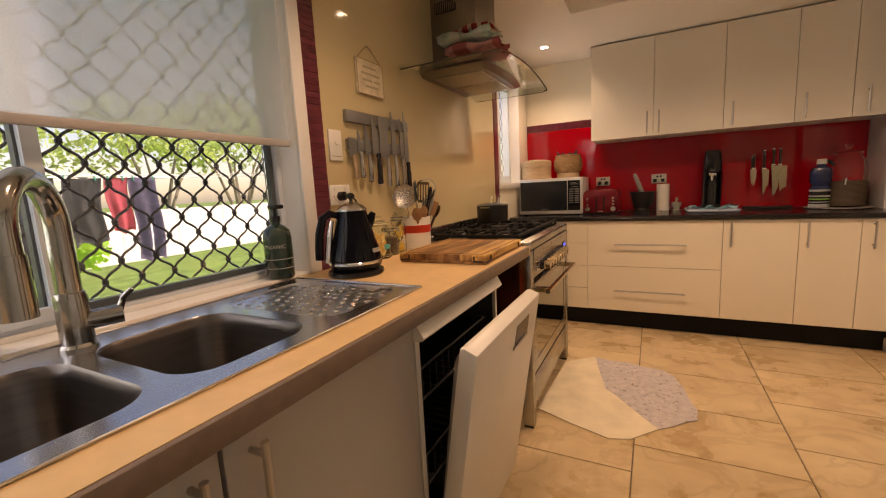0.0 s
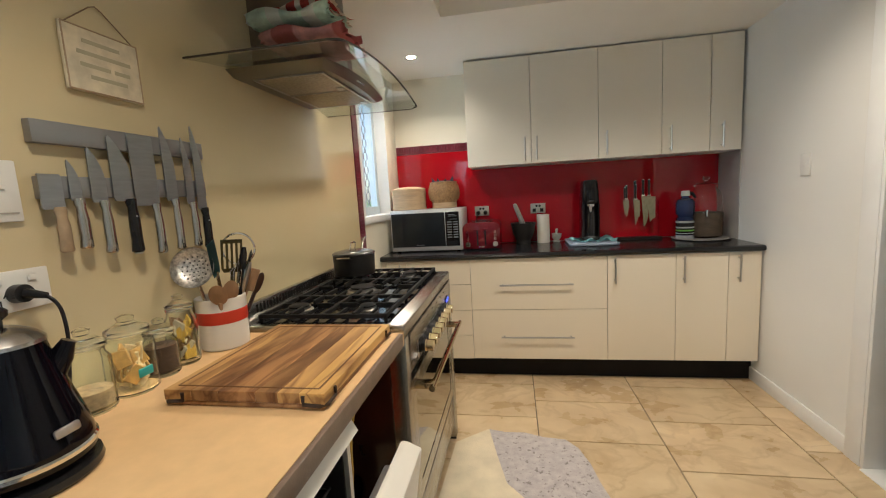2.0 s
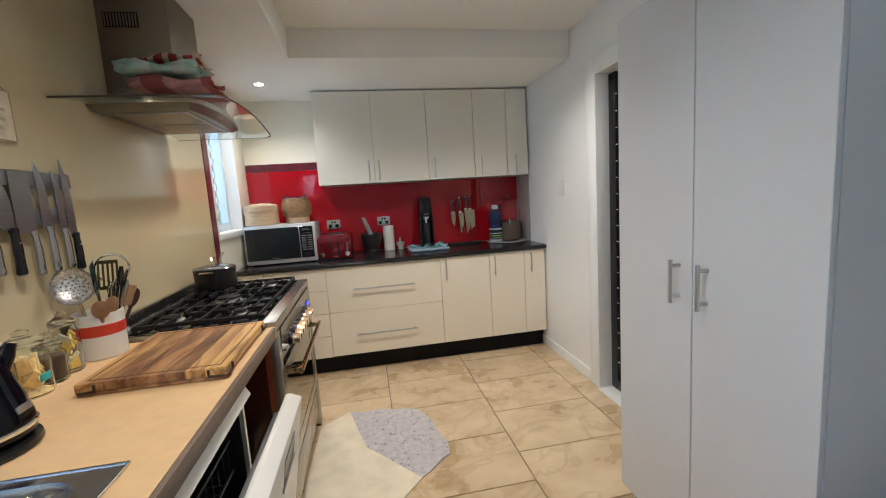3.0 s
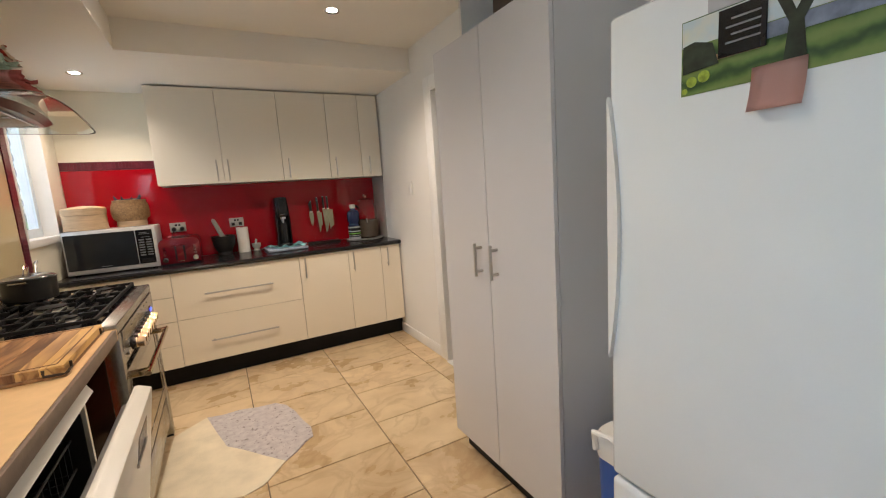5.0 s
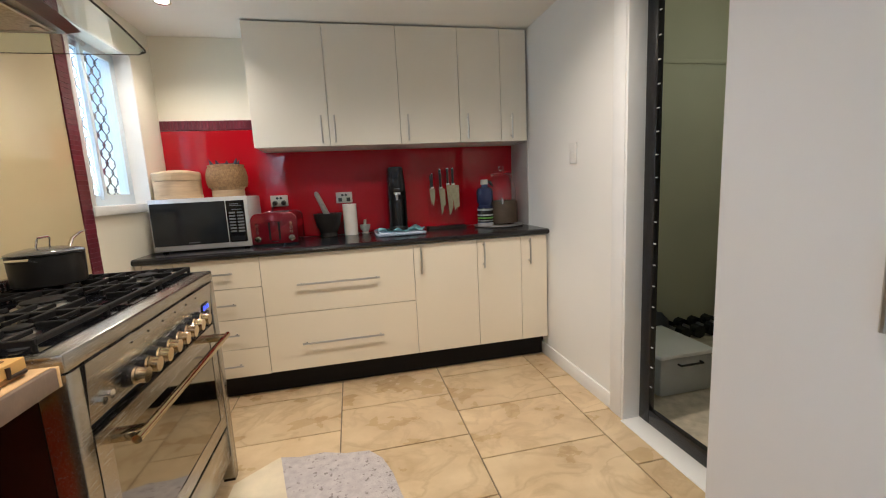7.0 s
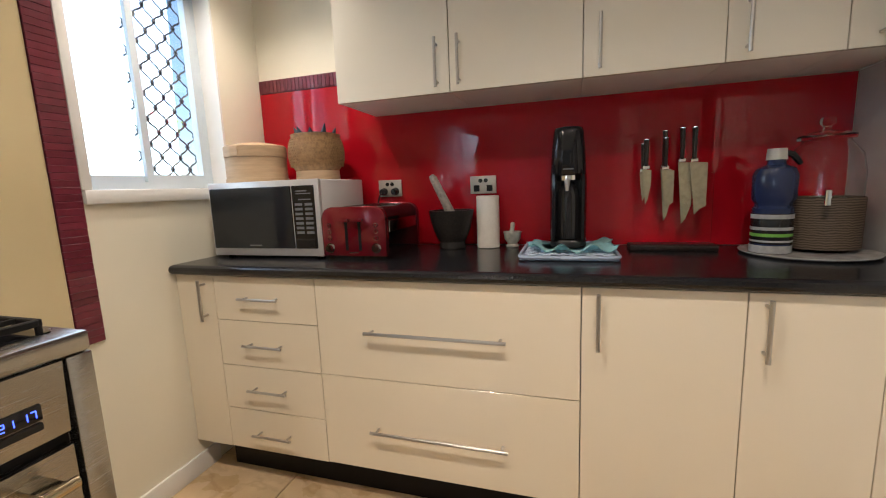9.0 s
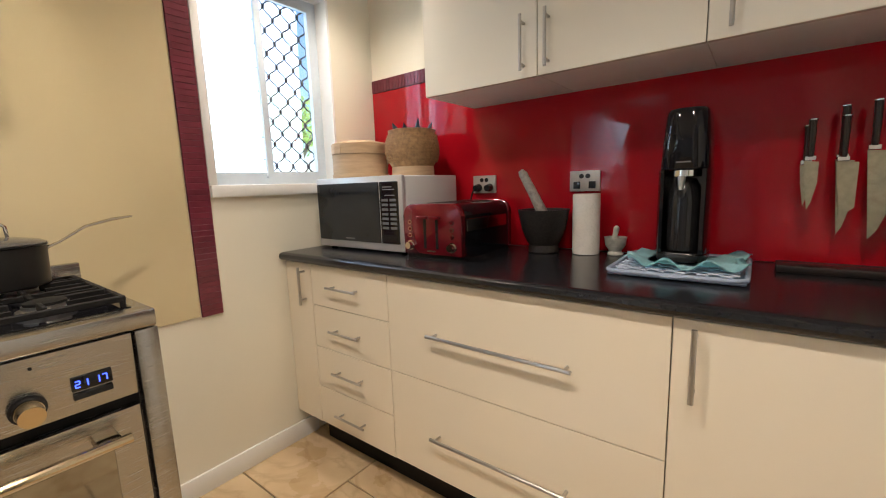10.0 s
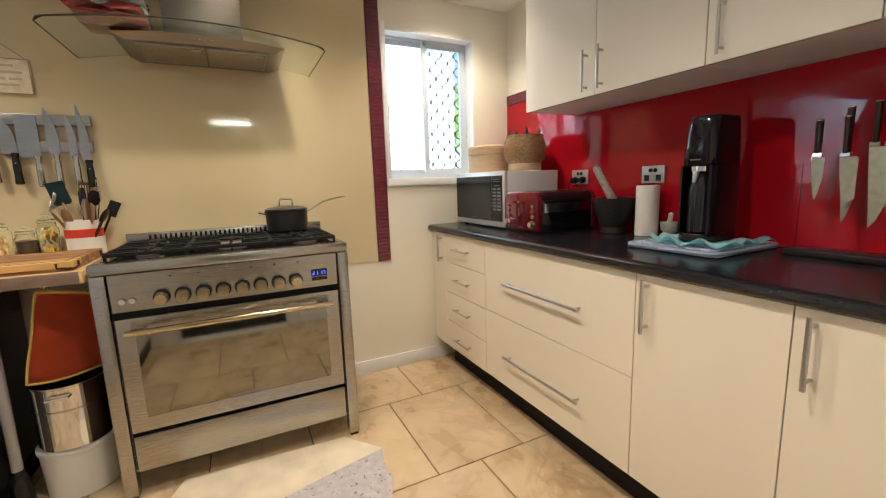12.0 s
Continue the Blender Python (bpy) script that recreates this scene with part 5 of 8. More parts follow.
def jar(x, y, r, hgt, fill, label, fh=0.7, packets=0):
    j = thing("glass_jar", (x, y, 0.9005), label, "jar", "glass jars along the wall")
    t = 0.003
    pr = [(r * 0.9, 0), (r, 0.006), (r, hgt * 0.72), (r * 0.80, hgt * 0.80), (r * 0.80, hgt * 0.86), (r * 0.80 - t, hgt * 0.86), (r * 0.80 - t, hgt * 0.80), (r - t, hgt * 0.71), (r - t, 0.008), (r * 0.5, 0.006)]
    g_ = part("jar_body", lathe(bmesh.new(), pr, (x, y, 0.9005), n=24), JGLASS, j, "clear glass body")
    g_.visible_shadow = False
    g_ = part("lid", lathe(bmesh.new(), [(r * 0.74, 0.0), (r * 0.86, 0.003), (r * 0.86, 0.014), (r * 0.5, 0.024), (r * 0.3, 0.030), (r * 0.36, 0.040), (r * 0.1, 0.046)], (x, y, 0.9005 + hgt * 0.865), n=24), JGLASS, j, "clear glass lid")
    g_.visible_shadow = False
    r_ = random.Random(int(1000 * (x - y)))
    for i in range(packets):
        bm = bx(bmesh.new(), -0.016, 0.016, -0.0025, 0.0025, -0.021, 0.021, b=0.002, seg=1)
        a, rad = 2.4 * i, (r - 0.017) * (0.35 + 0.55 * r_.random())
        bm.transform(Matrix.Translation((x + rad * math.cos(a), y + rad * math.sin(a), 0.934 + (hgt * fh - 0.035) * i / packets)) @ Matrix.Rotation(a + 1.57 + r_.uniform(-0.4, 0.4), 4, "Z") @ Matrix.Rotation(r_.uniform(-0.25, 0.25), 4, "X") @ Matrix.Rotation(r_.uniform(-0.9, 0.9), 4, "Y"))
        part("packet", bm, fill[i % len(fill)], j)
    if not packets:
        part("contents", lathe(bmesh.new(), [(r * 0.6, 0), (r - t - 0.0015, 0.004), (r - t - 0.0015, hgt * fh * 0.95), (r * 0.5, hgt * fh)], (x, y, 0.91), n=20), fill, j)
    return j


jar(0.062, -2.700, 0.043, 0.155, M("jar_pasta", (0.30, 0.22, 0.12), rough=0.7, var=0.5, scale=50), "clear glass jar holding a few pale goods", 0.25)
jj = jar(0.066, -2.606, 0.050, 0.155, [M("cream_packet", (0.66, 0.52, 0.28), rough=0.5, var=0.2, scale=60), M("amber_packet", (0.50, 0.30, 0.08), rough=0.5, var=0.25, scale=60)], "round glass jar of yellow packets with a blue patch", 0.60, 26)
part("packet", bx(bmesh.new(), 0.112, 0.1165, -2.635, -2.60, 0.942, 0.962, b=0.002), M("teal_packet", (0.05, 0.38, 0.36), rough=0.4), jj, "teal packet")
jar(0.060, -2.518, 0.038, 0.115, M("coffee_fill", (0.045, 0.022, 0.010), rough=0.7, var=0.4, scale=90), "small glass jar of dark instant coffee", 0.6)
jar(0.056, -2.444, 0.038, 0.165, [M("yellow_wrapper", (0.55, 0.36, 0.05), rough=0.4, var=0.2, scale=60), M("brown_wrapper", (0.20, 0.11, 0.035), rough=0.4, var=0.25, scale=60), M("pale_wrapper", (0.55, 0.50, 0.36), rough=0.4)], "tall glass jar of yellow wrapped packets", 0.66, 26)

# crock of utensils
CROCKW = M("crock_white", (0.72, 0.69, 0.62), rough=0.3, var=0.03, scale=10)
cx_, cy_ = 0.079, -2.314
ck = thing("utensil_crock", (cx_, cy_, 0.9005), "white ceramic utensil crock with a red band", "crock")
part("pot", lathe(bmesh.new(), [(0.062, 0), (0.0660, 0.004), (0.0690, 0.149), (0.0655, 0.151), (0.064, 0.147), (0.060, 0.012), (0.03, 0.010)], (cx_, cy_, 0.9005), n=36), CROCKW, ck)
part("red_band", lathe(bmesh.new(), [(0.0676, 0), (0.0686, 0.001), (0.0693, 0.035), (0.0683, 0.036)], (cx_, cy_, 0.978), n=36, close=False), M("red_glaze", (0.56, 0.045, 0.020), rough=0.3), ck, "glossy red band")
BROWNU = M("brown_nylon", (0.035, 0.014, 0.008), rough=0.3, var=0.2)
OLIVE = M("olive_nylon", (0.085, 0.065, 0.018), rough=0.4, var=0.2, scale=20)
WOODU = M("utensil_wood", (0.34, 0.20, 0.10), rough=0.6, var=0.25, scale=30, stretch=(1, 1, 0.2))


BOWL_TURN = Matrix.Rotation(radians(74), 4, Vector((1, 0.35, 0)))


def utensil(name, label, base, tip, head, mat, hm, r=0.005):
    u_ = thing(name, (cx_ + base[0], cy_ + base[1], 0.915), label, "utensil", "utensils in the crock")
    p0_, p1_ = Vector((cx_ + base[0], cy_ + base[1], 0.915)), Vector((cx_ + tip[0], cy_ + tip[1], tip[2]))
    part("stem", tube(bmesh.new(), [p0_, (p0_ + p1_) / 2, p1_], r, n=8), hm, u_)
    d = (p1_ - p0_).normalized()
    bm = bmesh.new()
    if head == "ladle":
        lathe(bm, [(0.056, 0.0), (0.053, -0.010), (0.041, -0.020), (0.022, -0.026), (0.002, -0.027), (0.002, -0.025), (0.022, -0.024), (0.040, -0.018), (0.051, -0.009), (0.054, 0.0)], n=28, close=False)
        bm.transform(Matrix.Translation(p1_ + d * 0.035) @ BOWL_TURN)
    elif head == "spoon":
        lathe(bm, [(0.002, -0.005), (0.018, -0.003), (0.024, 0.0), (0.018, 0.003), (0.002, 0.005)], n=16, sy=1.5)
        bm.transform(Matrix.Translation(p1_ + d * 0.025) @ d.to_track_quat("Y", "Z").to_matrix().to_4x4())
    elif head == "flat":
        bx(bm, -0.021, 0.021, -0.03, 0.04, -0.002, 0.002, b=0.0018, seg=1)
        bm.transform(Matrix.Translation(p1_ + d * 0.03) @ d.to_track_quat("Y", "X").to_matrix().to_4x4())
    elif head in ("slotted", "wide"):
        xs_ = [-0.030 + 0.0067 * k_ for k_ in range(10)]
        zs_ = [-0.040, -0.028, 0.046, 0.058]
        vs_ = [[bm.verts.new((a_ * (0.8 if c_ == 0 else 1.0), b_, 0.0)) for a_ in xs_] for c_, b_ in enumerate(zs_)]
        for c_ in range(3):
            for k_ in range(9):
                if not (head == "slotted" and c_ == 1 and k_ % 2):
                    bm.faces.new((vs_[c_][k_], vs_[c_][k_ + 1], vs_[c_ + 1][k_ + 1], vs_[c_ + 1][k_]))
        bmesh.ops.solidify(bm, geom=bm.faces[:], thickness=0.003)
        bm.transform(Matrix.Translation(p1_ + d * 0.03) @ d.to_track_quat("Y", "X").to_matrix().to_4x4())
    elif head == "ring":
        tube(bm, arc(p1_ + Vector((0, 0, 0.03)), 0.048, 0, 355, 28, (0.95, 0.3, 0), (0, 0, 1)), 0.0034, n=6)
    elif head == "whisk":
        for i in range(6):
            a = math.pi * i / 6
            s_ = Vector((math.cos(a), math.sin(a), 0)) * 0.022
            tube(bm, [p1_, p1_ + d * 0.03 + s_ * 0.8, p1_ + d * 0.07 + s_, p1_ + d * 0.10, p1_ + d * 0.07 - s_, p1_ + d * 0.03 - s_ * 0.8, p1_], 0.001, n=5)
    elif head == "bar":
        tube(bm, [p1_ - d * 0.03, p1_ + d * 0.01, p1_ + d * 0.05, p1_ + d * 0.075], [0.006, 0.012, 0.014, 0.008], n=10, flat=0.55)
    part("head", bm, mat, u_)
    return u_


utensil("skimmer", "round steel skimmer spoon in the crock", (0.0, -0.02), (0.0, -0.082, 1.118), "ladle", M("skimmer_aluminium", (0.66, 0.63, 0.58), rough=0.40, metal=0.9, var=0.45, scale=110), KHANDLE)
utensil("wooden_spoon", "light wooden spoon in the crock", (0.01, 0.0), (0.045, -0.060, 1.045), "spoon", WOODU, WOODU, 0.006)
utensil("spatula", "broad dark teal spatula in the crock", (0.02, 0.0), (0.036, -0.046, 1.130), "wide", M("teal_silicone", (0.012, 0.05, 0.052), rough=0.5), KHANDLE)
utensil("sieve_ring", "steel wire ring utensil in the crock", (0.0, 0.03), (0.022, 0.075, 1.15), "ring", CHROME, CHROME, 0.003)
utensil("whisk", "steel wire whisk in the crock", (0.02, 0.01), (0.04, 0.02, 1.05), "whisk", CHROME, KHANDLE)
utensil("kitchen_fork", "black-handled utensil standing handle up in the crock", (0.03, 0.01), (0.062, 0.026, 1.115), "bar", BLACK, BLACK, 0.006)
utensil("turner", "dark plastic turner leaning out of the crock", (0.0, 0.03), (0.004, 0.098, 1.062), "flat", BLACK, BLACK)
utensil("spatula", "olive nylon slotted spatula in the crock", (0.02, 0.015), (0.030, 0.028, 1.125), "slotted", OLIVE, OLIVE, 0.006)
utensil("ladle", "dark brown plastic spoon low in the crock", (0.03, 0.01), (0.060, 0.080, 1.045), "spoon", BROWNU, BROWNU, 0.006)
utensil("wooden_spatula", "flat orange-brown wooden spatula in the crock", (0.01, 0.01), (0.055, 0.045, 1.055), "flat", WOODU, WOODU, 0.006)
utensil("serving_spoon", "black plastic serving spoon in the crock", (0.0, 0.03), (0.055, 0.062, 1.12), "spoon", BLACK, BLACK, 0.006)
utensil("wooden_spoon", "light wooden spoon in the crock", (0.02, -0.01), (0.055, -0.030, 1.045), "spoon", WOODU, WOODU, 0.006)
utensil("tongs", "steel kitchen tongs standing in the crock", (0.01, 0.01), (0.06, 0.03, 1.07), "bar", NICKEL, NICKEL, 0.005)

# holes pressed through the skimmer's bowl
sk_ = [o for o in bpy.data.objects if o.name.startswith("skimmer") and o.type == "EMPTY"][0]
tip_ = Vector((cx_, cy_ - 0.082, 1.118))
axis_ = (tip_ - Vector((cx_, cy_ - 0.02, 0.915))).normalized()
place_ = Matrix.Translation(tip_ + axis_ * 0.035) @ BOWL_TURN
HOLE = M("skimmer_hole", (0.02, 0.018, 0.015), rough=0.8)
for rr, nn, dz in ((0.0, 1, -0.0255), (0.011, 6, -0.0250), (0.022, 11, -0.0236), (0.033, 16, -0.0205)):
    for k in range(nn):
        a = 2 * math.pi * k / nn + rr * 40
        hole = lathe(bmesh.new(), [(0.0022, -0.0012), (0.0022, 0.0012)], (rr * math.cos(a), rr * math.sin(a), dz), n=8)
        hole.transform(place_)
        part("hole", hole, HOLE, sk_)

pl = thing("mop_pole", (0.43, -2.535, 0.0), "grey plastic mop pole standing under the bench", "mop")
part("pole", tube(bmesh.new(), [(0.43, -2.535, 0.06), (0.428, -2.533, 0.45), (0.425, -2.531, 0.84)], 0.017, n=12), M("grey_pole", (0.40, 0.39, 0.36), rough=0.4, var=0.06), pl)
part("mop_head", lathe(bmesh.new(), [(0.032, 0.0), (0.036, 0.01), (0.030, 0.10), (0.018, 0.15)], (0.43, -2.535, 0.0006), n=20), BLACK, pl, "black mop socket")

# chopping board
cbx = thing("chopping_board", (0.385, -2.435, 0.9005), "thick acacia chopping board with dark corner grips", "chopping board")
bd = part("board", box(0.207, 0.565, -2.668, -2.232, 0.9008, 0.912, b=0.003), ACACIA_M, cbx)
sx_ = 0.205
for w_, m_ in ((0.068, ACACIA_G), (0.066, ACACIA_M), (0.088, ACACIA_D), (0.052, ACACIA_M), (0.050, ACACIA_G), (0.056, ACACIA_L)):
    w_ *= 0.9526
    st_ = part("stave", box(0.0001, w_ - 0.0001, -0.2185, 0.2185, 0.0, 0.0228, b=0.0012, seg=1), m_, bd)
    st_.location = (sx_, -2.4505, 0.9122)
    sx_ += w_
GROOVE = M("board_groove", (0.17, 0.085, 0.035), rough=0.5, var=0.2, scale=20)
bm = bmesh.new()
loop = [(0.225, -2.648), (0.547, -2.648), (0.547, -2.252), (0.225, -2.252), (0.225, -2.648)]
for a, b in zip(loop, loop[1:]):
    tube(bm, [(a[0], a[1], 0.934), (b[0], b[1], 0.934)], 0.0028, n=6)
part("juice_groove", bm, GROOVE, bd)
IRONG = M("rusty_iron", (0.055, 0.035, 0.025), rough=0.6, metal=0.4, var=0.3, scale=30)
for sx, sy, x, y in ((1, -1, 0.567, -2.668), (-1, -1, 0.205, -2.668), (1, 1, 0.567, -2.231), (-1, 1, 0.205, -2.231)):
    part("corner_grip", tube(bmesh.new(), [(x - sx * 0.045, y + sy * 0.002, 0.930), (x - sx * 0.045, y + sy * 0.002, 0.912), (x - sx * 0.01, y + sy * 0.0025, 0.910), (x + sx * 0.0025, y - sy * 0.01, 0.910), (x + sx * 0.002, y - sy * 0.045, 0.912), (x + sx * 0.002, y - sy * 0.045, 0.930)], 0.004, n=7), IRONG, bd, "dark iron corner grip")

# ---- on and under the cooker's side ----
px_, py_ = 0.164, -1.482
NONSTICK = M("nonstick_dark", (0.010, 0.0095, 0.009), rough=0.36, var=0.15, scale=30)
pn = thing("saucepan", (px_, py_, 0.9485), "dark non-stick saucepan with a lid on the trivet", "saucepan")
part("pan", lathe(bmesh.new(), [(0.092, 0), (0.098, 0.004), (0.101, 0.100), (0.104, 0.103), (0.100, 0.105), (0.097, 0.101), (0.094, 0.008), (0.02, 0.006)], (px_, py_, 0.9485), n=36), NONSTICK, pn)
lid = part("lid", lathe(bmesh.new(), [(0.102, 0), (0.103, 0.003), (0.09, 0.010), (0.05, 0.018), (0.002, 0.021)], (px_, py_, 1.054), n=36), M("glass_lid_grey", (0.13, 0.13, 0.13), rough=0.1, metal=0.5), pn, "grey domed lid")
part("lid_handle", tube(bmesh.new(), [(px_ - 0.005, py_ - 0.032, 1.074), (px_, py_ - 0.03, 1.100), (px_, py_ - 0.024, 1.106), (px_, py_ + 0.024, 1.106), (px_, py_ + 0.03, 1.100), (px_ - 0.005, py_ + 0.032, 1.074)], 0.004, n=8, flat=0.7), CHROME, lid, "steel loop handle")
part("long_handle", tube(bmesh.new(), [(px_, py_ + 0.098, 1.038), (px_ - 0.01, py_ + 0.13, 1.05), (px_ - 0.025, py_ + 0.19, 1.085), (px_ - 0.04, py_ + 0.26, 1.10), (px_ - 0.048, py_ + 0.31, 1.105)], [0.008, 0.006, 0.007, 0.008, 0.005], n=10, flat=0.6), KHANDLE, pn, "long steel handle")
part("side_handle", tube(bmesh.new(), [(px_ + 0.03, py_ - 0.095, 1.035), (px_ + 0.03, py_ - 0.128, 1.045), (px_ - 0.03, py_ - 0.128, 1.045), (px_ - 0.03, py_ - 0.095, 1.035)], 0.0045, n=8), CHROME, pn)

ap = thing("red_cloth_bag", (0.44, -2.30, 0.82), "orange-red cloth bag with yellow binding, hanging under the bench", "cloth bag")
bm = bmesh.new()
nx, nz = 14, 16
grid = []
for i in range(nx + 1):
    col_ = []
    for j in range(nz + 1):
        u_, v_ = i / nx, j / nz
        y = -2.212 - (0.155 + 0.075 * (1 - v_)) * (1 - u_)
        z = 0.492 + (0.335 - 0.05 * u_) * v_ - 0.012 * math.sin(u_ * 3.1) * (1 - v_)
        x = 0.385 + 0.105 * (1 - u_) + 0.008 * math.sin(u_ * 6 + v_ * 2.5) + 0.005 * math.sin(v_ * 9 + u_ * 4) - 0.006 * (1 - v_)
        col_.append(bm.verts.new((x, y, z)))
    grid.append(col_)
for i in range(nx):
    for j in range(nz):
        bm.faces.new((grid[i][j], grid[i + 1][j], grid[i + 1][j + 1], grid[i][j + 1]))
edge = [tuple(grid[i][0].co) for i in range(nx + 1)] + [tuple(grid[nx][j].co) for j in range(1, nz + 1)]
edge2 = [tuple(grid[0][j].co) for j in range(nz + 1)]
bmesh.ops.solidify(bm, geom=bm.faces[:], thickness=0.004)
part("cloth", bm, CLOTH_R, ap, sharp=80)
part("binding", tube(bmesh.new(), edge, 0.0045, n=6), CLOTH_Y, ap, "yellow edge binding")
part("binding", tube(bmesh.new(), edge2, 0.0045, n=6), CLOTH_Y, ap)
part("binding", tube(bmesh.new(), [(0.389 + 0.105 * (1 - i / 8), -2.212 - 0.155 * (1 - i / 8), 0.828 - 0.05 * i / 8) for i in range(9)], 0.007, n=6), CLOTH_Y, ap)
for x, y, z in ((0.47, -2.345, 0.82), (0.41, -2.245, 0.787)):
    part("loop", tube(bmesh.new(), [(x, y - 0.012, z), (x, y, 0.861), (x, y + 0.012, z)], 0.003, n=6), CLOTH_Y, ap)

bn = thing("white_bin", (0.37, -2.36, 0.0), "white plastic tub on the floor under the bench", "tub")
part("tub", lathe(bmesh.new(), [(0.110, 0), (0.116, 0.006), (0.124, 0.185), (0.130, 0.19), (0.130, 0.202), (0.10, 0.204)], (0.37, -2.362, 0.0005), n=32), WHITEPL, bn)
sp_ = thing("stock_pot", (0.37, -2.362, 0.205), "tall polished steel stock pot standing on the white tub", "stock pot")
part("pot", lathe(bmesh.new(), [(0.112, 0), (0.117, 0.004), (0.117, 0.245), (0.121, 0.248), (0.121, 0.253), (0.115, 0.253), (0.114, 0.01), (0.02, 0.008)], (0.37, -2.362, 0.206), n=40), CHROME, sp_)
part("handle", tube(bmesh.new(), [(0.482, -2.395, 0.425), (0.508, -2.395, 0.425), (0.508, -2.33, 0.425), (0.482, -2.33, 0.425)], 0.005, n=8), CHROME, sp_)
part("rim_band", lathe(bmesh.new(), [(0.1172, 0), (0.1195, 0.002), (0.1195, 0.006), (0.1172, 0.008)], (0.37, -2.362, 0.36), n=40, close=False), STEEL, sp_)

# towels on the hood
def towel_cloth(name, base, other, bands):
    """Terry with woven bands of a second colour across it."""
    m = M(name, base, rough=0.95, var=0.25, scale=30, bump=0.9, bscale=220)
    t = m.node_tree
    p = t.nodes["Principled BSDF"]
    src = p.inputs["Base Color"].links[0].from_socket
    co = [n for n in t.nodes if n.type == "TEX_COORD"][0]
    w = t.nodes.new("ShaderNodeTexWave")
    w.bands_direction = "X"
    w.inputs["Scale"].default_value, w.inputs["Distortion"].default_value = bands, 1.5
    t.links.new(co.outputs["Object"], w.inputs["Vector"])
    mr = t.nodes.new("ShaderNodeMapRange")
    mr.inputs["From Min"].default_value, mr.inputs["From Max"].default_value = 0.62, 0.72
    t.links.new(w.outputs["Fac"], mr.inputs["Value"])
    mx = t.nodes.new("ShaderNodeMix")
    mx.data_type = "RGBA"
    mx.inputs["B"].default_value = (*other, 1)
    t.links.new(mr.outputs[0], mx.inputs["Factor"])
    t.links.new(src, mx.inputs["A"])
    t.links.new(mx.outputs["Result"], p.inputs["Base Color"])
    return m


TOW = [("pink_towel", "folded pink and maroon tea towel on the hood glass", towel_cloth("pink_terry", (0.70, 0.36, 0.33), (0.42, 0.13, 0.12), 1.6), 0.0),
       ("green_towel", "folded sage green tea towel on the hood", towel_cloth("sage_terry", (0.56, 0.68, 0.57), (0.74, 0.75, 0.68), 3.0), 0.026),
       ("striped_towel", "folded red and cream patterned tea towel on the hood", towel_cloth("red_cream_towel", (0.45, 0.07, 0.06), (0.72, 0.62, 0.50), 6.5), 0.058)]


def folded_towel(name, label, mat, z, x0, x1, y0, y1, t, seed):
    """Cloth folded once over a soft round end, lying in loose waves."""
    r_ = random.Random(seed)
    tw = thing(name, ((x0 + x1) / 2, (y0 + y1) / 2, z), label, "towel", "folded towels on the range hood")
    lo, hi = z + 0.008, z + t - 0.002
    path = [(y1 + (y0 - y1) * i / 16, lo) for i in range(17)]
    path += [(y0 - (hi - lo) * 0.95 * math.sin(radians(18 * i)), (lo + hi) / 2 - (hi - lo) / 2 * math.cos(radians(18 * i))) for i in range(1, 10)]
    path += [(y0 + (y1 - y0) * i / 16 * (0.93 + 0.04 * r_.random()), hi) for i in range(17)]
    bm = bmesh.new()
    gr = []
    m = 12
    for k, (y, zz) in enumerate(path):
        row = []
        up = 1.0 if k > 21 else 0.0
        for j in range(m + 1):
            w = j / m
            wave = 0.0045 * math.sin(y * 62 + seed * 2 + w * 5) + 0.006 * math.sin(w * 9 + y * 30 + seed)
            xo = 0.010 * math.sin(y * 25 + seed + k * 0.2) + 0.006 * r_.uniform(-1, 1)
            row.append(bm.verts.new((x0 + (x1 - x0) * w + xo, y + 0.004 * math.sin(w * 9 + seed), zz + wave * (0.15 + up) + up * 0.003)))
        gr.append(row)
    for p_, q_ in zip(gr, gr[1:]):
        for j in range(m):
            bm.faces.new((p_[j], p_[j + 1], q_[j + 1], q_[j]))
    bmesh.ops.solidify(bm, geom=bm.faces[:], thickness=0.007)
    part("folds", bm, mat, tw, sharp=80)
    return tw


folded_towel(*TOW[0][:3], 1.793, 0.19, 0.465, -2.14, -1.935, 0.040, 1)
folded_towel(*TOW[1][:3], 1.838, 0.165, 0.43, -2.15, -1.94, 0.046, 2)
folded_towel(*TOW[2][:3], 1.890, 0.215, 0.42, -2.11, -1.945, 0.030, 5)

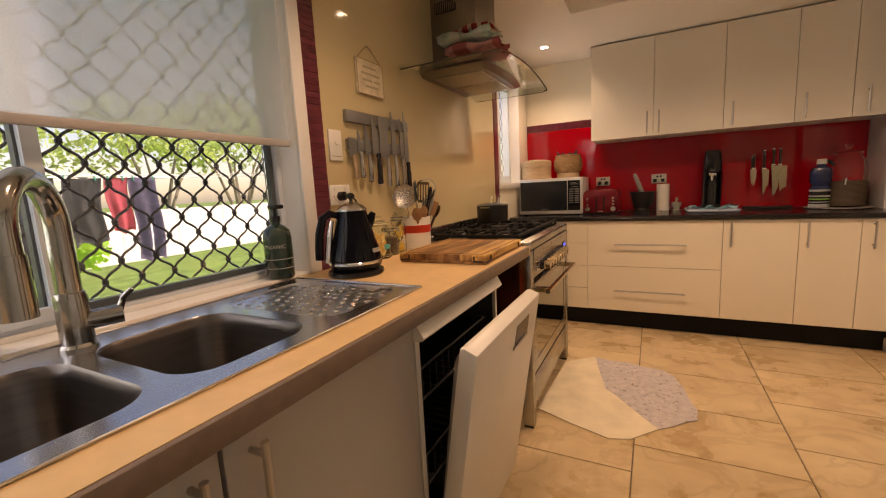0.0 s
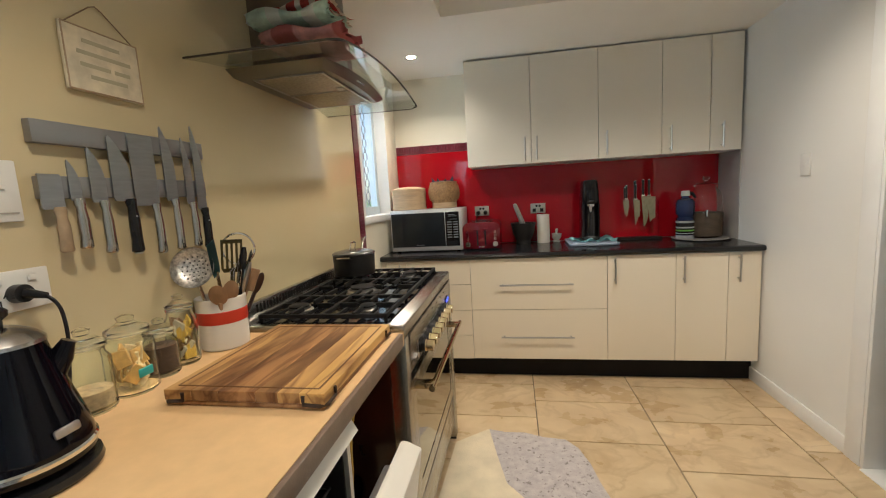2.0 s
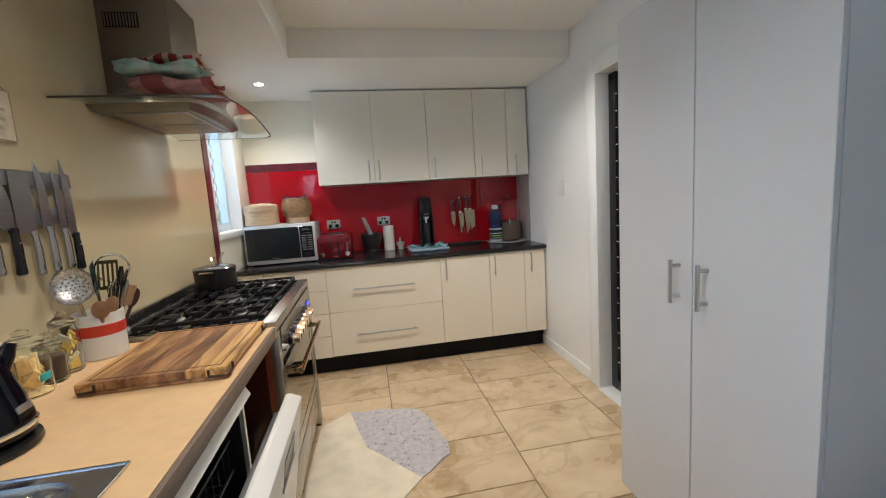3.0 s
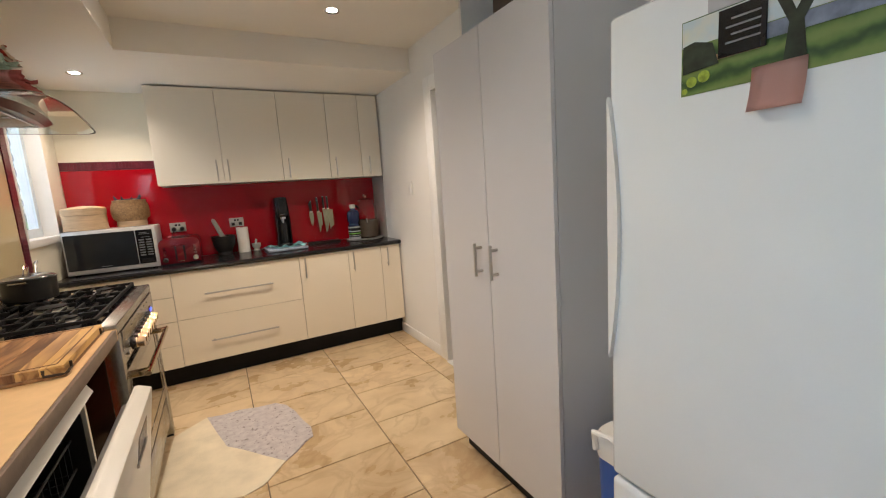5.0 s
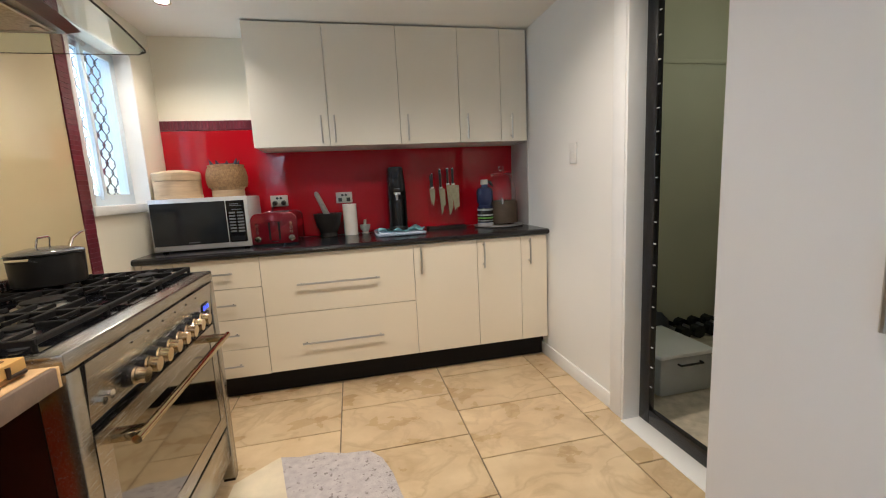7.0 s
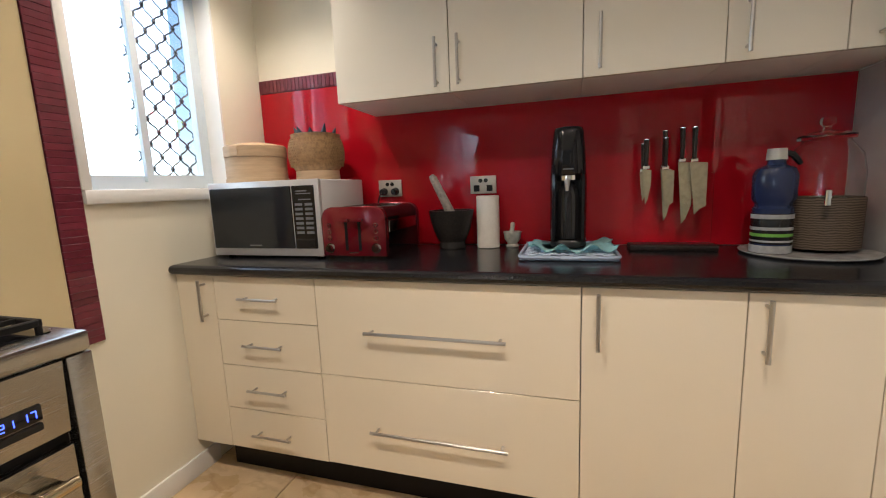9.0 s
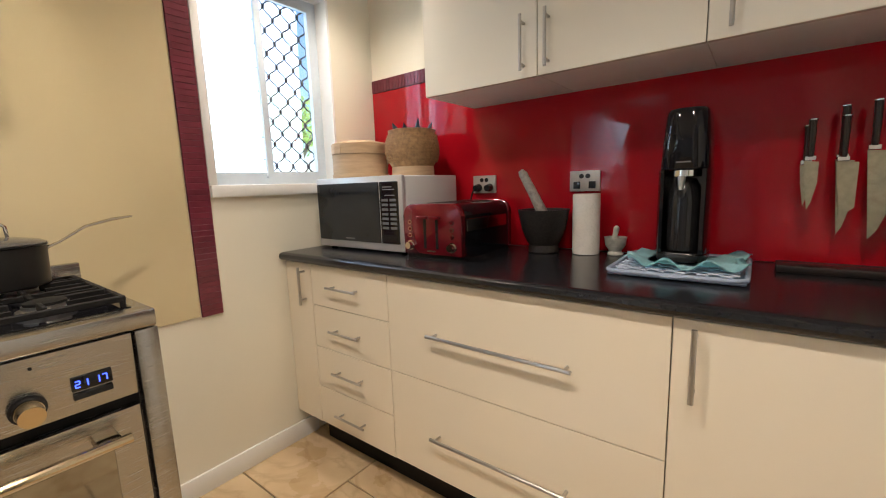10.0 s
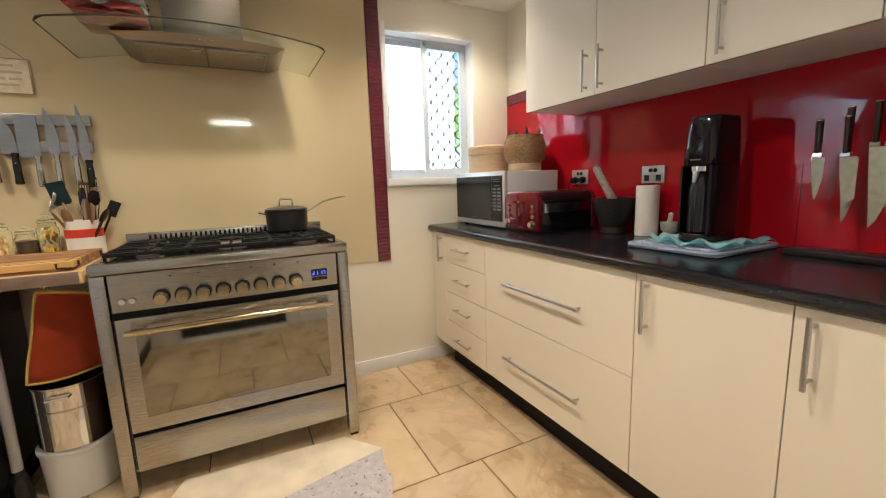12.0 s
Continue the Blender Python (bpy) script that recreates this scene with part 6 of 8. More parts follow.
# ---- floor mat ----
def speckled():
    """Grey-lilac sheet strewn with darker flecks and pits."""
    m = M("grey_speckle", (0.53, 0.49, 0.48), rough=0.85, var=0.10, scale=28, tint=(0.44, 0.40, 0.41), detail=6, bump=0.5, bscale=120)
    t = m.node_tree
    p = t.nodes["Principled BSDF"]
    src = p.inputs["Base Color"].links[0].from_socket
    co = [n for n in t.nodes if n.type == "TEX_COORD"][0]
    n = t.nodes.new("ShaderNodeTexNoise")
    n.inputs["Scale"].default_value, n.inputs["Detail"].default_value = 55.0, 3.0
    t.links.new(co.outputs["Object"], n.inputs["Vector"])
    mr = t.nodes.new("ShaderNodeMapRange")
    mr.inputs["From Min"].default_value, mr.inputs["From Max"].default_value = 0.60, 0.68
    t.links.new(n.outputs["Fac"], mr.inputs["Value"])
    mx = t.nodes.new("ShaderNodeMix")
    mx.data_type = "RGBA"
    mx.inputs["B"].default_value = (0.27, 0.235, 0.23, 1)
    t.links.new(mr.outputs[0], mx.inputs["Factor"])
    t.links.new(src, mx.inputs["A"])
    t.links.new(mx.outputs["Result"], p.inputs["Base Color"])
    return m


mt = thing("floor_mat", (0.95, -1.65, 0.0), "irregular flat mat in cream and speckled grey before the cooker", "mat")
CREAM_EDGE = [(0.768, -1.233), (0.755, -1.238), (0.60, -1.365), (0.568, -2.00), (0.74, -2.075), (0.93, -2.142), (1.02, -2.112), (1.135, -1.982)]
FOLD = [(1.04, -1.865), (0.95, -1.745), (0.872, -1.658), (0.826, -1.48)]
GREY_EDGE = [(0.768, -1.233), (0.826, -1.48), (0.872, -1.658), (0.95, -1.745), (1.04, -1.865), (1.135, -1.982), (1.20, -1.93), (1.255, -1.868), (1.303, -1.835), (1.312, -1.74), (1.282, -1.62), (1.262, -1.49), (1.225, -1.372), (1.168, -1.30), (1.06, -1.288), (0.96, -1.252), (0.86, -1.256)]
part("cream_field", prism(bmesh.new(), CREAM_EDGE + FOLD, 2, 0.0006, 0.006), M("cream_mat", (0.74, 0.65, 0.48), rough=0.75, var=0.10, scale=9, bump=0.4, bscale=220), mt, "cream smooth field")
part("grey_field", prism(bmesh.new(), GREY_EDGE, 2, 0.0006, 0.0065), speckled(), mt, "speckled grey field")

# ---- things on the black worktop ----
TOP = 0.9005
SILVER = M("silver_paint", (0.60, 0.60, 0.60), rough=0.3, metal=0.4, var=0.03)
WHITEMET = M("white_enamel", (0.70, 0.71, 0.71), rough=0.25, var=0.03)
MWGLASS = M("microwave_glass", (0.016, 0.019, 0.022), rough=0.08, var=0.2)
mx0, mx1, my0, my1, mz0, mz1 = 0.04, 0.572, -0.43, -0.065, 0.912, 1.212
mw = thing("microwave", (0.3, -0.25, TOP), "silver microwave oven with a black door and keypad", "microwave")
part("case", box(mx0, mx1, my0 + 0.022, my1, mz0, mz1, b=0.006), WHITEMET, mw)
fr_ = part("front_frame", box(mx0 - 0.001, mx1 + 0.001, my0, my0 + 0.021, mz0 - 0.002, mz1 + 0.002, b=0.006), SILVER, mw, "silver front")
part("door_glass", box(mx0 + 0.008, mx1 - 0.125, my0 - 0.004, my0 + 0.004, mz0 + 0.03, mz1 - 0.022, b=0.002, seg=1), MWGLASS, fr_, "black door glass")
kp = part("keypad", box(mx1 - 0.120, mx1 - 0.02, my0 - 0.004, my0 + 0.004, mz0 + 0.03, mz1 - 0.022, b=0.002, seg=1), BLACKGLOSS, fr_, "black keypad")
KEYC = M("key_grey", (0.15, 0.155, 0.16), rough=0.5)
for i in range(7):
    for j in range(2):
        x = mx1 - 0.108 + 0.045 * j
        z = mz1 - 0.10 - 0.0185 * i
        part("key", box(x, x + 0.034, my0 - 0.0052, my0 - 0.0042, z, z + 0.010), KEYC, kp)
for z, a, b in ((mz1 - 0.045, 0.02, 0.07), (mz1 - 0.055, 0.02, 0.085), (mz1 - 0.078, 0.03, 0.085)):
    part("label_line", box(mx1 - 0.12 + a, mx1 - 0.12 + b, my0 - 0.0050, my0 - 0.0042, z, z + 0.004), KEYC, kp)
part("open_button", box(mx1 - 0.108, mx1 - 0.032, my0 - 0.0055, my0 - 0.0042, mz0 + 0.038, mz0 + 0.066, b=0.0005, seg=1), BLACK, kp)
part("maker_mark", box(mx0 + 0.19, mx0 + 0.25, my0 - 0.0048, my0 - 0.0042, mz0 + 0.040, mz0 + 0.045), KEYC, fr_)
for x in (mx0 + 0.04, mx1 - 0.04):
    for y in (my0 + 0.05, my1 - 0.05):
        part("foot", cyl(bmesh.new(), (x, y, TOP), (x, y, mz0 + 0.001), 0.014, n=12), BLACK, mw)

BAMBOO = M("bamboo_strip", (0.52, 0.37, 0.22), rough=0.6, var=0.12, scale=12, stretch=(1, 1, 6), bump=0.15)
st = thing("bamboo_steamer", (0.148, -0.25, mz1 + 0.002), "round lidded bamboo steamer on top of the microwave", "steamer")
sz = mz1 + 0.0025
part("basket", lathe(bmesh.new(), [(0.1255, 0), (0.128, 0.002), (0.128, 0.106), (0.124, 0.108)], (0.148, -0.25, sz), n=40), BAMBOO, st)
lid = part("lid", lathe(bmesh.new(), [(0.1265, 0), (0.1305, 0.001), (0.1305, 0.045), (0.124, 0.050), (0.07, 0.062), (0.002, 0.067)], (0.148, -0.25, sz + 0.1085), n=40), BAMBOO, st, "shallow domed lid")
part("hoop", lathe(bmesh.new(), [(0.1285, 0), (0.1312, 0.001), (0.1312, 0.016), (0.1285, 0.017)], (0.148, -0.25, sz + 0.001), n=40, close=False), BAMBOO, st)
part("lap_joint", box(0.128, 0.168, -0.3828, -0.3795, sz + 0.112, sz + 0.148, b=0.001, seg=1), BAMBOO, lid)

WOVEN = striped("woven_cane", [(0.0, (0.16, 0.085, 0.035)), (0.5, (0.36, 0.21, 0.09)), (1.0, (0.46, 0.30, 0.14))], 55.0, 3.0, 0.6, axis="Z")
CANE = M("dark_cane", (0.30, 0.18, 0.08), rough=0.6, var=0.35, scale=60, bump=0.4, bscale=120)
bk = thing("cane_basket", (0.412, -0.175, mz1), "rounded woven cane basket with a dark cloth inside", "basket")
part("bowl", lathe(bmesh.new(), [(0.090, 0), (0.093, 0.002), (0.092, 0.040), (0.110, 0.066), (0.121, 0.105), (0.118, 0.148), (0.104, 0.186), (0.107, 0.198), (0.100, 0.200), (0.095, 0.188), (0.08, 0.06)], (0.412, -0.175, sz), n=36), CANE, bk)
part("plain_hoop", lathe(bmesh.new(), [(0.0932, 0), (0.0955, 0.001), (0.0945, 0.038), (0.0925, 0.040)], (0.412, -0.175, sz + 0.001), n=36, close=False), BAMBOO, bk, "plain bamboo foot band")
bm = bmesh.new()
for k in range(60):
    a = 2 * math.pi * k / 60
    for m_ in range(10):
        zz = 0.064 + 0.0122 * m_
        rr = 0.1205 - 0.0105 * ((m_ - 4.2) / 4.8) ** 2
        a2 = a + (math.pi / 60 if m_ % 2 else 0)
        lathe(bm, [(0.0005, -0.0062), (0.0026, 0.0), (0.0005, 0.0062)], (0.412 + rr * math.cos(a2), -0.175 + rr * math.sin(a2), sz + zz), n=5, close=False)
w_ = part("weave", bm, WOVEN, bk)
w_["kind"] = "stuff"
CLOTHD = M("dark_blue_cloth", (0.03, 0.035, 0.05), rough=0.9, var=0.3, scale=30, bump=0.5)
cl = part("cloth_top", lathe(bmesh.new(), [(0.092, 0), (0.094, 0.012), (0.05, 0.02), (0.002, 0.022)], (0.412, -0.175, sz + 0.188), n=24), CLOTHD, bk, "dark cloth filling")
for a, l_ in ((200, 0.03), (250, 0.022), (330, 0.034), (40, 0.028), (290, 0.016)):
    d = Vector((math.cos(radians(a)), math.sin(radians(a)), 0))
    part("cloth_corner", cyl(bmesh.new(), Vector((0.412, -0.175, sz + 0.196)) + d * 0.076, Vector((0.412, -0.175, sz + 0.206 + l_)) + d * 0.092, 0.014, 0.001, n=8), CLOTHD, cl)

# toaster
TRED = M("toaster_red", (0.175, 0.005, 0.014), rough=0.16, var=0.08, coat=0.8, metal=0.4)
tx, ty = 0.708, -0.235
to = thing("toaster", (tx, ty, TOP), "dark red four-slice toaster with chrome dials", "toaster")
hw_, hh_ = 0.134, 0.202
outl = [(-hw_, 0.012), (hw_, 0.012), (hw_, hh_ - 0.05)] + [(hw_ - 0.045 + 0.045 * math.cos(radians(a)), hh_ - 0.045 + 0.045 * math.sin(radians(a))) for a in range(0, 91, 15)] + [(-hw_ + 0.045 + 0.045 * math.cos(radians(a)), hh_ - 0.045 + 0.045 * math.sin(radians(a))) for a in range(90, 181, 15)]
bm = prism(bmesh.new(), [(tx + a, TOP + b) for a, b in outl], 1, ty - 0.195, ty - 0.165, b=0.004)
fp = part("front_panel", bm, TRED, to, "rounded red front panel", sharp=50)
bm = prism(bmesh.new(), [(tx + a, TOP + b) for a, b in outl], 1, ty + 0.155, ty + 0.18, b=0.004)
part("rear_panel", bm, TRED, to, sharp=50)
bm = prism(bmesh.new(), [(tx + a * 0.97, TOP + 0.004 + b * 0.97) for a, b in outl], 1, ty - 0.1645, ty + 0.1545)
bd_ = part("body", bm, BLACKGLOSS, to, "black mirror-finish body", sharp=50)
part("side_plate", box(tx + 0.1303, tx + 0.1320, ty - 0.15, ty + 0.14, TOP + 0.10, TOP + 0.145, b=0.0006, seg=1), CHROME, bd_, "polished side plate")
part("side_plate", box(tx - 0.1320, tx - 0.1303, ty - 0.15, ty + 0.14, TOP + 0.10, TOP + 0.145, b=0.0006, seg=1), CHROME, bd_, "polished side plate")
for x in (tx - 0.06, tx - 0.02, tx + 0.02, tx + 0.06):
    part("slot", box(x - 0.013, x + 0.013, ty - 0.12, ty + 0.12, TOP + hh_ * 0.97 + 0.002, TOP + hh_ * 0.97 + 0.006), BLACK, bd_)
part("base", box(tx - 0.125, tx + 0.125, ty - 0.185, ty + 0.17, TOP, TOP + 0.014), BLACK, to)
fyt = ty - 0.195
for x in (tx - 0.098, tx + 0.098):
    part("dial", cyl(cyl(bmesh.new(), (x, fyt, TOP + 0.045), (x, fyt - 0.006, TOP + 0.045), 0.019, n=20), (x, fyt - 0.006, TOP + 0.045), (x, fyt - 0.022, TOP + 0.045), 0.015, 0.013, n=20), CHROME, fp, "chrome dial")
    for k in range(3):
        bt_ = part("button", cyl(bmesh.new(), (x, fyt + 0.001, TOP + 0.083 + 0.025 * k), (x, fyt - 0.005, TOP + 0.083 + 0.025 * k), 0.0085, n=16), CHROME, fp)
        part("button_cap", cyl(bmesh.new(), (x, fyt - 0.0045, TOP + 0.083 + 0.025 * k), (x, fyt - 0.0062, TOP + 0.083 + 0.025 * k), 0.0055, n=14), TRED, bt_)
for x in (tx - 0.028, tx + 0.028):
    part("lever_slot", box(x - 0.006, x + 0.006, fyt - 0.0012, fyt + 0.001, TOP + 0.035, TOP + 0.155), BLACK, fp)
    part("lever", box(x - 0.022, x + 0.022, fyt - 0.024, fyt - 0.002, TOP + 0.146, TOP + 0.158, b=0.003), TRED, fp)
part("maker_mark", box(tx - 0.02, tx + 0.02, fyt - 0.0012, fyt + 0.0005, TOP + 0.024, TOP + 0.029), CHROME, fp)

# mortar and pestle
GRANITE = M("dark_granite", (0.022, 0.019, 0.017), rough=0.45, var=0.4, scale=120, bump=0.15, bscale=180)
PESTLE = M("pale_granite", (0.36, 0.33, 0.30), rough=0.6, var=0.3, scale=90)
mo = thing("mortar", (1.012, -0.115, TOP), "dark granite mortar on the black worktop", "mortar")
part("bowl", lathe(bmesh.new(), [(0.055, 0), (0.058, 0.004), (0.055, 0.03), (0.062, 0.04), (0.082, 0.09), (0.094, 0.152), (0.097, 0.164), (0.084, 0.164), (0.075, 0.13), (0.05, 0.08), (0.002, 0.06)], (1.012, -0.115, TOP), n=36), GRANITE, mo)
pe = thing("pestle", (1.0, -0.12, TOP + 0.07), "pale granite pestle leaning in the dark mortar", "pestle")
part("shaft", tube(bmesh.new(), [(1.032, -0.098, TOP + 0.082), (1.01, -0.12, TOP + 0.15), (0.985, -0.145, TOP + 0.22), (0.955, -0.175, TOP + 0.30), (0.949, -0.181, TOP + 0.312)], [0.022, 0.021, 0.018, 0.016, 0.010], n=14), PESTLE, pe)

# paper towel, small mortar
PAPER = M("paper_towel", (0.80, 0.76, 0.70), rough=0.95, var=0.04, scale=30, bump=0.6, bscale=120)
rl = thing("paper_towel_roll", (1.165, -0.085, TOP), "upright white paper towel roll on the worktop", "paper towel")
part("roll", lathe(bmesh.new(), [(0.046, 0), (0.048, 0.002), (0.048, 0.218), (0.046, 0.220), (0.020, 0.220), (0.020, 0.21)], (1.165, -0.085, TOP), n=32), PAPER, rl)
part("core", lathe(bmesh.new(), [(0.0195, 0.0), (0.0195, 0.219), (0.017, 0.219), (0.017, 0.0)], (1.165, -0.085, TOP + 0.001), n=20, close=False), M("cardboard", (0.30, 0.20, 0.12), rough=0.9), rl)
MARBLE = M("grey_green_marble", (0.50, 0.50, 0.44), rough=0.3, var=0.3, scale=40)
sm = thing("mortar", (1.266, -0.07, TOP), "small pale marble mortar beside the paper roll", "mortar")
part("bowl", lathe(bmesh.new(), [(0.026, 0), (0.028, 0.004), (0.020, 0.014), (0.034, 0.035), (0.037, 0.06), (0.039, 0.064), (0.033, 0.064), (0.028, 0.045), (0.002, 0.03)], (1.266, -0.07, TOP), n=28), MARBLE, sm)
pe = thing("pestle", (1.266, -0.07, TOP + 0.032), "small pale marble pestle in the marble mortar", "pestle")
part("shaft", tube(bmesh.new(), [(1.262, -0.07, TOP + 0.038), (1.264, -0.07, TOP + 0.07), (1.268, -0.068, TOP + 0.098), (1.269, -0.068, TOP + 0.104)], [0.011, 0.009, 0.010, 0.005], n=12), MARBLE, pe)

# tray, cloth, soda maker
TRAYM = M("blue_grey_tray", (0.30, 0.36, 0.47), rough=0.35, var=0.06)
tr = thing("drip_tray", (1.49, -0.22, TOP), "blue-grey plastic drip tray with a lattice top", "tray")
part("pan", pressed_plate(1.33, 1.655, -0.41, -0.04, TOP + 0.003, []), TRAYM, tr)
bm = bmesh.new()
lp = rounded(1.33, 1.655, -0.41, -0.04, 0.03)
tube(bm, [(x, y, TOP + 0.013) for x, y in lp + lp[:1]], 0.0065, n=8, flat=1.0)
part("rim", bm, TRAYM, tr)
bm = bmesh.new()
r_ = random.Random(3)
for i in range(-12, 14):
    for s in (1, -1):
        x0, x1 = 1.345, 1.64
        pts = []
        for k in range(24):
            x = x0 + (x1 - x0) * k / 23
            y = -0.225 + s * (x - 1.49) * 0.75 + i * 0.036
            if -0.40 < y < -0.05:
                pts.append((x, y, TOP + 0.0185))
        if len(pts) > 1:
            tube(bm, pts, 0.0020, n=4)
part("lattice", bm, M("pale_lattice", (0.52, 0.57, 0.68), rough=0.4), tr, "pale raised lattice")
part("grip", tube(bmesh.new(), arc((1.50, -0.412, TOP + 0.012), 0.03, 180, 360, 10, (1, 0, 0), (0, 0.35, 0)), 0.004, n=6), TRAYM, tr)

AQUA = M("aqua_cloth", (0.46, 0.76, 0.80), rough=0.95, var=0.12, scale=25, bump=0.8, bscale=240)
dc = thing("dish_cloth", (1.50, -0.19, TOP + 0.022), "crumpled aqua dish cloth under the soda maker", "cloth")
bm = bmesh.new()
gr = []
for i in range(25):
    row = []
    for j in range(19):
        u_, v_ = i / 24, j / 18
        x = 1.350 + 0.300 * u_ + 0.012 * math.sin(v_ * 8)
        y = -0.372 + 0.275 * v_ + 0.014 * math.sin(u_ * 7 + 1)
        e_ = max(min(1, 5 * max(0, abs(u_ - 0.45) - 0.25)), min(1, 6 * max(0, 0.28 - v_)))
        z = TOP + 0.0225 + e_ * (0.014 + 0.016 * math.sin(u_ * 19 + v_ * 7) * math.sin(v_ * 9 + 1))
        row.append(bm.verts.new((x, y, z)))
    gr.append(row)
for i in range(24):
    for j in range(18):
        bm.faces.new((gr[i][j], gr[i + 1][j], gr[i + 1][j + 1], gr[i][j + 1]))
bmesh.ops.solidify(bm, geom=bm.faces[:], thickness=0.003)
part("cloth", bm, AQUA, dc, sharp=80)

sx_, sy_ = 1.492, -0.185
sz_ = TOP + 0.027
so = thing("soda_maker", (sx_, sy_, sz_), "tall glossy black soda water maker", "soda maker")
SODA_Y0, SODA_Y1 = sy_ - 0.095, sy_ + 0.088


def soda_shell(levels, y0, y1):
    """Rounded upright shell through levels of (z, half width, front setback)."""
    bm = bmesh.new()
    prev = None
    for z, hw2, dy in levels:
        lp = rounded(sx_ - hw2, sx_ + hw2, y0 + dy, y1, min(0.042, hw2 * 0.75))
        loop = [bm.verts.new((x, y, sz_ + z)) for x, y in lp]
        if prev:
            for i in range(len(loop)):
                j = (i + 1) % len(loop)
                bm.faces.new((prev[i], prev[j], loop[j], loop[i]))
        else:
            bm.faces.new(loop[::-1])
        prev = loop
    bm.faces.new(prev)
    return bm


part("base", soda_shell([(0.0, 0.060, 0.0), (0.004, 0.064, 0.0), (0.020, 0.064, 0.0), (0.026, 0.060, 0.004)], SODA_Y0, SODA_Y1), BLACK, so)
ring_ = [(sx_ - 0.063, SODA_Y0 + 0.022), (sx_ - 0.055, SODA_Y0 + 0.006), (sx_ - 0.046, SODA_Y0 + 0.004), (sx_ - 0.046, sy_ + 0.0), (sx_ + 0.046, sy_ + 0.0), (sx_ + 0.046, SODA_Y0 + 0.004), (sx_ + 0.055, SODA_Y0 + 0.006), (sx_ + 0.063, SODA_Y0 + 0.022)]
ring_ += [(sx_ + 0.063, SODA_Y1 - 0.03), (sx_ + 0.052, SODA_Y1 - 0.006), (sx_ + 0.034, SODA_Y1), (sx_ - 0.034, SODA_Y1), (sx_ - 0.052, SODA_Y1 - 0.006), (sx_ - 0.063, SODA_Y1 - 0.03)]
part("column", prism(bmesh.new(), ring_, 2, sz_ + 0.0262, sz_ + 0.2618), BLACKGLOSS, so, "glossy column with a bottle recess", sharp=50)
hd_ = part("head", soda_shell([(0.2622, 0.0605, 0.002), (0.266, 0.0625, 0.0), (0.35, 0.058, 0.004), (0.415, 0.0525, 0.010), (0.427, 0.048, 0.016), (0.431, 0.034, 0.03)], SODA_Y0, SODA_Y1), BLACKGLOSS, so, "rounded glossy head", sharp=50)
part("collar", lathe(bmesh.new(), [(0.036, 0), (0.040, 0.002), (0.040, 0.018), (0.036, 0.020)], (sx_, sy_ - 0.050, sz_ + 0.241), n=28), CHROME, so, "chrome bottle collar")
part("nozzle", cyl(bmesh.new(), (sx_ - 0.004, sy_ - 0.088, sz_ + 0.205), (sx_ - 0.004, sy_ - 0.080, sz_ + 0.242), 0.006, 0.011, n=14), NICKEL, so)
part("maker_mark", box(sx_ - 0.018, sx_ + 0.018, sy_ - 0.0962, sy_ - 0.0935, sz_ + 0.280, sz_ + 0.284), KEYC, hd_)
g_ = part("bottle", lathe(bmesh.new(), [(0.034, 0), (0.041, 0.006), (0.041, 0.15), (0.036, 0.18), (0.024, 0.20), (0.020, 0.21), (0.018, 0.20), (0.033, 0.178), (0.038, 0.148), (0.038, 0.008), (0.01, 0.006)], (sx_, sy_ - 0.050, sz_ + 0.0265), n=28), M("smoked_plastic", (0.02, 0.02, 0.022), rough=0.08, trans=0.3), so, "smoky plastic bottle")

# knife stand with knives on a clear board
ks = thing("knife_stand", (1.86, -0.12, TOP), "clear magnetic knife stand with a dark wooden base", "knife stand")
part("base", box(1.715, 2.005, -0.165, -0.075, TOP, TOP + 0.020, b=0.003), M("dark_walnut", (0.012, 0.008, 0.007), rough=0.5, var=0.3, scale=30), ks, "dark wooden base")
g_ = part("clear_board", box(1.73, 1.99, -0.124, -0.116, TOP + 0.0205, TOP + 0.285, b=0.001, seg=1), M("clear_acrylic", (0.97, 0.95, 0.93), rough=0.02, trans=1.0, ior=1.12), ks, "clear acrylic board")
g_.visible_shadow = False
# Blade colour holds the yellow-olive tone reflected in the steel.
DAMASK = M("etched_blade_olive_sheen", (0.43, 0.39, 0.28), rough=0.42, metal=0.9, var=0.12, scale=60)
HBLK = M("dark_wood_handle", (0.022, 0.016, 0.013), rough=0.4, var=0.3, scale=40)


def stand_knife(x, y, zt, zb, ztip, w, label, wide=False):
    k = thing("chef_knife", (x, y, ztip), label, "knife", "knives on the clear stand")
    out = [(x - 0.008, zb), (x + w, zb - 0.004), (x + w, ztip + (0.03 if wide else 0.07)), (x + w * 0.6, ztip + 0.02), (x + w * 0.25, ztip), (x - 0.004, zb - 0.05)]
    part("blade", prism(bmesh.new(), out, 1, y, y + 0.0022), DAMASK, k)
    part("bolster", box(x - 0.008, x + 0.016, y - 0.004, y + 0.006, zb, zb + 0.012, b=0.001, seg=1), CHROME, k)
    part("handle", tube(bmesh.new(), [(x + 0.004, y + 0.001, zb + 0.010), (x + 0.004, y + 0.001, zb + 0.06), (x + 0.003, y + 0.001, zt)], [0.0088, 0.0096, 0.0104], n=10, flat=0.8), HBLK, k)
    part("pommel", cyl(bmesh.new(), (x + 0.003, y + 0.001, zt), (x + 0.003, y + 0.001, zt + 0.003), 0.0102, n=10), CHROME, k)
    return k


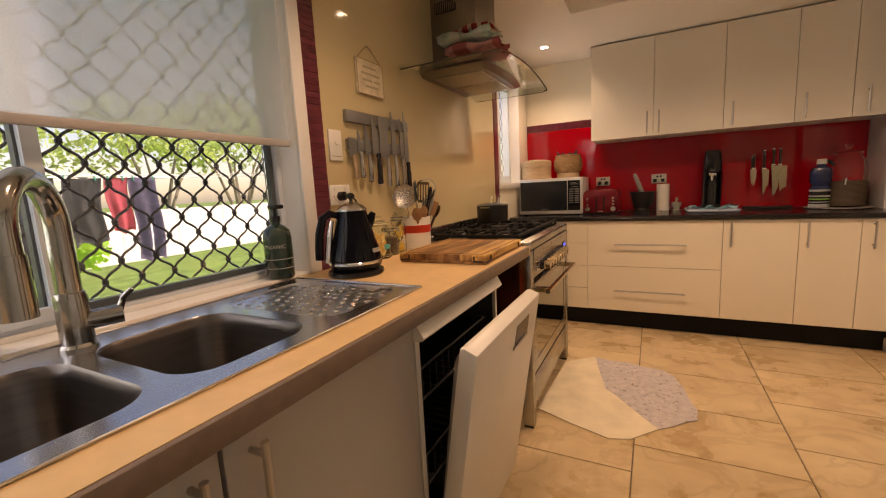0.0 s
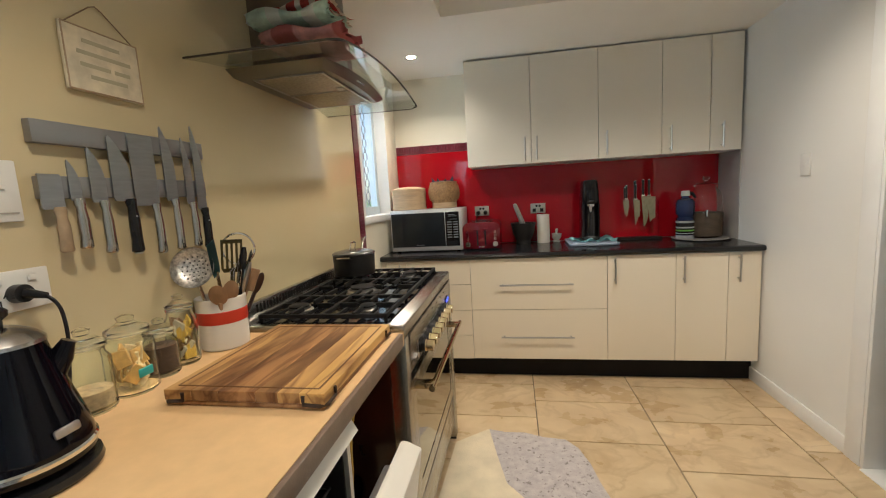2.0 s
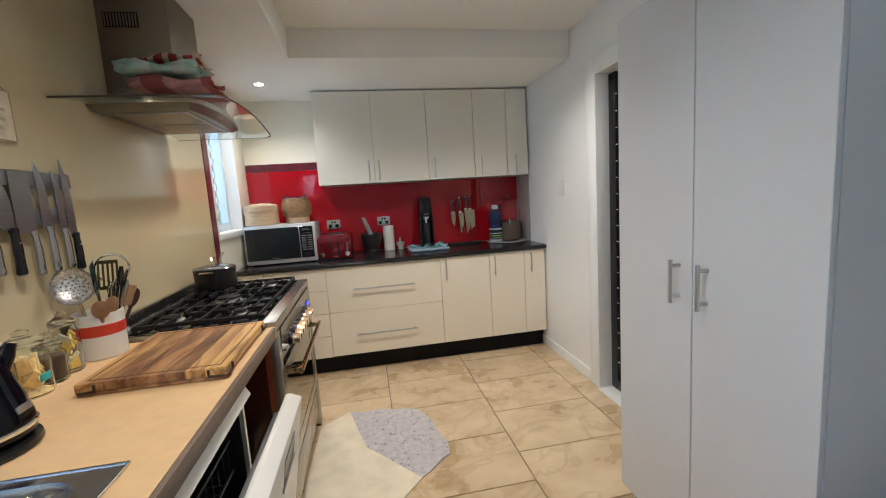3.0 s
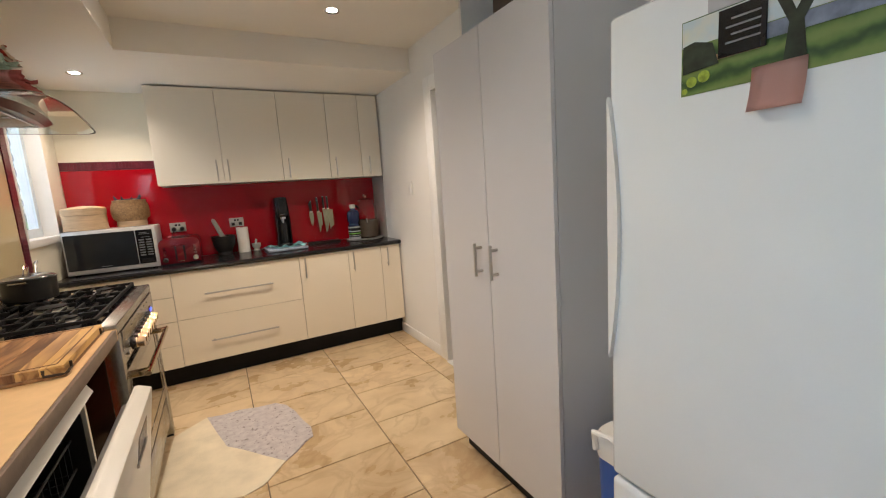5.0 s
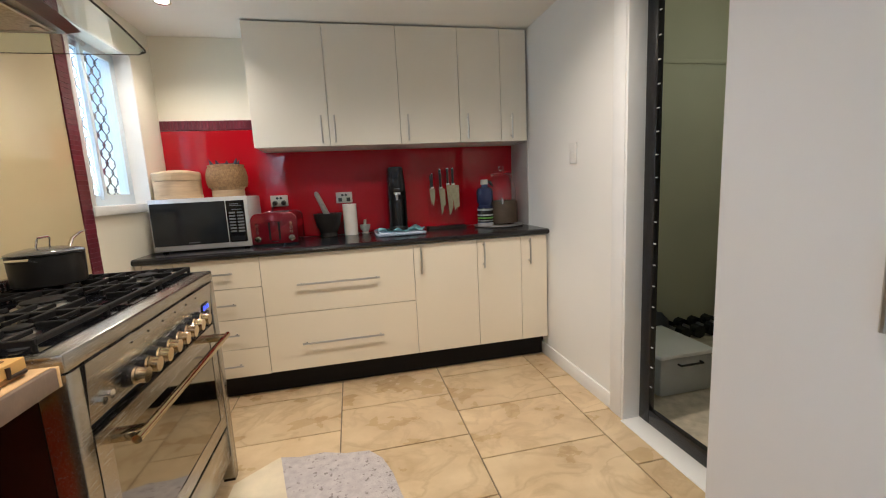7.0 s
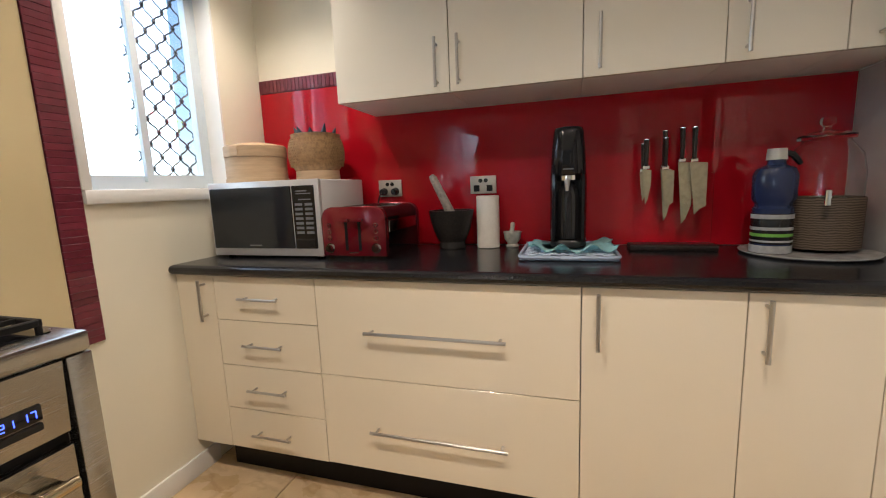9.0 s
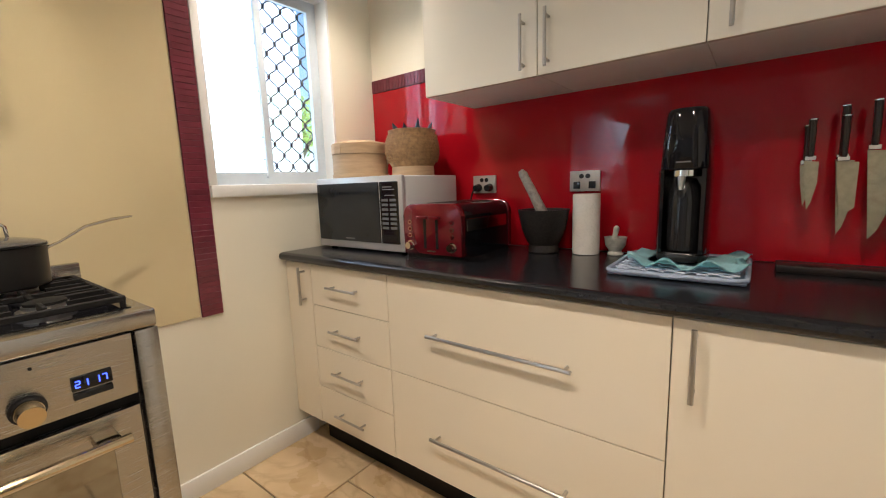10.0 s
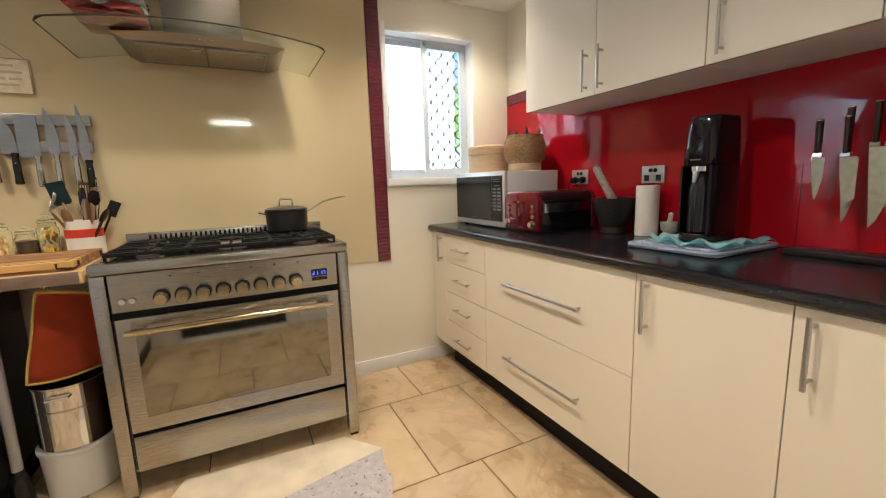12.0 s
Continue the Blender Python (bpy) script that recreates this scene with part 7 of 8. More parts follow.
stand_knife(1.762, -0.128, 1.304, 1.200, 1.070, 0.022, "paring knife with dark handle held on the clear stand")
stand_knife(1.826, -0.128, 1.306, 1.195, 1.045, 0.034, "santoku knife with dark handle held on the clear stand", True)
stand_knife(1.918, -0.128, 1.337, 1.218, 1.030, 0.048, "broad chef knife with dark handle held on the clear stand", True)
stand_knife(1.755, -0.115, 1.29, 1.19, 1.08, 0.018, "slim knife behind the clear stand board")
stand_knife(1.825, -0.115, 1.332, 1.20, 1.005, 0.028, "utility knife behind the clear stand board")
stand_knife(1.882, -0.115, 1.338, 1.220, 0.995, 0.040, "long chef knife behind the clear stand board")

# round tray with bottle and drinks jar
rt = thing("round_tray", (2.235, -0.19, TOP), "round pale glass tray under the bottle and jar", "tray")
part("plate", lathe(bmesh.new(), [(0.15, 0), (0.175, 0.003), (0.182, 0.008), (0.182, 0.011), (0.17, 0.008), (0.002, 0.006)], (2.24, -0.20, TOP), n=44), M("frosted_plate", (0.36, 0.35, 0.34), rough=0.25, var=0.2, scale=30), rt)
zt_ = TOP + 0.0085
BOTTLEINK = M("bottle_print", (0.34, 0.35, 0.36), rough=0.4, var=0.15, scale=60)
bo = thing("water_bottle", (2.135, -0.215, zt_), "large blue sports water bottle with a dark label", "bottle")
BLUEP = M("blue_plastic", (0.03, 0.045, 0.12), rough=0.12, trans=0.3, var=0.1)
bb = part("body", lathe(bmesh.new(), [(0.052, 0), (0.056, 0.006), (0.056, 0.145), (0.050, 0.152), (0.050, 0.160), (0.060, 0.175), (0.061, 0.25), (0.052, 0.272), (0.026, 0.285), (0.024, 0.30)], (2.135, -0.215, zt_), n=32), BLUEP, bo)
part("cap", cyl(bmesh.new(), (2.135, -0.215, zt_ + 0.30), (2.135, -0.215, zt_ + 0.335), 0.028, 0.026, n=20), M("cap_pale", (0.50, 0.49, 0.45), rough=0.3), bo, "pale cap")
part("label", lathe(bmesh.new(), [(0.0562, 0), (0.0568, 0.001), (0.0568, 0.098), (0.0562, 0.099)], (2.135, -0.215, zt_ + 0.03), n=32, close=False), BLACK, bb, "black wrap label")
for z, hgt, m_ in ((0.112, 0.014, BOTTLEINK), (0.075, 0.010, BOTTLEINK), (0.054, 0.010, M("lime_ink", (0.16, 0.40, 0.05), rough=0.5)), (0.036, 0.006, BOTTLEINK), (0.001, 0.024, BOTTLEINK)):
    part("label_stripe", lathe(bmesh.new(), [(0.0566, 0), (0.0573, 0.0005), (0.0573, hgt), (0.0566, hgt + 0.0005)], (2.135, -0.215, zt_ + z), n=32, close=False), m_, bb)
part("carry_loop", tube(bmesh.new(), [(2.148, -0.215, zt_ + 0.325), (2.18, -0.21, zt_ + 0.315), (2.205, -0.205, zt_ + 0.285)], [0.009, 0.011, 0.008], n=8), BLACK, bo)
dj = thing("drinks_jar", (2.29, -0.16, zt_), "large clear glass drinks jar with a knobbed lid", "jar")
DJG = M("thin_glass", (0.93, 0.95, 0.94), rough=0.0, trans=1.0, ior=1.35)
g_ = part("jar_body", lathe(bmesh.new(), [(0.085, 0.0), (0.098, 0.01), (0.102, 0.08), (0.104, 0.25), (0.094, 0.31), (0.068, 0.345), (0.062, 0.355), (0.059, 0.355), (0.065, 0.343), (0.091, 0.308), (0.101, 0.25), (0.099, 0.08), (0.094, 0.012), (0.02, 0.006)], (2.29, -0.155, zt_), n=40), DJG, dj)
g_.visible_shadow = False
g_ = part("lid", lathe(bmesh.new(), [(0.06, 0.0), (0.074, 0.002), (0.074, 0.016), (0.05, 0.026), (0.012, 0.032), (0.010, 0.042), (0.022, 0.055), (0.018, 0.072), (0.002, 0.076)], (2.29, -0.155, zt_ + 0.3555), n=32), DJG, dj, "clear knobbed lid")
g_.visible_shadow = False
part("wicker_sleeve", lathe(bmesh.new(), [(0.1045, 0.01), (0.1085, 0.012), (0.1095, 0.17), (0.1065, 0.175)], (2.29, -0.155, zt_), n=44, close=False), striped("wicker", [(0.0, (0.035, 0.024, 0.016)), (1.0, (0.13, 0.095, 0.065))], 40.0, 4.0, 0.7, axis="Z"), dj, "grey-brown wicker sleeve")
part("spigot", cyl(cyl(bmesh.new(), (2.262, -0.255, zt_ + 0.18), (2.24, -0.30, zt_ + 0.18), 0.008, n=10), (2.24, -0.298, zt_ + 0.20), (2.24, -0.298, zt_ + 0.155), 0.008, n=10), CHROME, dj, "chrome spigot")

# outlets on the red glass
PLATE = M("outlet_silver", (0.50, 0.47, 0.43), rough=0.35, metal=0.5)
for x0, plug in ((0.631, True), (1.076, False)):
    ou = thing("power_outlet", (x0 + 0.057, -0.0075, 1.127), "silver double power outlet on the red splashback" + (", with two black plugs" if plug else ""), "outlet", "outlets on the splashback")
    pl_ = part("plate", box(x0, x0 + 0.115, -0.017, -0.0075, 1.128, 1.205, b=0.002), PLATE, ou)
    for dx in (0.046, 0.070):
        part("switch", cyl(bmesh.new(), (x0 + dx, -0.016, 1.185), (x0 + dx, -0.020, 1.185), 0.009, n=14), BLACK, pl_)
    for dx in (0.028, 0.086):
        if plug:
            part("plug", cyl(bmesh.new(), (x0 + dx, -0.016, 1.152), (x0 + dx, -0.045, 1.150), 0.018, 0.014, n=16), BLACK, pl_)
        else:
            part("socket", box(x0 + dx - 0.013, x0 + dx + 0.013, -0.0185, -0.0165, 1.138, 1.165, b=0.001, seg=1), BLACK, pl_)
pw = thing("appliance_cord", (0.66, -0.05, 1.13), "black appliance cord hanging from the outlet", "cord")
part("cable", tube(bmesh.new(), [(0.659, -0.045, 1.150), (0.655, -0.06, 1.135), (0.64, -0.055, 1.10), (0.625, -0.045, 1.03), (0.62, -0.04, 0.95), (0.62, -0.04, 0.905)], 0.0035, n=6), BLACK, pw)

# ---- east side ----
ws = thing("light_switch", (EAST, -0.93, 1.31), "white wall switch beside the doorway", "switch")
part("plate", box(EAST - 0.010, EAST - 0.0005, -0.966, -0.894, 1.302, 1.417, b=0.003), WHITEPL, ws)
part("rocker", box(EAST - 0.013, EAST - 0.0105, -0.937, -0.923, 1.352, 1.368, b=0.001, seg=1), WHITEPL, ws)

es = thing("cool_box", (2.0, -3.40, 0.0), "blue cool box with a white lid between cupboard and fridge", "cool box")
BLUEB = M("cooler_blue", (0.015, 0.085, 0.36), rough=0.35, var=0.05)
bm = bmesh.new()
prev = None
for z, k in ((0.0, 0.0), (0.52, 0.012)):
    lp = rounded(1.905 - k, 2.20 + k, -3.462 - k * 0.5, -3.33 + k, 0.03)
    ringv = [bm.verts.new((x, y, z + 0.0005)) for x, y in lp]
    if prev:
        for i in range(len(ringv)):
            j = (i + 1) % len(ringv)
            bm.faces.new((prev[i], prev[j], ringv[j], ringv[i]))
    else:
        bm.faces.new(ringv[::-1])
    prev = ringv
bm.faces.new(prev)
part("tub", bm, BLUEB, es, "blue tub")
bm = bmesh.new()
rs = []
for z, k in ((0.521, 0.016), (0.58, 0.020), (0.60, 0.010), (0.60, -0.02), (0.585, -0.03)):
    rs.append([bm.verts.new((x, y, z)) for x, y in rounded(1.905 - k, 2.20 + k, -3.462 - k * 0.5, -3.33 + k, 0.035)])
for p_, q_ in zip(rs, rs[1:]):
    for i in range(len(p_)):
        j = (i + 1) % len(p_)
        bm.faces.new((p_[i], p_[j], q_[j], q_[i]))
bm.faces.new(rs[-1])
part("lid", bm, WHITEPL, es, "white recessed lid")
part("carry_handle", tube(bmesh.new(), [(1.880, -3.45, 0.55), (1.873, -3.45, 0.605), (1.875, -3.39, 0.615), (1.873, -3.335, 0.605), (1.880, -3.335, 0.55)], 0.009, n=8), WHITEPL, es, "white carry handle")

bxp = thing("open_shelf_box", (2.2, -2.65, 1.9465), "white open-fronted box with dark items on the cupboard", "storage box")
bm = bmesh.new()
bx(bm, 2.08, EAST - 0.01, -2.42, -2.402, 1.9465, 2.36)
bx(bm, 2.08, EAST - 0.01, -3.02, -3.002, 1.9465, 2.36)
bx(bm, EAST - 0.028, EAST - 0.01, -3.002, -2.42, 1.9465, 2.36)
bx(bm, 2.08, EAST - 0.03, -3.002, -2.42, 2.345, 2.36)
part("carcass", bm, CARCASS, bxp)
DARKB = M("dark_brown_leather", (0.05, 0.028, 0.018), rough=0.5, var=0.3, scale=25)
dbx = thing("dark_case", (2.25, -2.8, 1.9465), "dark brown case inside the open box", "case")
part("shell", box(2.12, 2.38, -2.97, -2.60, 1.9468, 2.20, b=0.015), DARKB, dbx)
part("clasp", box(2.113, 2.1195, -2.80, -2.77, 2.08, 2.11, b=0.001, seg=1), NICKEL, dbx)
sb = thing("dark_tin", (2.17, -2.53, 1.9465), "small black tin inside the open box", "tin")
part("tin_body", cyl(bmesh.new(), (2.17, -2.53, 1.9468), (2.17, -2.53, 2.05), 0.03, n=18), BLACK, sb)
part("tin_lid", cyl(bmesh.new(), (2.17, -2.53, 2.0505), (2.17, -2.53, 2.065), 0.031, n=18), BLACK, sb)

# fridge papers
FS = FX - 0.0006
po = thing("landscape_print", (FS, -3.76, 1.483), "landscape print of lake, meadow and dark tree on the fridge", "picture")


def paper(bm, y0, y1, z0, z1, d=0.0):
    return bx(bm, FX - 0.0016 - d, FX - 0.0004 - d, y0, y1, z0, z1)


LS = striped("painted_meadow", [(0.0, (0.03, 0.07, 0.02)), (0.5, (0.10, 0.17, 0.04)), (1.0, (0.16, 0.22, 0.06))], 9.0, 6.0, 0.4, axis="Z")
part("sheet", paper(bmesh.new(), -3.94, -3.636, 1.478, 1.605), LS, po, "green meadow ground")
part("sky", paper(bmesh.new(), -3.938, -3.638, 1.560, 1.603, 0.0014), M("painted_sky", (0.32, 0.38, 0.40), rough=0.4, var=0.5, scale=30, tint=(0.62, 0.60, 0.48)), po, "pale painted clouds")
part("water", paper(bmesh.new(), -3.90, -3.70, 1.536, 1.5585, 0.0014), M("painted_water", (0.17, 0.20, 0.27), rough=0.4, var=0.3, scale=40), po, "blue-grey painted water")
part("shore", paper(bmesh.new(), -3.76, -3.67, 1.526, 1.5352, 0.0014), M("painted_shore", (0.34, 0.22, 0.12), rough=0.4, var=0.4, scale=60), po)
DKP = M("painted_dark", (0.022, 0.032, 0.02), rough=0.4, var=0.5, scale=50)
part("dark_tree", prism(bmesh.new(), [(-3.70, 1.52), (-3.64, 1.515), (-3.64, 1.562), (-3.66, 1.566), (-3.69, 1.556)], 0, FX - 0.0042, FX - 0.0032), DKP, po)
part("tree_trunk", prism(bmesh.new(), [(-3.822, 1.48), (-3.79, 1.48), (-3.797, 1.55), (-3.775, 1.60), (-3.79, 1.602), (-3.805, 1.565), (-3.825, 1.603), (-3.84, 1.60), (-3.815, 1.55)], 0, FX - 0.0042, FX - 0.0032), DKP, po)
YB = M("painted_bush", (0.28, 0.36, 0.04), rough=0.4, var=0.4, scale=80)
for y, z, r in ((-3.655, 1.500, 0.009), (-3.676, 1.505, 0.010), (-3.643, 1.486, 0.005)):
    part("bush", cyl(bmesh.new(), (FX - 0.0032, y, z), (FX - 0.0018, y, z), r, n=14), YB, po)
bm_ = thing("black_magnet", (FX - 0.003, -3.735, 1.526), "black magnetic card with pale lines on the fridge", "magnet")
cd = part("card", box(FX - 0.007, FX - 0.0046, -3.77, -3.70, 1.526, 1.60, b=0.0008, seg=1), BLACK, bm_)
for i in range(4):
    part("line", box(FX - 0.0076, FX - 0.0071, -3.762, -3.712 - 0.008 * (i % 2), 1.545 + 0.012 * i, 1.548 + 0.012 * i), KEYC, cd)
pk = thing("pink_note", (FX - 0.004, -3.787, 1.432), "curled pink sticky note on the fridge door", "note")
bm = bmesh.new()
g0 = []
for i in range(9):
    row = []
    for j in range(5):
        u_, v_ = i / 8, j / 4
        row.append(bm.verts.new((FX - 0.0052 - 0.014 * (1 - u_) ** 2, -3.823 + 0.072 * v_, 1.430 + 0.068 * u_)))
    g0.append(row)
for i in range(8):
    for j in range(4):
        bm.faces.new((g0[i][j], g0[i + 1][j], g0[i + 1][j + 1], g0[i][j + 1]))
bmesh.ops.solidify(bm, geom=bm.faces[:], thickness=0.0006)
part("paper", bm, M("pink_paper", (0.68, 0.42, 0.36), rough=0.8, var=0.03), pk, sharp=80)
wp = thing("grey_leaflet", (FX - 0.002, -3.76, 1.60), "pale grey leaflet pinned at the top of the fridge", "leaflet")
part("sheet", box(FX - 0.0022, FX - 0.0006, -3.86, -3.68, 1.6055, 1.635), M("leaflet_grey", (0.42, 0.42, 0.42), rough=0.6, var=0.05), wp)

for card_ in (po, bm_, pk, wp):
    card_.location.y -= 0.013

# ---- next room ----
bt = thing("batten_light", (4.45, -1.47, 2.08), "lit fluorescent batten light on the olive wall", "wall light")
part("housing", box(4.42, 4.499, -1.86, -1.08, 2.08, 2.135, b=0.006), WHITEPL, bt)
sd_ = thing("screen_door", (EAST + 0.13, -1.42, 0.0), "black-framed screen door panel in the doorway", "door")
bm = bmesh.new()
part("stile", box(EAST + 0.075, EAST + 0.105, -1.49, -1.4205, 0.0066, 2.032, b=0.003), BLACK, sd_, "black upright stile")
part("bottom_rail", box(EAST + 0.075, EAST + 0.105, -2.199, -1.491, 0.0066, 0.08, b=0.003), BLACK, sd_, "black bottom rail")
pin = cyl(bmesh.new(), (0, 0, 0), (0, -0.012, 0), 0.003, n=6)
pm = part("pin", pin, WHITEPL, sd_)
pm.location = (EAST + 0.079, -1.4905, 0.2)
for i in range(1, 18):
    o = new("pin", pm.data)
    o.parent, o.matrix_parent_inverse, o.location = sd_, pm.matrix_parent_inverse.copy(), (EAST + 0.079, -1.4905, 0.2 + 0.1 * i)
tb = thing("storage_tub", (2.93, -1.03, 0.0), "clear plastic storage tub with a black handle", "tub")
part("tub", box(2.74, 3.08, -1.30, -0.90, 0.0006, 0.22, b=0.02), M("milky_plastic", (0.52, 0.52, 0.48), rough=0.3, var=0.1, trans=0.3), tb)
part("lid", box(2.73, 3.09, -1.31, -0.89, 0.2205, 0.245, b=0.008), WHITEPL, tb, "white clip lid")
part("handle", tube(bmesh.new(), [(2.84, -1.312, 0.19), (2.84, -1.335, 0.19), (2.98, -1.335, 0.19), (2.98, -1.312, 0.19)], 0.006, n=8), BLACK, tb)
for i in range(4):
    x = 3.50 + 0.125 * i
    dbl = thing("dumbbell", (x, -0.55, 0.0), "black dumbbell lying on the beige carpet", "dumbbell", "dumbbells by the wall")
    part("grip", cyl(bmesh.new(), (x, -0.62, 0.05), (x, -0.48, 0.05), 0.014, n=10), NICKEL, dbl)
    for a, b in ((-0.66, -0.60), (-0.50, -0.44)):
        part("weight", cyl(bmesh.new(), (x, a, 0.05), (x, b, 0.05), 0.0495, n=8), BLACK, dbl)
bg_ = thing("sports_bag", (3.22, -0.60, 0.0), "slumped black sports bag on the carpet", "bag")
bm = lathe(bmesh.new(), [(0.13, 0), (0.16, 0.02), (0.165, 0.10), (0.14, 0.18), (0.09, 0.22), (0.02, 0.23)], (3.22, -0.60, 0.0006), n=24, sy=0.75)
for v in bm.verts:
    v.co += Vector((0.02 * math.sin(v.co.z * 40 + v.co.y * 30), 0.0, 0.012 * math.sin(v.co.x * 35) if v.co.z > 0.05 else 0))
part("bag_body", bm, M("black_nylon", (0.02, 0.02, 0.022), rough=0.7, var=0.3, scale=30, bump=0.5), bg_, sharp=80)
part("strap", tube(bmesh.new(), arc((3.22, -0.60, 0.19), 0.09, 10, 170, 12, (1, 0.2, 0), (0, 0, 1)), 0.008, n=6), BLACK, bg_)
lb = thing("leaning_board", (4.19, -0.48, 0.0), "dark grey board leaning on the olive wall", "board")
part("panel", prism(bmesh.new(), [(-0.60, 0.0006), (-0.57, 0.0006), (-0.385, 0.62), (-0.415, 0.62)], 0, 4.08, 4.30), M("charcoal_board", (0.05, 0.05, 0.052), rough=0.6, var=0.2), lb)

# ---- garden ----
POST = M("galvanised", (0.38, 0.39, 0.40), rough=0.4, metal=0.8, var=0.1)
cln = thing("clothes_line", (-5.0, -1.2, -0.45), "garden clothes line between two steel posts", "clothes line")
for y in (-4.5, 1.6):
    part("post", cyl(bmesh.new(), (-5.0, y, -0.45), (-5.0, y, 1.65), 0.03, n=12), POST, cln)
for dx in (-0.5, 0.0, 0.5):
    part("wire", tube(bmesh.new(), [(-5.0 + dx, -4.5, 1.60), (-5.0 + dx, -1.5, 1.52), (-5.0 + dx, 1.6, 1.60)], 0.006, n=5), POST, cln)
for y in (-4.5, 1.6):
    part("crossbar", cyl(bmesh.new(), (-5.55, y, 1.61), (-4.45, y, 1.61), 0.02, n=10), POST, cln)


def garment(name, label, x, y0, y1, z0, mat, seed, legs=False):
    gth = thing(name, (x, (y0 + y1) / 2, z0), label, "laundry", "washing on the line")
    bm = bmesh.new()
    n, m = 16, 14
    gr = []
    for i in range(n + 1):
        row = []
        for j in range(m + 1):
            u_, v_ = i / n, j / m
            y = y0 + (y1 - y0) * (0.5 + (u_ - 0.5) * (1 - 0.12 * v_)) + 0.02 * math.sin(v_ * 6 + seed)
            z = 1.535 - (1.535 - z0) * v_ - (0.03 * math.sin(u_ * 9 + seed) * v_)
            row.append(bm.verts.new((x + 0.05 * math.sin(u_ * 11 + seed) * (0.3 + v_) * 0.6, y, z)))
        gr.append(row)
    for i in range(n):
        for j in range(m):
            if legs and 6 < j and i in (n // 2 - 1, n // 2):
                continue
            bm.faces.new((gr[i][j], gr[i + 1][j], gr[i + 1][j + 1], gr[i][j + 1]))
    bmesh.ops.solidify(bm, geom=bm.faces[:], thickness=0.006)
    part("fabric", bm, mat, gth, sharp=80)
    for y in (y0 + 0.05, y1 - 0.05):
        part("peg", bx(bmesh.new(), x - 0.012, x + 0.012, y - 0.008, y + 0.008, 1.49, 1.56, b=0.003), M("peg_green", (0.05, 0.35, 0.25), rough=0.5), gth)
    return gth


NAVY = M("navy_cotton", (0.055, 0.060, 0.085), rough=0.9, var=0.3, scale=12)
CHAR = M("charcoal_cotton", (0.085, 0.090, 0.10), rough=0.9, var=0.3, scale=12)
# Pink is paled in the cloth's colour to stand for outdoor glare.
PINKC_VEILED = M("pink_cotton_veiled", (0.74, 0.16, 0.22), rough=0.9, var=0.15, scale=12)
PURP = M("purple_grey_cotton", (0.17, 0.155, 0.25), rough=0.9, var=0.2, scale=12)
garment("shirt", "dark shirt drying on the line", -5.0, -2.10, -1.78, 0.90, NAVY, 1)
garment("trousers", "dark trousers drying on the line", -5.0, -1.72, -1.32, 0.72, CHAR, 2)
garment("singlet", "hot pink top drying on the line, paled for glare", -5.0, -1.28, -1.02, 0.83, PINKC_VEILED, 3)
garment("leggings", "long purple-grey leggings drying on the line", -5.0, -1.0, -0.66, 0.42, PURP, 4, True)
garment("shirt", "dark shirt drying on the line", -5.0, -2.62, -2.2, 0.80, CHAR, 6)
garment("shirt", "dark shirt drying on the line", -5.0, -3.2, -2.7, 0.85, NAVY, 7)
garment("trousers", "navy trousers drying on the rear wire", -5.5, -2.0, -1.6, 0.55, NAVY, 8, True)


def foliage(name, col, scale):
    """Leaves that let part of the light through."""
    m = M(name, col, rough=0.55, var=0.45, scale=scale)
    t = m.node_tree
    p = t.nodes["Principled BSDF"]
    tl = t.nodes.new("ShaderNodeBsdfTranslucent")
    t.links.new(p.inputs["Base Color"].links[0].from_socket, tl.inputs["Color"])
    ad = t.nodes.new("ShaderNodeAddShader")
    t.links.new(p.outputs[0], ad.inputs[0])
    t.links.new(tl.outputs[0], ad.inputs[1])
    t.links.new(ad.outputs[0], [n for n in t.nodes if n.type == "OUTPUT_MATERIAL"][0].inputs["Surface"])
    return m


LEAF = foliage("shrub_leaf", (0.16, 0.30, 0.03), 3)
LEAF2 = foliage("tree_leaf", (0.24, 0.31, 0.10), 1.5)
BARK = M("pale_bark", (0.30, 0.25, 0.20), rough=0.9, var=0.3, scale=8, stretch=(1, 1, 0.2), bump=0.6)


def leaf_cloud(bm, c, r, n, size, rnd):
    for _ in range(n):
        d = Vector((rnd.gauss(0, 1), rnd.gauss(0, 1), rnd.gauss(0, 1))).normalized()
        p_ = Vector(c) + Vector((d.x * r[0], d.y * r[1], d.z * r[2])) * (0.45 + 0.6 * rnd.random())
        a = Vector((rnd.gauss(0, 1), rnd.gauss(0, 1), rnd.gauss(0, 1))).normalized() * size * rnd.uniform(0.6, 1.3)
        b = a.cross(Vector((rnd.gauss(0, 1), rnd.gauss(0, 1), rnd.gauss(0, 1)))).normalized() * size * 0.45
        v = [bm.verts.new(p_ + q) for q in (-a, b, a, -b)]
        bm.faces.new(v)
    return bm


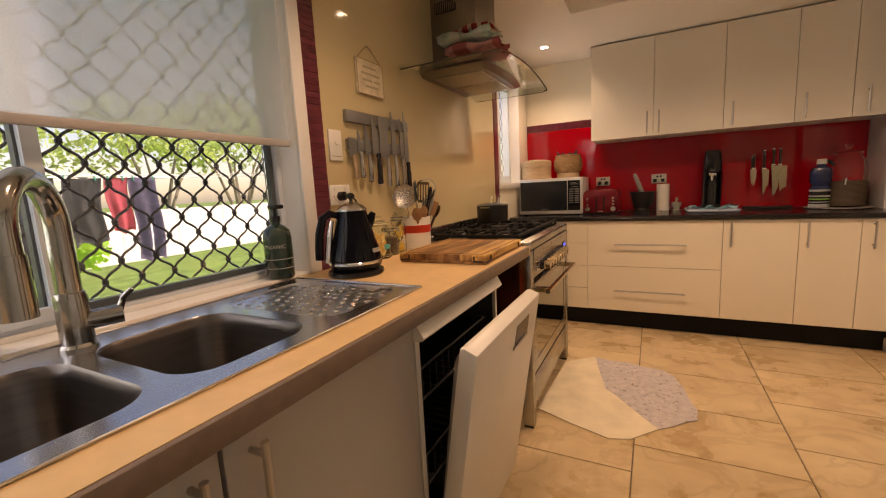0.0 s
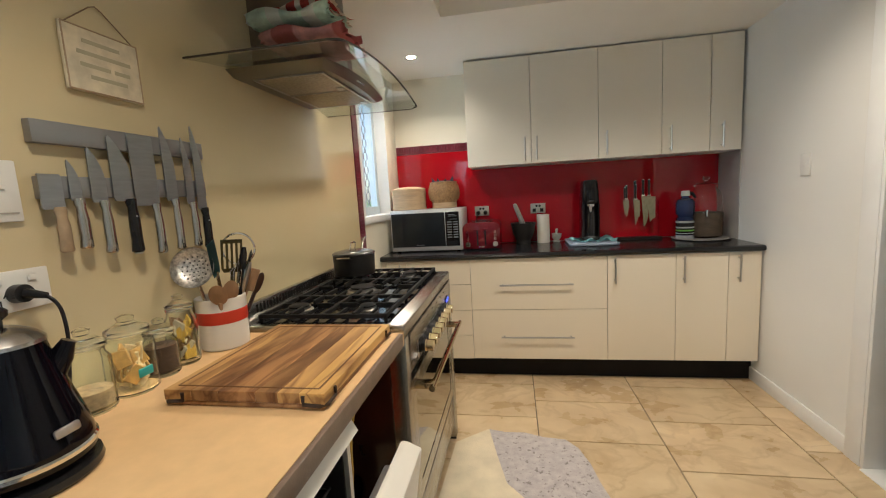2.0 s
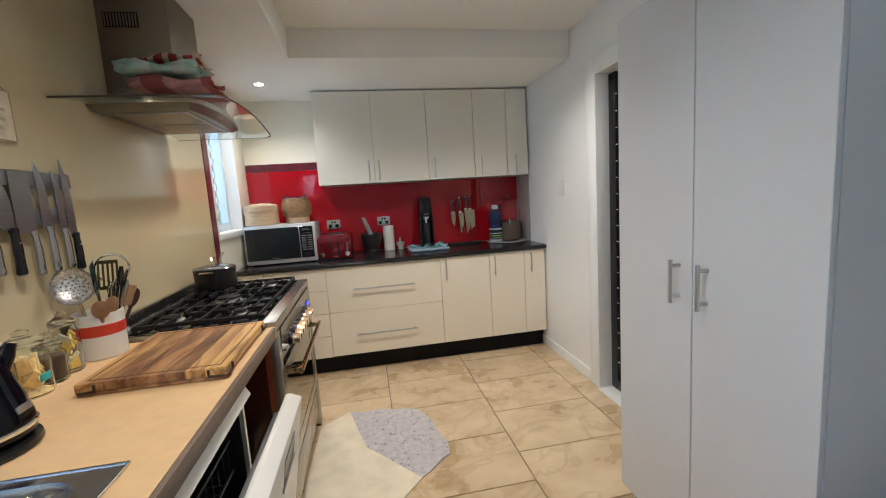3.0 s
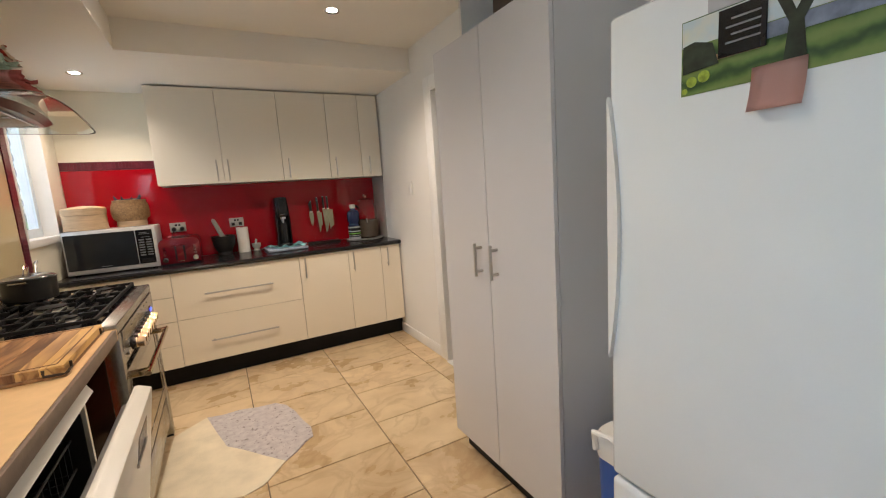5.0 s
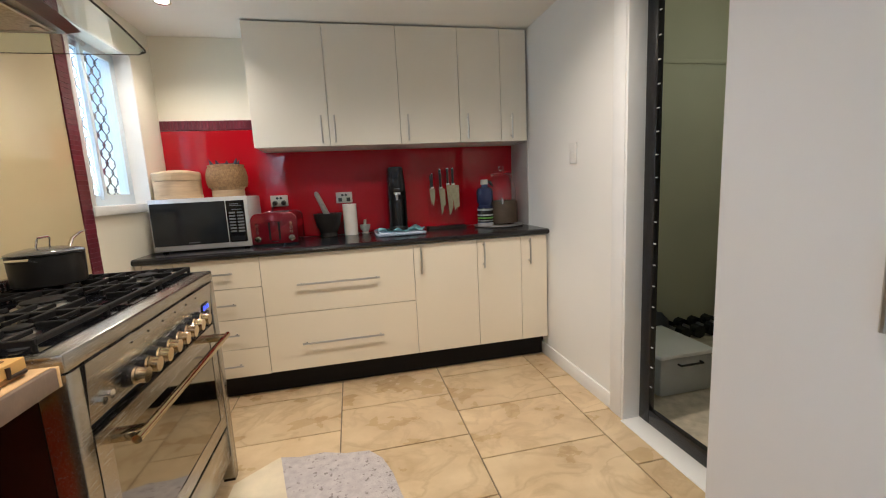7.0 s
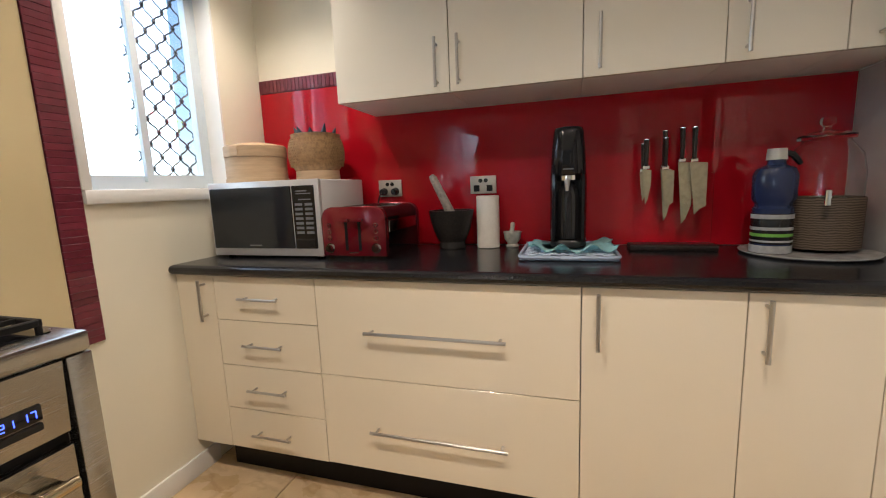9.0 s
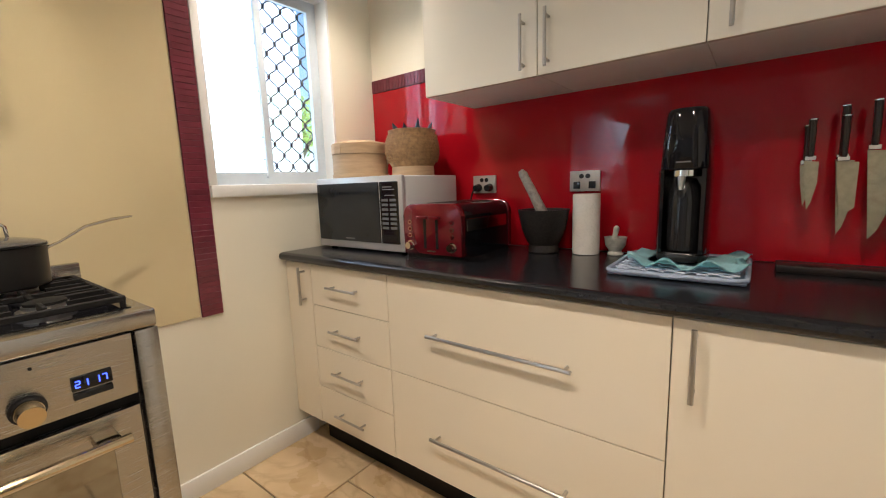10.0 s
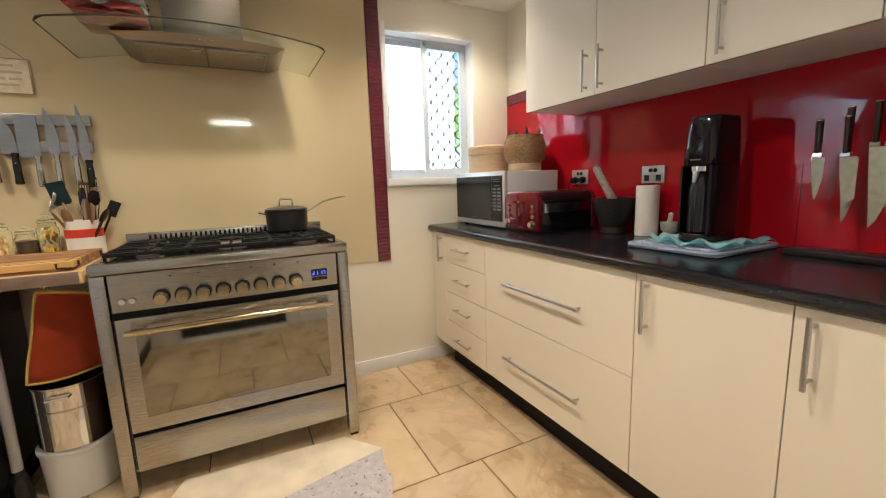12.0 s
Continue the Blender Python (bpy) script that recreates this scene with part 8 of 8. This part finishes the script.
def plant(name, label, cat, pos, hgt, rad, seed, leafm, size, n=900):
    rnd = random.Random(seed)
    x, y = pos
    tpl = thing(name, (x, y, -0.45), label, cat, "garden planting")
    bm = bmesh.new()
    limbs = []
    tops = []
    for k in range(5):
        a = 2 * math.pi * k / 5 + rnd.random()
        e_ = Vector((x + rad * 0.6 * math.cos(a), y + rad * 0.6 * math.sin(a), -0.45 + hgt * rnd.uniform(0.6, 0.85)))
        b_ = Vector((x, y, -0.45))
        mid = b_.lerp(e_, 0.5) + Vector((rnd.uniform(-0.1, 0.1), rnd.uniform(-0.1, 0.1), hgt * 0.1)) 
        tube(bm, [b_ + Vector((0.03 * math.cos(a), 0.03 * math.sin(a), 0)), mid, e_], [0.035 * hgt * 0.5, 0.02 * hgt * 0.5, 0.008 * hgt * 0.5], n=7)
        tops.append(e_)
    part("trunk", bm, BARK, tpl, "pale branching stems")
    bm = bmesh.new()
    for e_ in tops + [Vector((x, y, -0.45 + hgt * 0.85))]:
        leaf_cloud(bm, e_, (rad * 0.5, rad * 0.5, hgt * 0.18), n // 6, size, rnd)
    c_ = part("crown", bm, leafm, tpl)
    return tpl


plant("shrub", "leafy yellow-green garden shrub", "shrub", (-6.3, -1.6), 1.3, 0.8, 11, LEAF, 0.09)
plant("shrub", "leafy yellow-green garden shrub", "shrub", (-6.6, -3.0), 1.2, 0.8, 12, LEAF, 0.09)
plant("tree", "tall garden tree with pale stems", "tree", (-20, 1.5), 6.0, 3.0, 13, LEAF2, 0.16, 1500)
plant("tree", "tall garden tree with pale stems", "tree", (-19, 7.0), 6.0, 3.4, 14, LEAF2, 0.17, 1500)
plant("tree", "tall garden tree with pale stems", "tree", (-18, -4.0), 6.0, 3.6, 15, LEAF2, 0.17, 2400)
plant("tree", "tall garden tree with pale stems", "tree", (-20, 12.0), 7.0, 4.0, 16, LEAF2, 0.18, 2400)
plant("tree", "tall garden tree with pale stems", "tree", (-12, -9.0), 6.0, 3.0, 17, LEAF2, 0.17, 2000)
fn = thing("garden_fence", (-16, 6, -0.45), "pale rendered garden fence in full sun", "fence")
PALEF = M("pale_render", (0.74, 0.76, 0.70), rough=0.8, var=0.06, scale=2)
for i in range(9):
    y = -2.0 + 2.0 * i
    part("panel", box(-16.03, -15.97, y + 0.04, y + 1.96, -0.45, 0.95), PALEF, fn)
    part("post", box(-16.06, -15.94, y - 0.04, y + 0.039, -0.45, 1.02), PALEF, fn)
tagged(part("paved_strip", box(-15.9, -12.2, -3, 17, -0.4495, -0.44), M("pale_paving", (0.62, 0.62, 0.55), rough=0.9, var=0.1, scale=3)), "sunlit pale paved strip across the lawn", "paving", kind="structure")

# ---- floor tiles ----
TW, TH = 0.62, 0.418
tm = box(-TW / 2 + 0.003, TW / 2 - 0.003, -TH / 2 + 0.003, TH / 2 - 0.003, -0.012, 0.0, b=0.0016, seg=1)
tile0 = part("tile", tm, TRAV, floor)
tile0.location = (-1.0, -1.0, -10)
tiles = []
for ci in range(-1, 4):
    cx0 = 0.415 + TW * ci
    off = -0.884 if ci % 2 else -1.080
    for r in range(-16, 4):
        y1 = off + TH * r
        if y1 - TH > 0.0 or y1 < SOUTH:
            continue
        xa, xb = max(cx0 + 0.003, 0.001), min(cx0 + TW - 0.003, EAST - 0.001)
        ya, yb = max(y1 - TH + 0.003, SOUTH + 0.001), min(y1 - 0.003, -0.001)
        if xb - xa < 0.02 or yb - ya < 0.02:
            continue
        if xb - xa > TW - 0.01 and yb - ya > TH - 0.01:
            o = new("tile", tile0.data)
            o.parent = floor
            o.location = (cx0 + TW / 2, y1 - TH / 2, 0.0)
        else:
            part("tile", box(xa, xb, ya, yb, -0.012, 0.0, b=0.0016, seg=1), TRAV, floor)
bpy.data.objects.remove(tile0)
